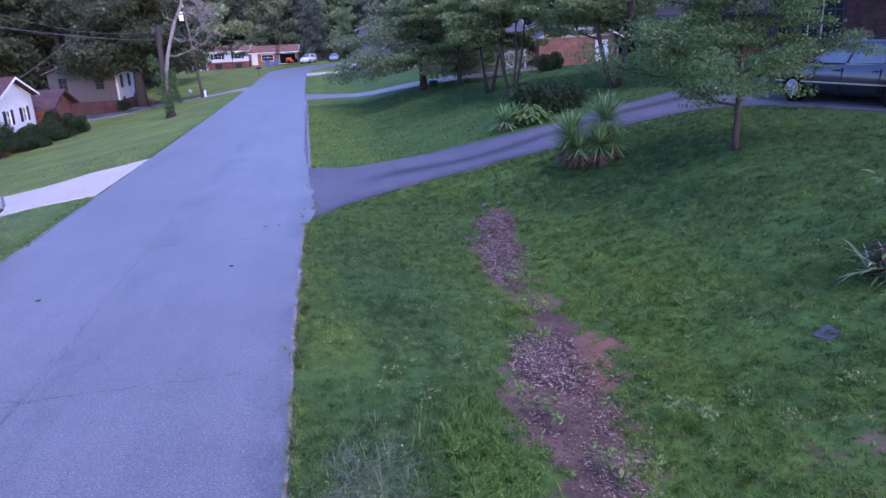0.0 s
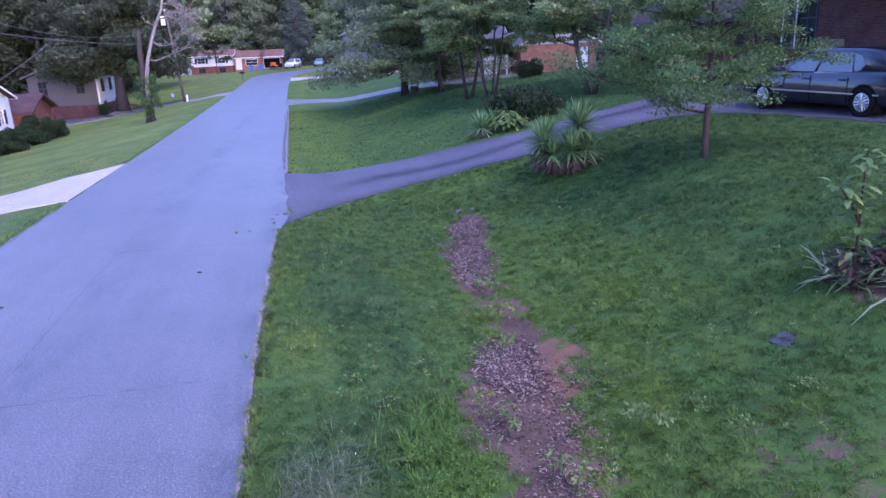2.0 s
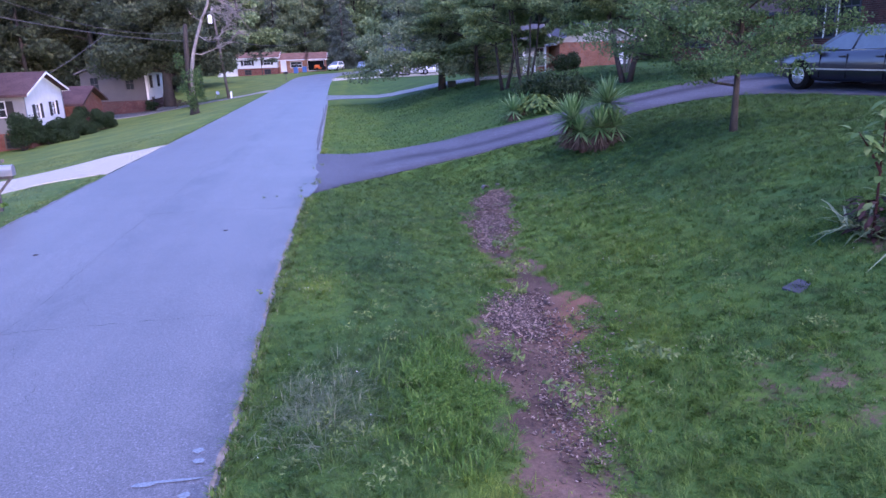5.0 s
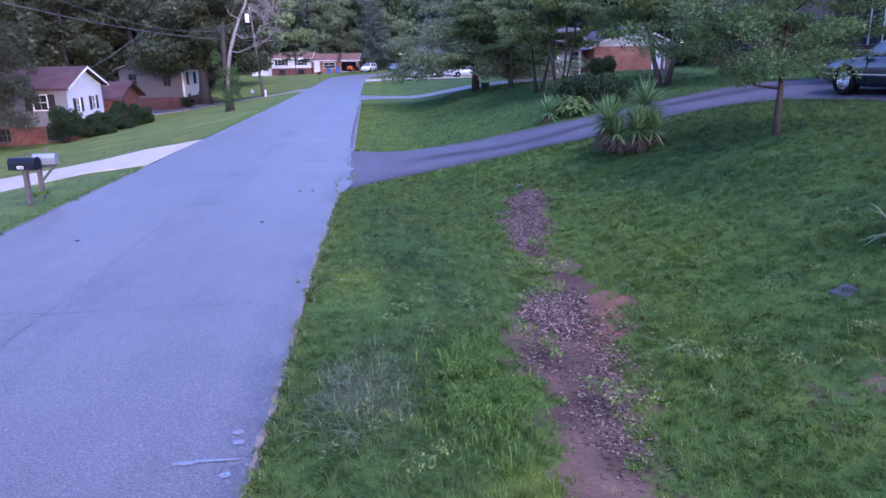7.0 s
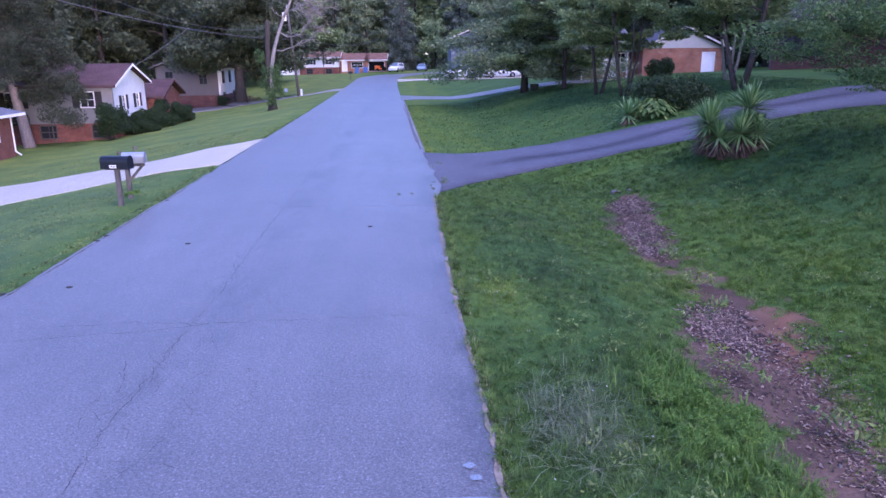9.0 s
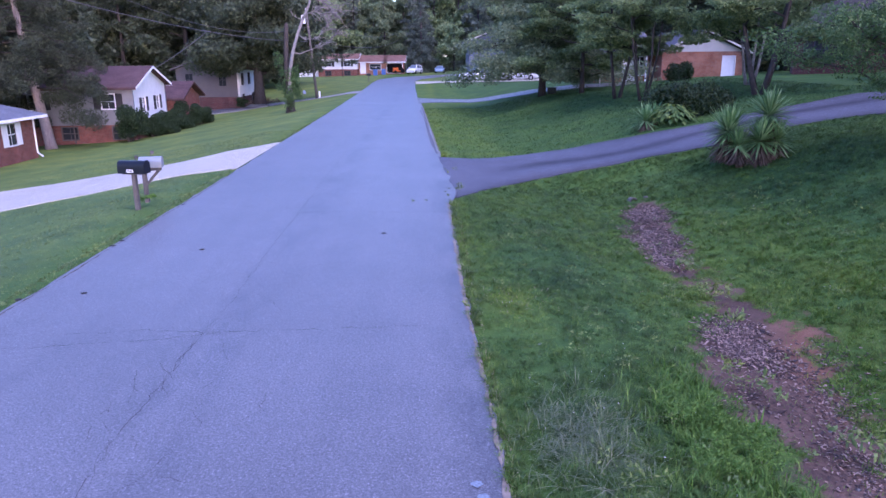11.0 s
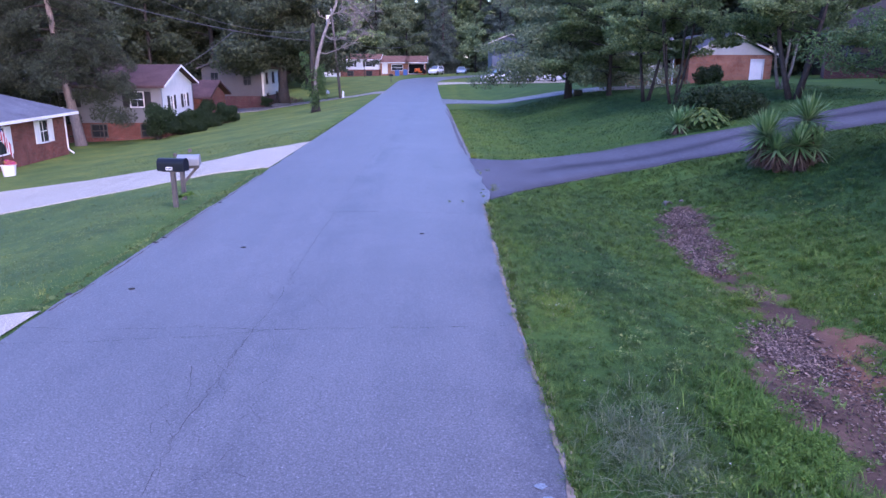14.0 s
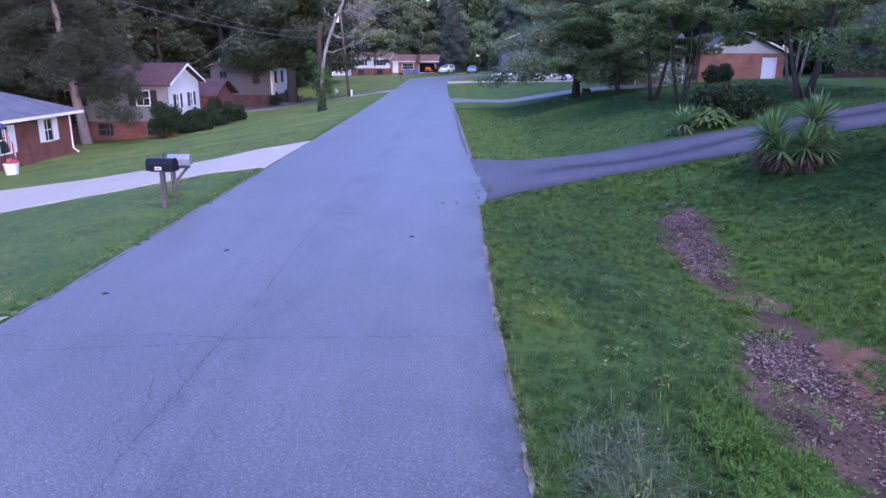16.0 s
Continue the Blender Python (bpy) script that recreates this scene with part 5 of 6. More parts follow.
CAR_SILVER = paint("silver_car_paint", (0.30, 0.315, 0.34))
# pale blue base paints the sky's reflection into the car windows
CAR_GLASS = glass_mat("car_glass", (0.11, 0.145, 0.175), 0.03)
plain_red = plain("red_lens", (0.35, 0.02, 0.02), 0.2)
cz = float(ground_z(14.3, 13.8)) + 0.03
sedan("sedan_car", pose(15.07, 14.4, cz, 0, 0, 100.4) @ Matrix.Diagonal((1.105, 1.07, 1.15, 1)), "dark blue four-door sedan parked on the driveway", CAR_BLUE)
for x, y, mt, tn, sv, lb in ((6.4, 92.3, CAR_WHITE, 196, True, "white sport utility car on a concrete driveway"), (11.6, 92.0, CAR_WHITE, 10, False, "white sedan car parked beside trees"), (17.2, 92.4, CAR_SILVER, 15, False, "silver car parked by a house"),
                             (-2.6, 145.5, CAR_WHITE, 250, True, "white pickup-like car parked at the road's end"), (2.6, 148.0, CAR_SKY, 265, False, "light blue car parked at the road's end")):
    sedan("parked_car", pose(x, y, float(ground_z(x, y)) + 0.03, 0, 0, tn), lb, mt, suv=sv)

# ---------------------------------------------------------------- snag, poles and wires


def snag():
    x, y = -10.75, 52.8
    top = thing("dead_tree", pose(x, y, float(ground_z(x, y)) - 0.1), "bare weathered dead tree with ivy at its foot", "tree")
    bm = bmesh.new()
    tube([(0, 0, -0.1), (0.0, 0, 0.4), (0.03, 0, 1.2), (-0.12, 0.05, 3.2), (-0.06, 0, 5.0), (0.04, 0, 6.4), (0.07, 0, 6.6)], [0.46, 0.33, 0.26, 0.21, 0.18, 0.16, 0.08], 10, bm)
    part("stump", bm, BARK, top, "dark split lower trunk", smooth=True)
    bm = bmesh.new()
    r = random.Random(8)

    def limb(pts, r0, r1, twigs, reach, sides=7):
        """A curved bare limb with forked twigs along its outer part."""
        P = [Vector(p) for p in pts]
        n = len(P) - 1
        tube(P, [r0 + (r1 - r0) * k / n for k in range(n + 1)], sides, bm)
        for _ in range(twigs):
            f = r.uniform(0.3, 1.0) * n
            k = min(int(f), n - 1)
            s = P[k].lerp(P[k + 1], f - k)
            d = (P[k + 1] - P[k]).normalized() * 0.6 + Vector((r.uniform(-0.5, 0.7), r.uniform(-0.8, 0.8), r.uniform(-0.6, 0.6)))
            ln = reach * r.uniform(0.4, 1.1)
            q = [s, s + d * ln * 0.4 + Vector((0, 0, 0.08 * ln)), s + d * ln * 0.75, s + d * ln + Vector((0, 0, -0.15 * ln))]
            tube(q, [0.034, 0.026, 0.018, 0.007], 5, bm)
            for _ in range(5):
                o = q[r.choice((1, 2))]
                tube([o, o + Vector((r.uniform(-0.5, 0.9), r.uniform(-0.6, 0.6), r.uniform(-0.5, 0.5))) * ln * 0.5], [0.017, 0.006], 4, bm)

    main = [(0.0, 0, 0.6), (0.1, -0.15, 2.4), (0.2, -0.15, 3.4), (0.42, -0.1, 4.5), (0.85, 0, 5.8), (1.25, 0.05, 6.8), (1.8, 0.1, 7.9), (2.05, 0.1, 9.0), (2.2, 0.15, 10.4), (2.5, 0.2, 12.2)]
    tube(main, [0.17, 0.15, 0.14, 0.125, 0.115, 0.105, 0.09, 0.07, 0.05, 0.02], 10, bm)
    limb([main[6], (1.9, 0.2, 8.3), (2.6, 0.2, 8.2), (3.3, 0.3, 7.6), (3.7, 0.3, 7.0)], 0.065, 0.016, 30, 1.3)
    limb([main[5], (1.5, -0.2, 7.2), (2.3, -0.3, 7.4), (3.1, -0.3, 7.1), (4.0, -0.4, 7.3)], 0.06, 0.016, 28, 1.4)
    limb([main[7], (2.0, 0, 9.5), (2.7, -0.1, 9.7), (3.6, 0, 9.4)], 0.06, 0.014, 26, 1.5)
    limb([main[8], (1.2, 0.2, 11.2), (0.6, 0.2, 11.6)], 0.04, 0.010, 8, 1.0)
    limb([main[3], (0.9, 0.2, 4.4), (1.9, 0.3, 4.75), (2.9, 0.3, 5.1), (3.7, 0.4, 5.9), (4.2, 0.4, 6.1)], 0.055, 0.014, 22, 1.1)
    limb([main[4], (1.4, -0.2, 5.4), (2.3, -0.2, 5.5), (3.3, -0.1, 6.6)], 0.05, 0.014, 20, 1.2)
    limb([main[5], (0.55, 0.2, 7.1), (0.35, 0.2, 7.7)], 0.03, 0.008, 3, 0.5)
    part("trunk", bm, DEADWOOD, top, smooth=True)
    C = [(0.56 * math.cos(a) * q, 0.42 * math.sin(a) * q, z) for a, q, z in [(r.uniform(0, 6.3), r.uniform(0.5, 1.5), r.uniform(0.7, 3.3)) for k in range(34)]] + [(-0.75, 0, 4.2), (-0.85, 0.1, 3.7), (-0.5, 0, 3.9)]
    leaf_mesh("ivy", C, [r.uniform(0.2, 0.38) for _ in C], 2400, 0.15, LEAF_NEAR, top, 0.2, 3, 0.6, 0.9, 1.5)


snag()


def pole(name, x, y, h, label, lean=0.0, box_on=True):
    top = thing(name, pose(x, y, float(ground_z(x, y)) - 0.2), label, "utility pole")
    part("shaft", tube([(0, 0, 0), (lean * 0.5, 0, h * 0.5), (lean, 0, h)], [0.15, 0.125, 0.10], 10), WOODPOST, top, smooth=True)
    part("insulator", boxes((lean - 0.06, lean + 0.06, -0.22, -0.1, h - 0.35, h - 0.1), bevel=0.02), SILVER, top)
    if box_on:
        bm = tube([(lean - 0.32, 0, h - 1.6), (lean - 0.32, 0, h - 0.75)], 0.22, 14)
        part("transformer", bm, TRIM, top, "pale grey transformer drum")
        part("meter_box", boxes((0.2, 0.38, -0.2, 0.0, 0.2, 0.95), bevel=0.02), TRIM, top)
    return top


pole("utility_pole", -12.0, 75.0, 9.4, "weathered wooden utility pole with a pale transformer", -0.7)
pole("utility_pole", -33.0, 16.0, 27.6, "weathered wooden utility pole at the lawn's edge", 0.0, False)


def wire(name, a, b, sag, r=0.016, label="black overhead utility cable"):
    a, b = Vector(a), Vector(b)
    pts = [a.lerp(b, k / 24) - Vector((0, 0, sag * 4 * (k / 24) * (1 - k / 24))) for k in range(25)]
    return tagged(part(name, tube(pts, r, 5), CABLE), label, "cable", "overhead cables")


gz = float(ground_z(-12, 75))
wire("overhead_cable", (-12.7, 75, gz + 5.8), (-33, 16, 13.5), 2.25, 0.034)
wire("overhead_cable", (-12.7, 75, gz + 7.25), (-33, 16, 25.0), 7.0, 0.02)
wire("overhead_cable", (-12.7, 75, gz + 6.2), (-6.0, 158, 7.0), 1.3, 0.034)
wire("overhead_cable", (-12.7, 75, gz + 8.0), (-6.0, 158, 8.4), 1.2, 0.022)
wire("overhead_cable", (-18.3, 58.72, 5.58), (-20.62, 50.8, 2.45), 0.15, 0.025, "service cable dropping to a house")
wire("overhead_cable", (-18.12, 59.24, 5.54), (-18.51, 58.1, 5.63), 0.0, 0.055, "thick cable splice on the overhead line")

# ---------------------------------------------------------------- planting


def blades(name, parent, mat, rows, seed=0, width=0.03, fold=0.3):
    """Sword-like leaves: rows of (base, direction, length, droop)."""
    V, F = [], []
    r = random.Random(seed)
    for base, d, ln, droop in rows:
        base, d = Vector(base), Vector(d).normalized()
        side = d.cross(Vector((0, 0, 1)))
        side = side.normalized() if side.length > 0.05 else Vector((1, 0, 0))
        n = len(V)
        w = width * r.uniform(0.75, 1.2)
        for k, (f, ww) in enumerate(((0, 0.7), (0.35, 1.0), (0.7, 0.75), (1.0, 0.06))):
            c = base + d * ln * f + Vector((0, 0, -droop * ln * f * f))
            up = side.cross(d)
            V += [c - side * w * ww / 2, c - up * w * fold * ww * 0.4, c + side * w * ww / 2]
        for k in range(3):
            a = n + k * 3
            F += [(a, a + 1, a + 4, a + 3), (a + 1, a + 2, a + 5, a + 4)]
    return mesh_from(name, V, F, mat, parent)


def rosette(parent, c, radius, n, seed, dead=1.0, width=0.054):
    """A ball of sword leaves: green ones out and up, dry ones hanging below to the ground."""
    r = random.Random(seed)
    live, old = [], []
    for k in range(n):
        a = 2.4 * k + r.uniform(-0.2, 0.2)
        e = -0.55 + 1.95 * (k / n) + r.uniform(-0.15, 0.15)
        d = (math.cos(a) * math.cos(e), math.sin(a) * math.cos(e), math.sin(e))
        live.append((c, d, radius * r.uniform(0.8, 1.1), r.uniform(0.0, 0.15)))
    for k in range(int(n * dead)):
        a = r.uniform(0, 6.28)
        z = c[2] * r.uniform(0.25, 1.0)
        e = r.uniform(-1.2, -0.45)
        d = (math.cos(a) * math.cos(e), math.sin(a) * math.cos(e), math.sin(e))
        ln = min(radius * r.uniform(0.6, 0.95), z / max(0.2, -d[2]) * 0.98)
        old.append(((c[0], c[1], z), d, ln, r.uniform(0.0, 0.08)))
    blades("rosette", parent, YUCCA, live, seed, width)
    blades("dry_leaves", parent, YUCCA_DEAD, old, seed + 1, width * 0.8)


def yucca(name, x, y, heads, label, seed):
    top = thing(name, pose(x, y, float(ground_z(x, y)) - 0.03), label, "yucca")
    for k, (dx, dy, h, rad, n) in enumerate(heads):
        part("stem", tube([(dx * 0.7, dy * 0.7, -0.05), (dx, dy, h * 0.6), (dx, dy, h)], [0.12, 0.10, 0.06], 8), YUCCA_DEAD, top)
        rosette(top, (dx, dy, h), rad, n, seed + 5 * k, dead=1.5)
    return top


yucca("yucca_plant", 7.95, 15.85, [(-0.52, 0.22, 0.80, 0.80, 230), (0.42, 0.05, 1.22, 0.82, 210), (0.05, -0.42, 0.62, 0.72, 190), (0.55, -0.28, 0.60, 0.66, 120), (-0.42, -0.22, 0.50, 0.62, 110)], "large spiky yucca clump with dry brown skirts", 50)
yucca("yucca_plant", 7.0, 21.85, [(0, 0, 0.35, 0.72, 90), (0.5, 0.5, 0.40, 0.7, 70)], "pale spiky yucca beside the driveway", 80)


def hosta(x, y, seed, rad=0.75, n=70):
    top = thing("hosta_plant", pose(x, y, float(ground_z(x, y))), "leafy hosta with yellow-green broad leaves beside the driveway", "hosta")
    r = random.Random(seed)
    V, F = [], []
    for k in range(n):
        a = 2.4 * k
        q = rad * (k / n) ** 0.6
        c = Vector((math.cos(a) * q, math.sin(a) * q, 0.62 - 0.42 * (q / rad) ** 2 + r.uniform(-0.10, 0.08)))
        d = Vector((math.cos(a), math.sin(a), r.uniform(-0.9, 0.1))).normalized()
        s = d.cross(Vector((0, 0, 1))).normalized()
        L = r.uniform(0.17, 0.26)
        i = len(V)
        V += [c, c + d * L * 0.4 + s * L * 0.33, c + d * L * 0.4 - Vector((0, 0, 0.03)), c + d * L * 0.4 - s * L * 0.33, c + d * L - Vector((0, 0, 0.05))]
        F += [(i, i + 1, i + 2), (i, i + 2, i + 3), (i + 1, i + 4, i + 2), (i + 2, i + 4, i + 3)]
    mesh_from("foliage", V, F, HOSTA, top)
    part("stem", tube([(0, 0, -0.05), (0, 0, 0.45)], [0.08, 0.03], 6), HOSTA, top)


hosta(7.95, 21.9, 3, 0.75, 210)
shrub("hedge_shrub", 8.95, 23.1, "broad dark evergreen shrub above the driveway", 61, 1.8, 1.25, 1.42, 15000, 0.11, BUSH, lumps=34)
shrub("round_bush", 13.6, 37.5, "rounded dark clipped bush by a brick house", 62, 0.9, 0.9, 1.15, 4000, 0.12, BUSH)
for k, (x, y, a, h, lb) in enumerate(((-20.4, 46.0, 1.35, 3.2, "tall dark bush at the corner of a white house"), (-19.7, 48.6, 0.95, 2.0, "dark rounded bush"), (-19.6, 50.6, 1.0, 2.2, "dark rounded bush"), (-19.6, 52.6, 1.1, 2.6, "dark rounded bush"),
                                      (-19.4, 54.9, 1.2, 2.6, "dark rounded bush"), (-18.8, 49.4, 0.65, 0.85, "low clipped bush"), (-18.5, 53.8, 0.7, 0.95, "low clipped bush"), (-19.0, 57.0, 1.05, 2.2, "dark rounded bush"))):
    shrub("foundation_bush", x, y, lb + (" beside a split-level house" if "house" not in lb else ""), 70 + k, a, a, h, 11000, 0.11, BUSH, group="foundation planting")
shrub("porch_bush", -20.6, 77.6, "small bush before a grey house", 90, 0.7, 0.7, 1.5, 2000, 0.16, BUSH)

# the leggy shrubs with strappy leaves on the bank


def ovate_leaves(name, parent, mat, rows):
    """Broad pointed leaves, folded along the midrib and drooping at the tip: rows of (base, direction, length, width)."""
    V, F = [], []
    for base, d, ln, wd in rows:
        base, d = Vector(base), Vector(d).normalized()
        side = d.cross(Vector((0, 0, 1)))
        side = side.normalized() if side.length > 0.05 else Vector((1, 0, 0))
        n = len(V)
        for f, w in ((0.0, 0.08), (0.22, 0.75), (0.5, 1.0), (0.78, 0.62), (1.0, 0.03)):
            c = base + d * ln * f - Vector((0, 0, 0.35 * ln * f * f))
            V += [c + side * wd * w / 2 + Vector((0, 0, 0.10 * wd * w)), c, c - side * wd * w / 2 + Vector((0, 0, 0.10 * wd * w))]
        for k in range(4):
            a = n + 3 * k
            F += [(a, a + 1, a + 4, a + 3), (a + 1, a + 2, a + 5, a + 4)]
    return mesh_from(name, V, F, mat, parent, smooth=True)


def leggy_shrub(x, y, label, seed, stems, strap, low):
    r = random.Random(seed)
    top = thing("garden_shrub", pose(x, y, float(ground_z(x, y)) - 0.02), label, "shrub")
    rows, old = [], []
    for pts in stems:
        P = [Vector(p) for p in pts]
        n = len(P) - 1
        part("stem", tube(P, [0.022 - 0.016 * k / n for k in range(n + 1)], 7), STEM_RED, top, "thin dark red stem")
        m = int(18 * n)
        for k in range(m):
            f = (0.30 + 0.70 * (k / m) ** 0.8) * n
            q = min(int(f), n - 1)
            c = P[q].lerp(P[q + 1], f - q)
            a = 2.4 * k + r.uniform(-0.4, 0.4)
            rows.append((c + Vector((math.cos(a), math.sin(a), 0.4)) * r.uniform(0, 0.12), (math.cos(a), math.sin(a), r.uniform(-0.3, 0.6)), r.uniform(0.12, 0.25), r.uniform(0.06, 0.12)))
    for k in range(low):
        a = r.uniform(0, 6.28)
        rows.append(((0.08 * math.cos(a), 0.08 * math.sin(a), r.uniform(0.2, 0.5)), (math.cos(a), math.sin(a), r.uniform(-0.5, 0.3)), r.uniform(0.2, 0.30), r.uniform(0.12, 0.17)))
        old.append(((0.12 * math.cos(a + 1), 0.12 * math.sin(a + 1), r.uniform(0.05, 0.3)), (math.cos(a + 1), math.sin(a + 1), r.uniform(-0.1, 0.6)), r.uniform(0.12, 0.2), r.uniform(0.05, 0.08)))
    for row in rows:
        ovate_leaves("leaf", top, LEAF_SHRUB, [row])
    for k in range(12 * low):  # dark leaves and dry litter massed round the foot
        a, q = r.uniform(0, 6.28), 0.34 * r.random() ** 0.5
        old.append(((q * math.cos(a), q * math.sin(a), r.uniform(0.02, 0.5)), (math.cos(a), math.sin(a), r.uniform(-0.5, 0.6)), r.uniform(0.10, 0.2), r.uniform(0.05, 0.09)))
    ovate_leaves("dark_leaf", top, LEAF_RED, old)
    blades("strap_leaf", top, STRAP, [((r.uniform(-0.3, 0.25), r.uniform(-0.25, 0.25), 0.02), (math.cos(a), math.sin(a), r.uniform(0.3, 1.2)), r.uniform(0.5, 0.95), r.uniform(0.25, 0.75)) for a in [r.uniform(0, 6.28) for _ in range(strap)]], seed, 0.05)
    return top


STEM_RED = bark_material("dark_red_stem", (0.035, 0.014, 0.014), (0.075, 0.032, 0.03))
leggy_shrub(8.48, 5.38, "leggy shrub with sparse broad leaves over strappy pale leaves", 12, [[(0, 0, -0.05), (0.0, 0.02, 0.6), (0.0, 0.04, 1.2), (0.02, 0.06, 1.85)], [(0.01, 0.02, 0.85), (-0.16, 0.05, 1.15), (-0.34, 0.08, 1.4)]], 64, 9)
leggy_shrub(9.05, 5.25, "taller leafy shrub over strappy leaves on bare soil", 15, [[(0, 0, -0.05), (0.05, 0, 0.7), (0.0, 0.05, 1.4), (0.12, 0.1, 2.15)], [(0.03, 0, 0.5), (-0.2, 0.1, 1.0), (-0.3, 0.1, 1.6)], [(0.04, 0, 0.4), (0.3, -0.1, 0.9), (0.4, -0.1, 1.5)]], 60, 14)
leggy_shrub(8.9, 4.55, "clump of strappy pale leaves with a small leafy stem", 18, [[(0, 0, -0.05), (0.03, 0, 0.4), (0.05, 0.03, 0.7)]], 45, 3)

# ---------------------------------------------------------------- grass, weeds, chips


def on_paving(x, y):
    near = np.interp(x, [0, 0.3, 1.33, 2.44, 4.22, 5.85, 7.7, 10, 12.0, 13.05, 13.5], [14.6, 15.2, 16.8, 17.9, 18.4, 18.2, 17.8, 17.7, 17.5, 16.7, 15])
    far = np.interp(x, [0, 1.14, 1.76, 3.23, 5.06, 6.62, 8.83, 11.4, 14], [22.9, 22.3, 22.6, 23.0, 22.4, 21.4, 20.8, 21.0, 21.6])
    left_near = np.interp(-x, [6.6, 8, 9.7, 12.15, 14.3, 20], [20.6, 20.0, 19.7, 19.2, 18.25, 15.5])
    left_far = np.interp(-x, [6.6, 7.6, 9.5, 12, 15.5, 19], [28, 26.5, 25.2, 25.3, 25.4, 25.3])
    return ((x > np.interp(y, [20, 32, 62, 102], [-6.56, -6.65, -7.0, -7.85])) & (x < road_right(y) - 0.015)) | ((x > 0) & (y > near) & (y < far)) | ((x < -6.6) & (y > left_near) & (y < left_far)) | ((x < -6.6) & (y < 7.0)) | ((x > np.interp(y, [9, 13, 15.3, 16.7], [14.6, 13.9, 13.45, 13.0])) & (y > 8) & (y < 21.5))


def grass(name, x0, x1, y0, y1, count, h, w, mat, seed, label, keep=None, lean=0.6, coarse=False):
    r = np.random.default_rng(seed)
    x, y = r.uniform(x0, x1, count), y0 + (y1 - y0) * r.random(count) ** 1.25
    s = all_soil(x, y)
    ok = ~on_paving(x, y) & (r.random(count) > np.clip((s - 0.28) * 2.6, 0, 0.965))
    if keep is not None:
        ok &= keep(x, y, r)
    x, y = x[ok], y[ok]
    n = len(x)
    z = ground_z(x, y)
    tall = np.array([0.5 * noise.noise((a * 0.55, b * 0.55, 3.0)) + 0.7 * noise.noise((a * 3.0, b * 3.0, 9.0)) + 0.8 * noise.noise((a * 7.5, b * 7.5, 4.0)) for a, b in zip(x, y)])
    hh = h * r.uniform(0.6, 1.3, n) * np.clip(1 + 1.2 * tall, 0.28, 2.6)
    ww = w * r.uniform(0.7, 1.3, n) * (1 + 0.035 * np.clip(y - 6, 0, 30))
    comb = np.array([noise.noise((p * 3.4, q * 3.4, 31.0)) + 0.5 * noise.noise((p * 8.0, q * 8.0, 17.0)) for p, q in zip(x, y)])
    a = comb * 9.0 + r.normal(0, 0.75, n)
    bend = r.uniform(0.1, 1.0, n) * lean
    d, sd = np.column_stack((np.cos(a), np.sin(a))), np.column_stack((-np.sin(a), np.cos(a)))
    P = np.column_stack((x, y))
    if coarse:  # one triangle a blade
        V = np.empty((n, 3, 3))
        for k, (f, wf) in enumerate(((0, 1), (0, -1), (1.0, 0))):
            V[:, k, :2] = P + d * (hh * bend * f)[:, None] + sd * (ww * wf * 0.5)[:, None]
            V[:, k, 2] = z - 0.005 + hh * f * (1 - 0.35 * bend * f)
        ob = mesh_from(name, V.reshape(-1, 3).tolist(), np.arange(n * 3).reshape(-1, 3).tolist(), mat)
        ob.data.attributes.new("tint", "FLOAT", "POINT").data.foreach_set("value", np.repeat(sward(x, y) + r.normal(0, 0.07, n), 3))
        return tagged(ob, label, "grass", kind="stuff")
    V = np.empty((n, 5, 3))
    for k, (f, wf) in enumerate(((0, 1), (0, -1), (0.55, -0.8), (0.55, 0.8), (1.0, 0))):
        V[:, k, :2] = P + d * (hh * bend * f ** 1.6)[:, None] + sd * (ww * wf * 0.5)[:, None]
        V[:, k, 2] = z - 0.005 + hh * f * (1 - 0.35 * bend * f)
    b = np.arange(n)[:, None] * 5
    F = (b + [0, 1, 2, 3]).tolist()
    T = (b + [3, 2, 4]).tolist()
    ob = mesh_from(name, V.reshape(-1, 3).tolist(), F + T, mat)
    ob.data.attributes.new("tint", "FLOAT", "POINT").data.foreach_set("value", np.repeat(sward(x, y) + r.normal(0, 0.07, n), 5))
    return tagged(ob, label, "grass", kind="stuff")


grass("lawn_grass", 0.06, 13.9, 1.2, 18.5, 580000, 0.068, 0.0100, BLADE, 1, "mown green lawn grass on the bank", lean=1.6, coarse=True)
grass("bank_grass", -1.0, 16, 16, 48, 150000, 0.05, 0.02, BLADE_BANK, 2, "mown green grass beside the driveway", lean=1.25, coarse=True)
grass("lush_grass", 1.4, 3.4, 2.2, 5.6, 24000, 0.135, 0.014, BLADE_LUSH, 8, "lush bright green grass and weeds at the ditch", keep=lambda x, y, r: r.random(len(x)) < np.exp(-((x - 2.35 - 0.1 * (y - 3.9)) / 0.42) ** 2 - ((y - 3.8) / 0.95) ** 2), lean=1.2)
grass("ditch_edge_grass", 2.2, 7.5, 2.2, 15, 60000, 0.06, 0.012, BLADE_LUSH, 12, "light green grass thinning out along the bare ditch", keep=lambda x, y, r: (r.random(len(x)) < 0.75 * np.exp(-((soil_mask(x, y) - 0.22) / 0.22) ** 2) * (soil_mask(x, y) > 0.015)), lean=1.5)
grass("bright_grass", 4.4, 9.5, 2.2, 12.5, 44000, 0.06, 0.012, BLADE_LUSH, 13, "brighter green grass at the foot of the bank", keep=lambda x, y, r: (r.random(len(x)) < 0.8 * np.exp(-((x - 5.6 - 0.16 * (y - 6)) / 0.9) ** 2)), lean=1.5)
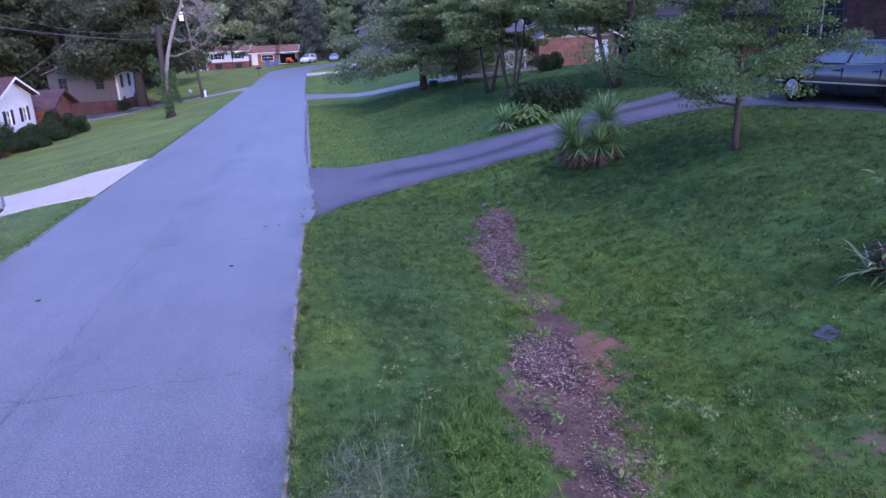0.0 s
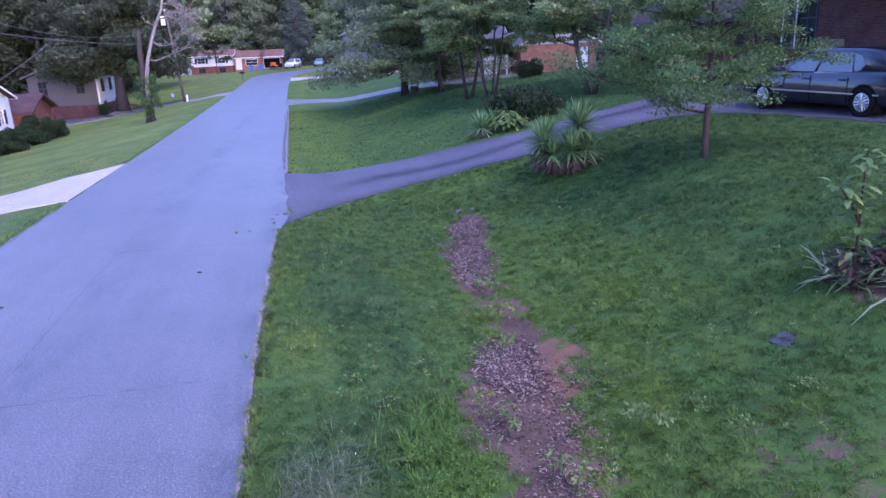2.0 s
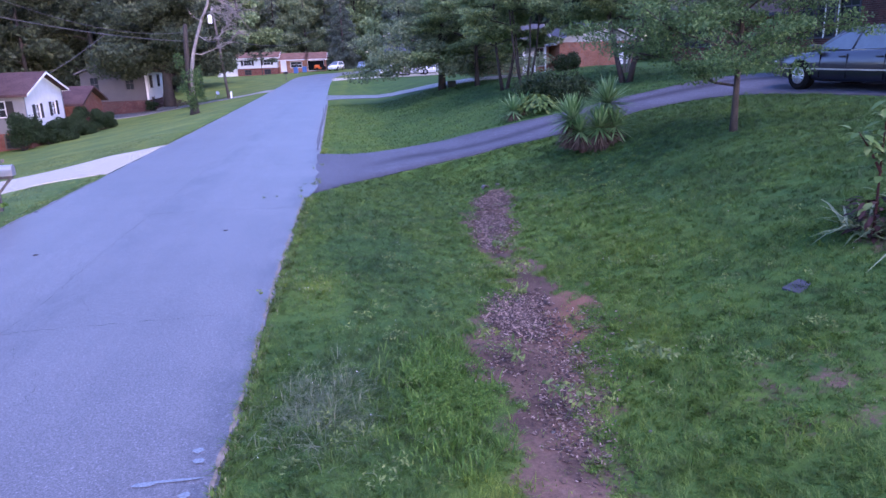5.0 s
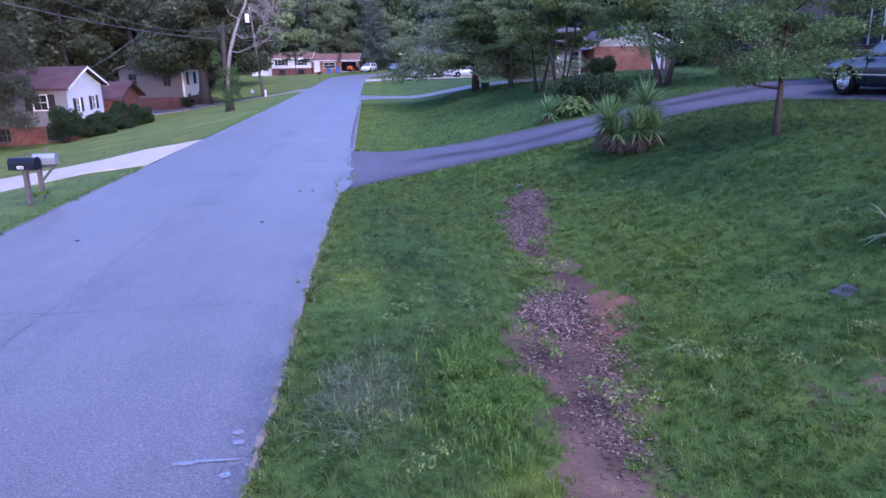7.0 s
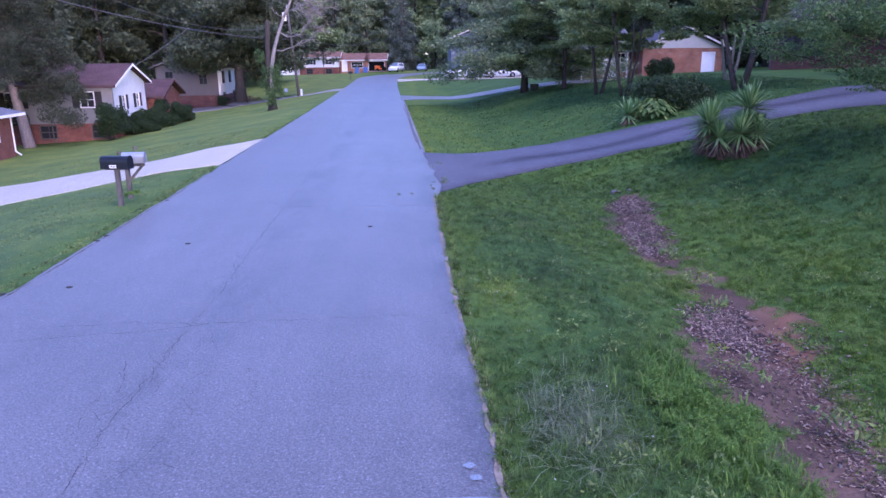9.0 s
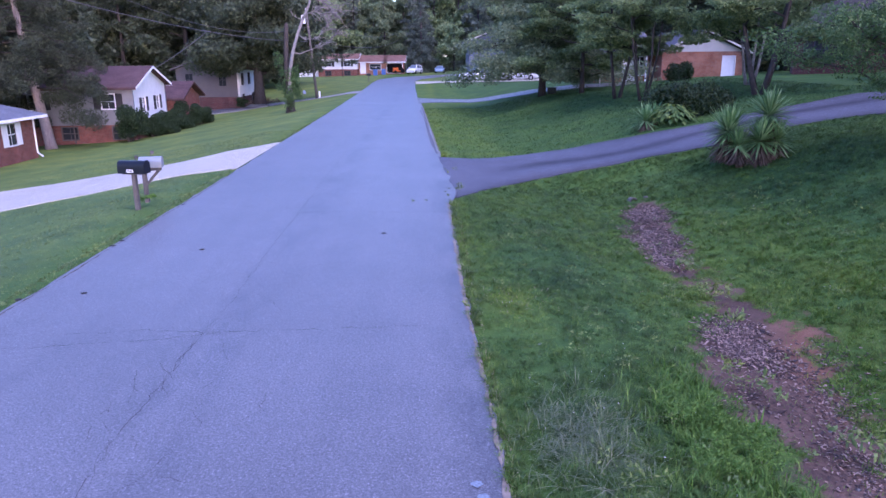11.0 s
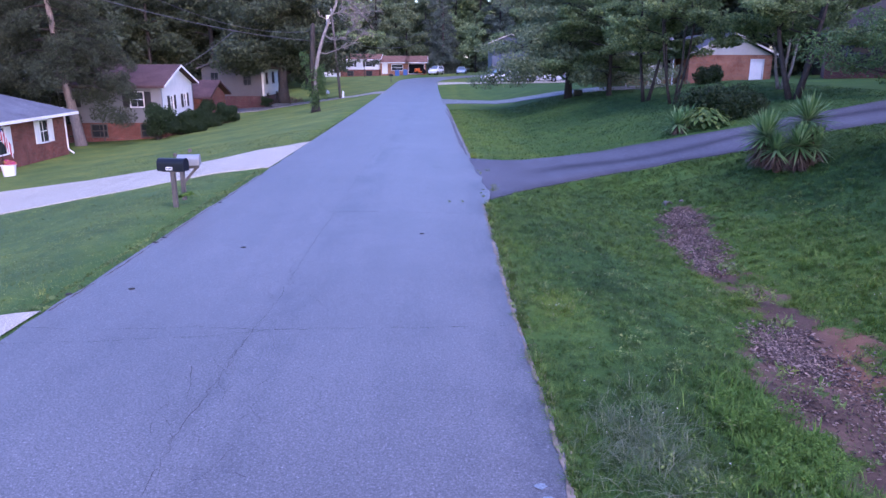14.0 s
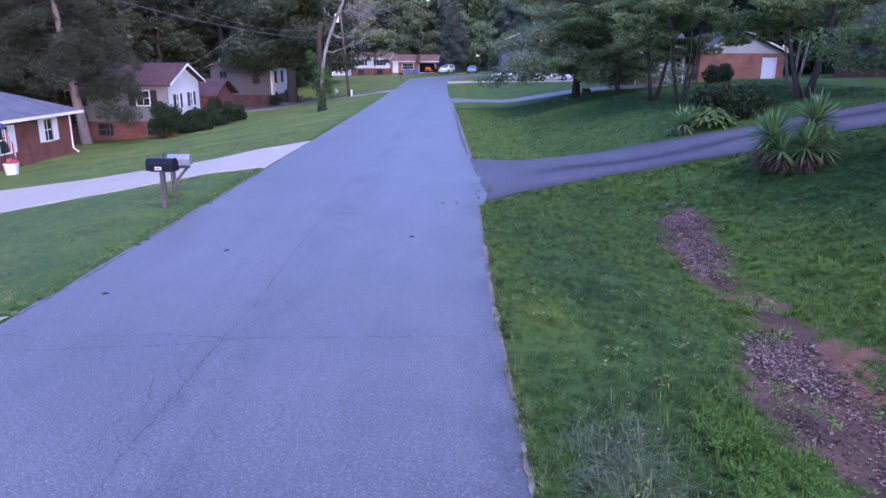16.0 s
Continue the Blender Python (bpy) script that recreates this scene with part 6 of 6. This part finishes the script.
grass("verge_grass", -18, -6.5, 6, 34, 120000, 0.034, 0.014, BLADE_PALE, 3, "short green grass along the road", lean=1.6, coarse=True, keep=lambda x, y, r: r.random(len(x)) < np.clip((22 + x) / 10, 0, 1))
grass("long_grass", 0.2, 2.8, 1.4, 5.2, 14000, 0.10, 0.008, BLADE, 4, "longer unmown grass at the ditch", keep=lambda x, y, r: r.random(len(x)) < np.exp(-((x - 1.6) / 0.8) ** 2 - ((y - 3.5) / 1.2) ** 2), lean=2.4)
grass("dry_grass", 0.1, 2.2, 2.2, 5.0, 15000, 0.14, 0.007, BLADE_GREY, 5, "long grey-green grass tuft lying at the road's edge", keep=lambda x, y, r: r.random(len(x)) < 0.8 * np.exp(-((x - 1.0) / 0.42) ** 2 - ((y - 3.5) / 0.60) ** 2), lean=2.8)
grass("dry_grass", 0.05, 7, 2, 12, 30000, 0.05, 0.010, BLADE_DRY, 6, "scattered dry yellow grass in the lawn", keep=lambda x, y, r: r.random(len(x)) < 0.012 + 0.6 * np.exp(-((x - 0.75) / 0.40) ** 2 - ((y - 7.7) / 0.75) ** 2), lean=1.3)
grass("edge_grass", 0.06, 0.26, 1.2, 23, 11000, 0.05, 0.010, BLADE_DRY, 7, "dry fringe of grass along the road's edge", keep=lambda x, y, r: (r.random(len(x)) < 0.55), lean=1.3)
grass("edge_grass", 0.06, 0.26, 1.2, 24, 12000, 0.075, 0.012, BLADE, 9, "green grass hanging over the road's edge", lean=1.8)
grass("edge_grass", -6.85, -6.53, 7, 60, 16000, 0.045, 0.014, BLADE_PALE, 10, "uneven grass along the road's far edge", keep=lambda x, y, r: (r.random(len(x)) < 0.8), lean=1.6)


def weeds(name, spots, count, size, mat, seed, label, height=0.1):
    C = [(x, y, float(ground_z(x, y)) + height * 0.5) for x, y, _ in spots]
    ob = leaf_mesh(name, C, [q for *_, q in spots], count, size, mat, None, 0.5, seed, 0.42, 0.0, height)
    return tagged(ob, label, "weeds", kind="stuff")


wr = random.Random(3)
weeds("clover_weeds", [(2.4 + wr.uniform(-0.45, 0.45), 3.8 + wr.uniform(-0.8, 0.8), wr.uniform(0.07, 0.16)) for _ in range(50)], 2600, 0.036, BLADE_LUSH, 21, "fresh broad-leaved weeds at the ditch", 0.3)
weeds("broad_weeds", [(wr.uniform(0.3, 8.5), wr.uniform(2.0, 14), wr.uniform(0.08, 0.25)) for _ in range(160)], 3600, 0.05, BLADE_PALE, 22, "small broad-leaved weeds in the lawn", 0.25)
weeds("ditch_weeds", [(3.55, 3.6, 0.16), (3.72, 3.35, 0.2), (3.3, 4.8, 0.15), (4.75, 4.2, 0.2), (4.9, 3.9, 0.15), (3.05, 5.2, 0.16), (3.9, 6.95, 0.16), (3.3, 4.4, 0.12), (4.2, 9.6, 0.25), (4.1, 8.2, 0.3)], 420, 0.10, BLADE_PALE, 23, "weeds growing on bare ditch soil", 0.5)
weeds("post_weeds", [(-7.42, 14.75, 0.10), (-7.32, 14.85, 0.12), (-7.25, 15.0, 0.10)], 110, 0.10, BLADE_LUSH, 24, "weeds at the foot of mailbox posts", 0.45)
weeds("road_edge_weeds", [(wr.uniform(-0.04, 0.12), y, 0.06) for y in (6.5, 6.55, 13.4, 13.55, 14.3, 14.7, 15.1, 17.8, 18.2)] + [(-0.5, 13.58, 0.05), (-0.8, 13.6, 0.05), (0.34, 18.45, 0.09), (0.4, 18.3, 0.07), (0.36, 15.7, 0.1), (0.42, 15.4, 0.12), (0.3, 15.1, 0.1), (0.55, 21.6, 0.12), (0.6, 21.9, 0.1), (-6.62, 7.1, 0.12), (-6.5, 6.85, 0.1)], 420, 0.045, BLADE_PALE, 25, "small weeds in cracks of the road's edge", 0.6)

CLOVER = plain("white_clover_bloom", (0.42, 0.42, 0.38), 0.8)
weeds("clover_blooms", [(wr.uniform(0.5, 9.5), wr.uniform(2.0, 13.0), 0.10) for _ in range(130)], 190, 0.022, CLOVER, 26, "tiny white clover blooms and pale litter in the lawn", 0.45)


def chips(name, spots, count, seed, label, size=0.05):
    r = np.random.default_rng(seed)
    V, F = np.empty((count, 8, 3)), []
    S = np.array(spots)
    pick = r.choice(len(S), count, p=S[:, 4] / S[:, 4].sum())
    q = r.normal(size=(count, 2)) * 0.45
    q = np.clip(q, -1.1, 1.1)
    x, y = S[pick, 0] + q[:, 0] * S[pick, 2], S[pick, 1] + q[:, 1] * S[pick, 3]
    z = ground_z(x, y) + 0.006 + 0.02 * r.random(count)
    for i in range(count):
        e = Euler((r.uniform(-0.5, 0.5), r.uniform(-0.5, 0.5), r.uniform(0, 6.28)))
        L, W, T = size * r.uniform(0.5, 1.5), size * r.uniform(0.18, 0.55), size * 0.12
        M = np.array(e.to_matrix())
        B = np.array([(a * L, b * W, c * T) for a in (-0.5, 0.5) for b in (-0.5, 0.5) for c in (-0.5, 0.5)])
        V[i] = B @ M.T + (x[i], y[i], z[i])
        k = i * 8
        F += [(k, k + 1, k + 3, k + 2), (k + 4, k + 6, k + 7, k + 5), (k, k + 4, k + 5, k + 1), (k + 2, k + 3, k + 7, k + 6), (k + 1, k + 5, k + 7, k + 3), (k, k + 2, k + 6, k + 4)]
    return tagged(mesh_from(name, V.reshape(-1, 3).tolist(), F, CHIP), label, "wood chips", kind="stuff")


chips("wood_chips", [(3.75, 6.3, 0.5, 0.85, 3), (3.9, 7.0, 0.42, 0.5, 1.5)], 3600, 1, "bed of pale and brown wood chips in the ditch")
chips("wood_chips", [(4.36, 12.0, 0.47, 1.2, 3), (4.76, 14.0, 0.46, 1.0, 2.5), (4.15, 10.6, 0.36, 0.7, 1)], 6200, 2, "long bed of brown wood chips in the ditch")
chips("wood_chips", [(3.6, 3.2, 0.45, 1.3, 2), (4.1, 4.6, 0.4, 0.8, 1), (4.5, 5.8, 0.5, 0.8, 0.6), (3.2, 4.8, 0.5, 0.9, 0.8), (4.0, 5.0, 0.8, 1.6, 1.5)], 2400, 3, "scattered wood chips on bare clay", 0.035)

# ---------------------------------------------------------------- road wear and small things


def crack(name, pts, width, label, seed=0, jag=0.04, lift=0.0235, mat=None, low=0.02):
    r = random.Random(seed)
    P = [Vector((x, y)) for x, y in pts]
    path = []
    for a, b in zip(P, P[1:]):
        n = max(2, int((b - a).length / 0.12))
        for k in range(n):
            path.append(a.lerp(b, k / n) + Vector((r.uniform(-1, 1), r.uniform(-1, 1))) * jag)
    path.append(P[-1])
    V, F = [], []
    for i, p in enumerate(path):
        d = (path[min(i + 1, len(path) - 1)] - path[max(i - 1, 0)]).normalized()
        w = width * (r.uniform(0.10, 0.75) if mat is None else r.uniform(low, 1.2)) / 2
        nrm = Vector((-d.y, d.x)) * w
        V += [(p.x + nrm.x, p.y + nrm.y, lift), (p.x - nrm.x, p.y - nrm.y, lift)]
    for i in range(len(path) - 1):
        if mat or noise.noise((path[i].x * 1.7 + seed, path[i].y * 1.7, 5.0)) < 0.32:
            F.append((2 * i, 2 * i + 1, 2 * i + 3, 2 * i + 2))
    return tagged(mesh_from(name, V, F, mat or CRACK), label, name.split("_")[-1], kind="structure")


lip = [(-0.10, 23.6), (-0.06, 23.1), (-0.02, 22.4), (0.0, 21.6), (0.09, 20.7), (0.05, 20.2), (0.10, 19.4), (0.15, 18.93), (0.25, 18.6), (0.20, 18.2), (0.16, 17.7), (0.24, 17.2), (0.26, 16.7), (0.32, 16.25), (0.28, 15.7), (0.22, 15.2), (0.10, 14.5)]
lm = bmesh.new()
lv = [[lm.verts.new((x + 0.01, y, 0.004)), lm.verts.new((x, y, 0.019 + 0.015 * min(1, (23.6 - y) / 1.2, (y - 14.5) / 0.9))), lm.verts.new((-0.9, y, 0.0195))] for x, y in lip]
for a, b in zip(lv, lv[1:]):
    for k in range(2):
        lm.faces.new((a[k], a[k + 1], b[k + 1], b[k]))
tagged(part("road_lip", lm, ROAD, None), "ragged broken edge of the road at a driveway", "road", kind="structure")
crack("crack", [(x + 0.012, y) for x, y in lip[2:-2]], 0.014, "dark joint between road and driveway", 14, 0.015, 0.0365)
SAND = Mat("roadside_sand", 0.9, 0, 0.1)
SAND = SAND.color(SAND.ramp(SAND.noise(9, 4), (0.35, (0.15, 0.125, 0.105)), (0.65, (0.27, 0.225, 0.18)))).m
GRIT = plain("roadside_grit", (0.098, 0.092, 0.100), 0.9, var=0.4, scale=5)
LITTER = plain("soil_and_litter", (0.085, 0.062, 0.050), 0.95, var=0.45, scale=12)
crack("edge_sand", [(0.15, 1.0), (0.14, 4.5), (0.06, 7.5), (0.05, 11), (0.04, 14.6)], 0.062, "thin line of pale sand along the road's edge", 11, 0.010, 0.0245, SAND)
for k, (w, dx) in enumerate(((0.09, 0.10), (0.06, 0.02))):
    crack("edge_grit", [(-0.20 + dx, 23.8 + 2 * k), (-0.28 + dx, 27), (-0.40 + dx * 0.6, 32), (-0.60 + dx, 40), (-0.85 + dx, 48.7 - 3 * k)], w, "thin drift of dark grit along the road's edge", 15 + k, 0.02, 0.0232 + 0.0005 * k, GRIT, 0.6)
crack("edge_sand", [(0.03, 23.2), (-0.2, 32), (-0.66, 48.7), (-1.15, 61)], 0.07, "thin line of pale sand along the road's edge", 12, 0.012, 0.0245, SAND)
crack("edge_litter", [(-6.50, 7.0), (-6.46, 9), (-6.49, 12), (-6.47, 15), (-6.50, 19.5)], 0.034, "thin line of brown soil along the road's edge", 13, 0.014, 0.0245, LITTER)
cr = random.Random(21)
for k in range(8):
    x, y = -3.4 + cr.uniform(-0.25, 0.9), cr.uniform(3.0, 11.5)
    a, ln = cr.uniform(-0.6, 0.6) + math.pi / 2 * cr.choice((1, 1, 0)), cr.uniform(0.4, 1.3)
    crack("hairline_crack", [(x, y), (x + ln * 0.5 * math.cos(a), y + ln * 0.5 * math.sin(a) + 0.05), (x + ln * math.cos(a), y + ln * math.sin(a))], 0.0075, "fine branching crack in the asphalt", 30 + k, 0.03)
crack("crack", [(-3.37, 2.0), (-3.45, 3.8), (-3.44, 5.5), (-3.38, 7.6), (-3.43, 10.6), (-3.46, 15.6), (-3.5, 19.3), (-3.45, 30)], 0.010, "long seam crack down the middle of the road", 1, 0.028)
crack("crack", [(0.0, 6.5), (-1.26, 6.4), (-3.03, 6.32), (-3.9, 6.1), (-5.8, 5.85), (-6.6, 5.8)], 0.017, "transverse crack across the asphalt road", 2, 0.03)
crack("crack", [(-3.2, 6.3), (-4.2, 6.42), (-5.2, 6.3), (-6.6, 6.35)], 0.014, "transverse crack across the asphalt road", 3, 0.03)
crack("crack", [(0.0, 13.6), (-1.1, 13.62), (-2.2, 13.75), (-3.6, 13.73)], 0.03, "transverse crack across the asphalt road", 4, 0.03)
crack("crack", [(0.0, 20.6), (-0.7, 20.55), (-1.5, 20.7)], 0.03, "short crack at the road's edge", 5, 0.03)
for k in range(30):  # fine crazing round the seam, mostly to its right
    y0, x0 = 2.4 + 13 * wr.random() ** 1.3, -3.35 + wr.gauss(0.12, 0.28)
    crack("crack", [(x0, y0), (x0 + wr.uniform(-0.2, 0.2), y0 + wr.uniform(0.1, 0.4)), (x0 + wr.uniform(-0.25, 0.3), y0 + wr.uniform(0.5, 1.0))], 0.0065, "fine crazing in the asphalt", 20 + k, 0.05)

MARK = plain("faded_blue_marking_paint", (0.165, 0.205, 0.245), 0.8, var=0.35, scale=40)


def blot(name, x, y, a, b, mat, label, lift, cat, seed=0):
    r = random.Random(seed)
    pts = [(x + a * math.cos(t) * r.uniform(0.75, 1.1), y + b * math.sin(t) * r.uniform(0.75, 1.1)) for t in [2 * math.pi * k / 16 for k in range(16)]]
    V = [(px, py, lift) for px, py in pts]
    return tagged(mesh_from(name, V, [tuple(range(16))], mat), label, cat, kind="structure")


blot("paint_mark", -0.22, 2.315, 0.30, 0.022, MARK, "pale blue utility paint line on the asphalt", 0.0245, "paint mark", 1)
blot("paint_mark", -0.45, 2.29, 0.11, 0.040, MARK, "pale blue smudge at the end of a paint line", 0.0265, "paint mark", 7)
for k, (x, y) in enumerate(((-0.09, 2.78), (-0.05, 2.60), (-0.06, 2.08))):
    blot("paint_mark", x, y, 0.055, 0.05, MARK, "pale blue utility paint dot on the asphalt", 0.0245, "paint mark", 2 + k)


def clod(name, x, y, size, mat, label, cat, seed, lift=0.02):
    bm = bmesh.new()
    bmesh.ops.create_icosphere(bm, subdivisions=2, radius=1.0)
    for v in bm.verts:
        n = noise.noise(v.co * 1.7 + Vector((seed, 0, 0)))
        v.co *= 1 + 0.35 * n
        v.co = Vector((v.co.x * size[0], v.co.y * size[1], max(-0.25, v.co.z) * size[2]))
    ob = part(name, bm, mat)
    ob.location = (x, y, float(ground_z(x, y)) + lift)
    return tagged(ob, label, cat)


for k, (x, y) in enumerate(((-4.70, 10.50), (-5.75, 8.0), (-1.36, 11.6), (-6.45, 14.77), (-6.49, 11.24), (-6.51, 10.86), (-6.6, 7.75))):
    clod("leaf_clod", x, y, (0.055, 0.04, 0.018), CRACK, "dark dried leaf lying on the asphalt", "leaf litter", k)
cv = thing("culvert_pipe", pose(4.88, 15.46, float(ground_z(4.88, 15.46)) - 0.01, -6, 0, 6), "half-buried pale concrete pipe end at the head of the ditch", "pipe")
cm = bmesh.new()
ring = [(0.105, 0.0), (0.08, 0.0), (0.08, 0.22), (0.105, 0.22)]
loft(cm, [[(p * math.cos(a), q, p * math.sin(a)) for p, q in ring] for a in [2 * math.pi * k / 24 for k in range(25)]])
bmesh.ops.remove_doubles(cm, verts=cm.verts, dist=0.001)
part("collar", cm, STONE, cv)
# near-black plug in place of the pipe's unlit depth
part("dark_bore", disc(bmesh.new(), (0, 0.12, 0), (0, 1, 0), 0.079, 0.02, 24), DARKIN, cv)
clod("stone", 5.2, 15.5, (0.07, 0.06, 0.05), STONE, "small pale stone at the end of the chip bed", "stone", 31, 0.0)
bm = boxes((-0.16, 0.16, -0.13, 0.13, -0.03, 0.02), bevel=0.014)
ob = part("stepping_stone", bm, plain("bluish_slate", (0.046, 0.050, 0.066), 0.7, scale=9))
ob.matrix_world = pose(7.1, 4.83, float(ground_z(7.1, 4.83)) - 0.004, 3, -12, 20)
tagged(ob, "flat bluish grey paving stone lying in grass", "paving stone")
pr2 = random.Random(9)
for k in range(9):  # washed stones and bits in the clay
    clod("pebble", 3.4 + pr2.uniform(-0.4, 1.1), 2.6 + pr2.random() * 4, (0.025, 0.02, 0.015), STONE, "small pale pebble on bare clay", "pebble", 40 + k, 0.004)

# flag and flower pot before the brick house
fx, fy = -21.7, 31.2
fz = float(ground_z(fx, fy))
pot = thing("flower_pot", pose(fx, fy, fz), "white flower pot with red and yellow flowers", "flower pot")
part("pot", tube([(0, 0, -0.02), (0, 0, 0.05), (0, 0, 0.48), (0, 0, 0.52)], [0.26, 0.27, 0.33, 0.35], 18), TRIM, pot)
leaf_mesh("flowers", [(0, 0, 0.62), (0.18, 0.1, 0.6), (-0.15, 0.1, 0.62)], [0.22, 0.16, 0.16], 200, 0.09, leaf_material("petals", (0.5, 0.03, 0.05), (0.6, 0.08, 0.3), (0.7, 0.5, 0.05)), pot, 0.3, 5, 0.8)
flag = thing("garden_flag", pose(fx - 0.15, fy - 0.1, fz), "small striped red and white flag on a thin pole", "flag")
part("pole", tube([(0, 0, -0.05), (0, 0, 2.5)], 0.018, 6), BLACKBOX, flag)
FLAG_RED, FLAG_WHITE, FLAG_BLUE = plain("flag_red", (0.5, 0.03, 0.05), 0.8), plain("flag_white", (0.75, 0.74, 0.74), 0.8), plain("flag_blue", (0.03, 0.05, 0.18), 0.8)
for k in range(9):  # hanging stripes
    bm = bmesh.new()
    pts = [(0.02 + 0.055 * k, -0.02 * math.sin(k * 1.3), 2.42 - 0.11 * k), (0.02 + 0.055 * (k + 1), -0.02 * math.sin((k + 1) * 1.3), 2.42 - 0.11 * (k + 1))]
    q = [bm.verts.new((x, y + dy, z - dz)) for (x, y, z), dz in ((pts[0], 0), (pts[1], 0), (pts[1], 0.62), (pts[0], 0.62)) for dy in (0,)]
    bm.faces.new(q)
    bmesh.ops.solidify(bm, geom=bm.faces[:], thickness=0.006)
    part("stripe", bm, FLAG_RED if k % 2 else FLAG_WHITE, flag)
bm = boxes((0.0, 0.14, -0.03, -0.022, 2.1, 2.42))
part("canton", bm, FLAG_BLUE, flag)

# far clutter: bins, white wall, tractor, dish, gravel heap, far mailbox
BIN_BLUE = plain("blue_plastic", (0.05, 0.13, 0.36), 0.5)
for x, y in ((-10.0, 138.0), (-8.6, 141.5)):
    b = thing("wheeled_bin", pose(x, y, float(ground_z(x, y))), "blue wheeled refuse bin beside the road", "bin", "far bins")
    part("body", boxes((-0.4, 0.4, -0.4, 0.4, 0.05, 1.05), bevel=0.06), BIN_BLUE, b)
    part("lid", boxes((-0.43, 0.43, -0.45, 0.43, 1.055, 1.15), bevel=0.03), BIN_BLUE, b)
    for s in (-1, 1):
        part("wheel", disc(bmesh.new(), (s * 0.36, 0.36, 0.12), (1, 0, 0), 0.12, 0.06, 14), RUBBER, b)
tr = thing("garden_tractor", pose(-5.8, 144.6, 0.3, 0, 0, 200), "orange garden tractor before a carport", "tractor")
ORANGE = plain("orange_enamel", (0.65, 0.13, 0.02), 0.4)
part("hood", boxes((0.1, 1.1, -0.35, 0.35, 0.5, 1.05), bevel=0.08), ORANGE, tr)
part("seat", boxes((-0.8, -0.25, -0.3, 0.3, 0.7, 0.95), bevel=0.05), RUBBER, tr)
part("frame", boxes((-1.0, 1.1, -0.45, 0.45, 0.3, 0.5), bevel=0.03), ORANGE, tr)
for x, rad in ((-0.65, 0.42), (0.8, 0.28)):
    for s in (-1, 1):
        part("wheel", disc(bmesh.new(), (x, s * 0.55, rad), (0, 1, 0), rad, 0.24, 18), RUBBER, tr)
wl = tagged(part("garden_wall", boxes((-26, -20.8, 146, 146.3, -0.8, 1.1)), TRIM), "low white garden wall beside a house", "wall", kind="structure")
dish = thing("satellite_dish", pose(-15.2, 84.5, float(ground_z(-15.2, 84.5)), 0, 25, 0), "small white dish on a short post in the lawn", "dish")
part("post", tube([(0, 0, -0.05), (0, 0, 0.5)], 0.025, 6), SILVER, dish)
part("bowl", tube([(0, -0.02, 0.6), (0.03, -0.06, 0.62), (0.06, -0.1, 0.66)], [0.08, 0.20, 0.25], 16), SILVER, dish)
bp = thing("brush_pile", pose(-19.0, 80.6, float(ground_z(-19.0, 80.6)), 0, 0, 40), "low pile of brown cut brush before a grey house", "brush pile")
br = random.Random(15)
bm = bmesh.new()
for k in range(90):
    a, q = br.uniform(0, 6.28), br.random() ** 0.5
    c = Vector((2.6 * q * math.cos(a), 1.0 * q * math.sin(a), 0.65 * (1 - q) * br.random() + 0.05))
    d = Vector((br.uniform(-1, 1), br.uniform(-0.6, 0.6), br.uniform(-0.15, 0.35))) * br.uniform(0.5, 1.0)
    tube([c - d * 0.5, c + Vector((0, 0, 0.04)), c + d * 0.5], [0.03, 0.025, 0.01], 4, bm)
part("branchwork", bm, BARK_RED, bp)
leaf_mesh("dead_leaves", [(-1.6, 0, 0.2), (-0.6, 0, 0.35), (0.5, 0.1, 0.35), (1.6, 0, 0.2)], [0.7, 0.7, 0.7, 0.6], 900, 0.16, YUCCA_DEAD, bp, 0.4, 6, 0.5)
clod("gravel_heap", -18.4, 75.8, (1.5, 0.9, 0.35), STONE, "low heap of pale gravel on a driveway", "gravel heap", 77, 0.0)
mailbox("roadside_mailbox", -8.7, 104.0, 270, "dark mailbox on a post beside the road", BLACKBOX, 0)
ub = thing("utility_box", pose(7.75, 44.6, float(ground_z(7.75, 44.6))), "dark green utility box beside a tree", "utility box")
part("body", boxes((-0.26, 0.26, -0.2, 0.2, -0.05, 0.36), bevel=0.03), plain("dark_green_enamel", (0.015, 0.025, 0.018), 0.6), ub)
part("lid", boxes((-0.28, 0.28, -0.22, 0.22, 0.365, 0.42), bevel=0.02), plain("dark_green_lid", (0.018, 0.028, 0.02), 0.6), ub)
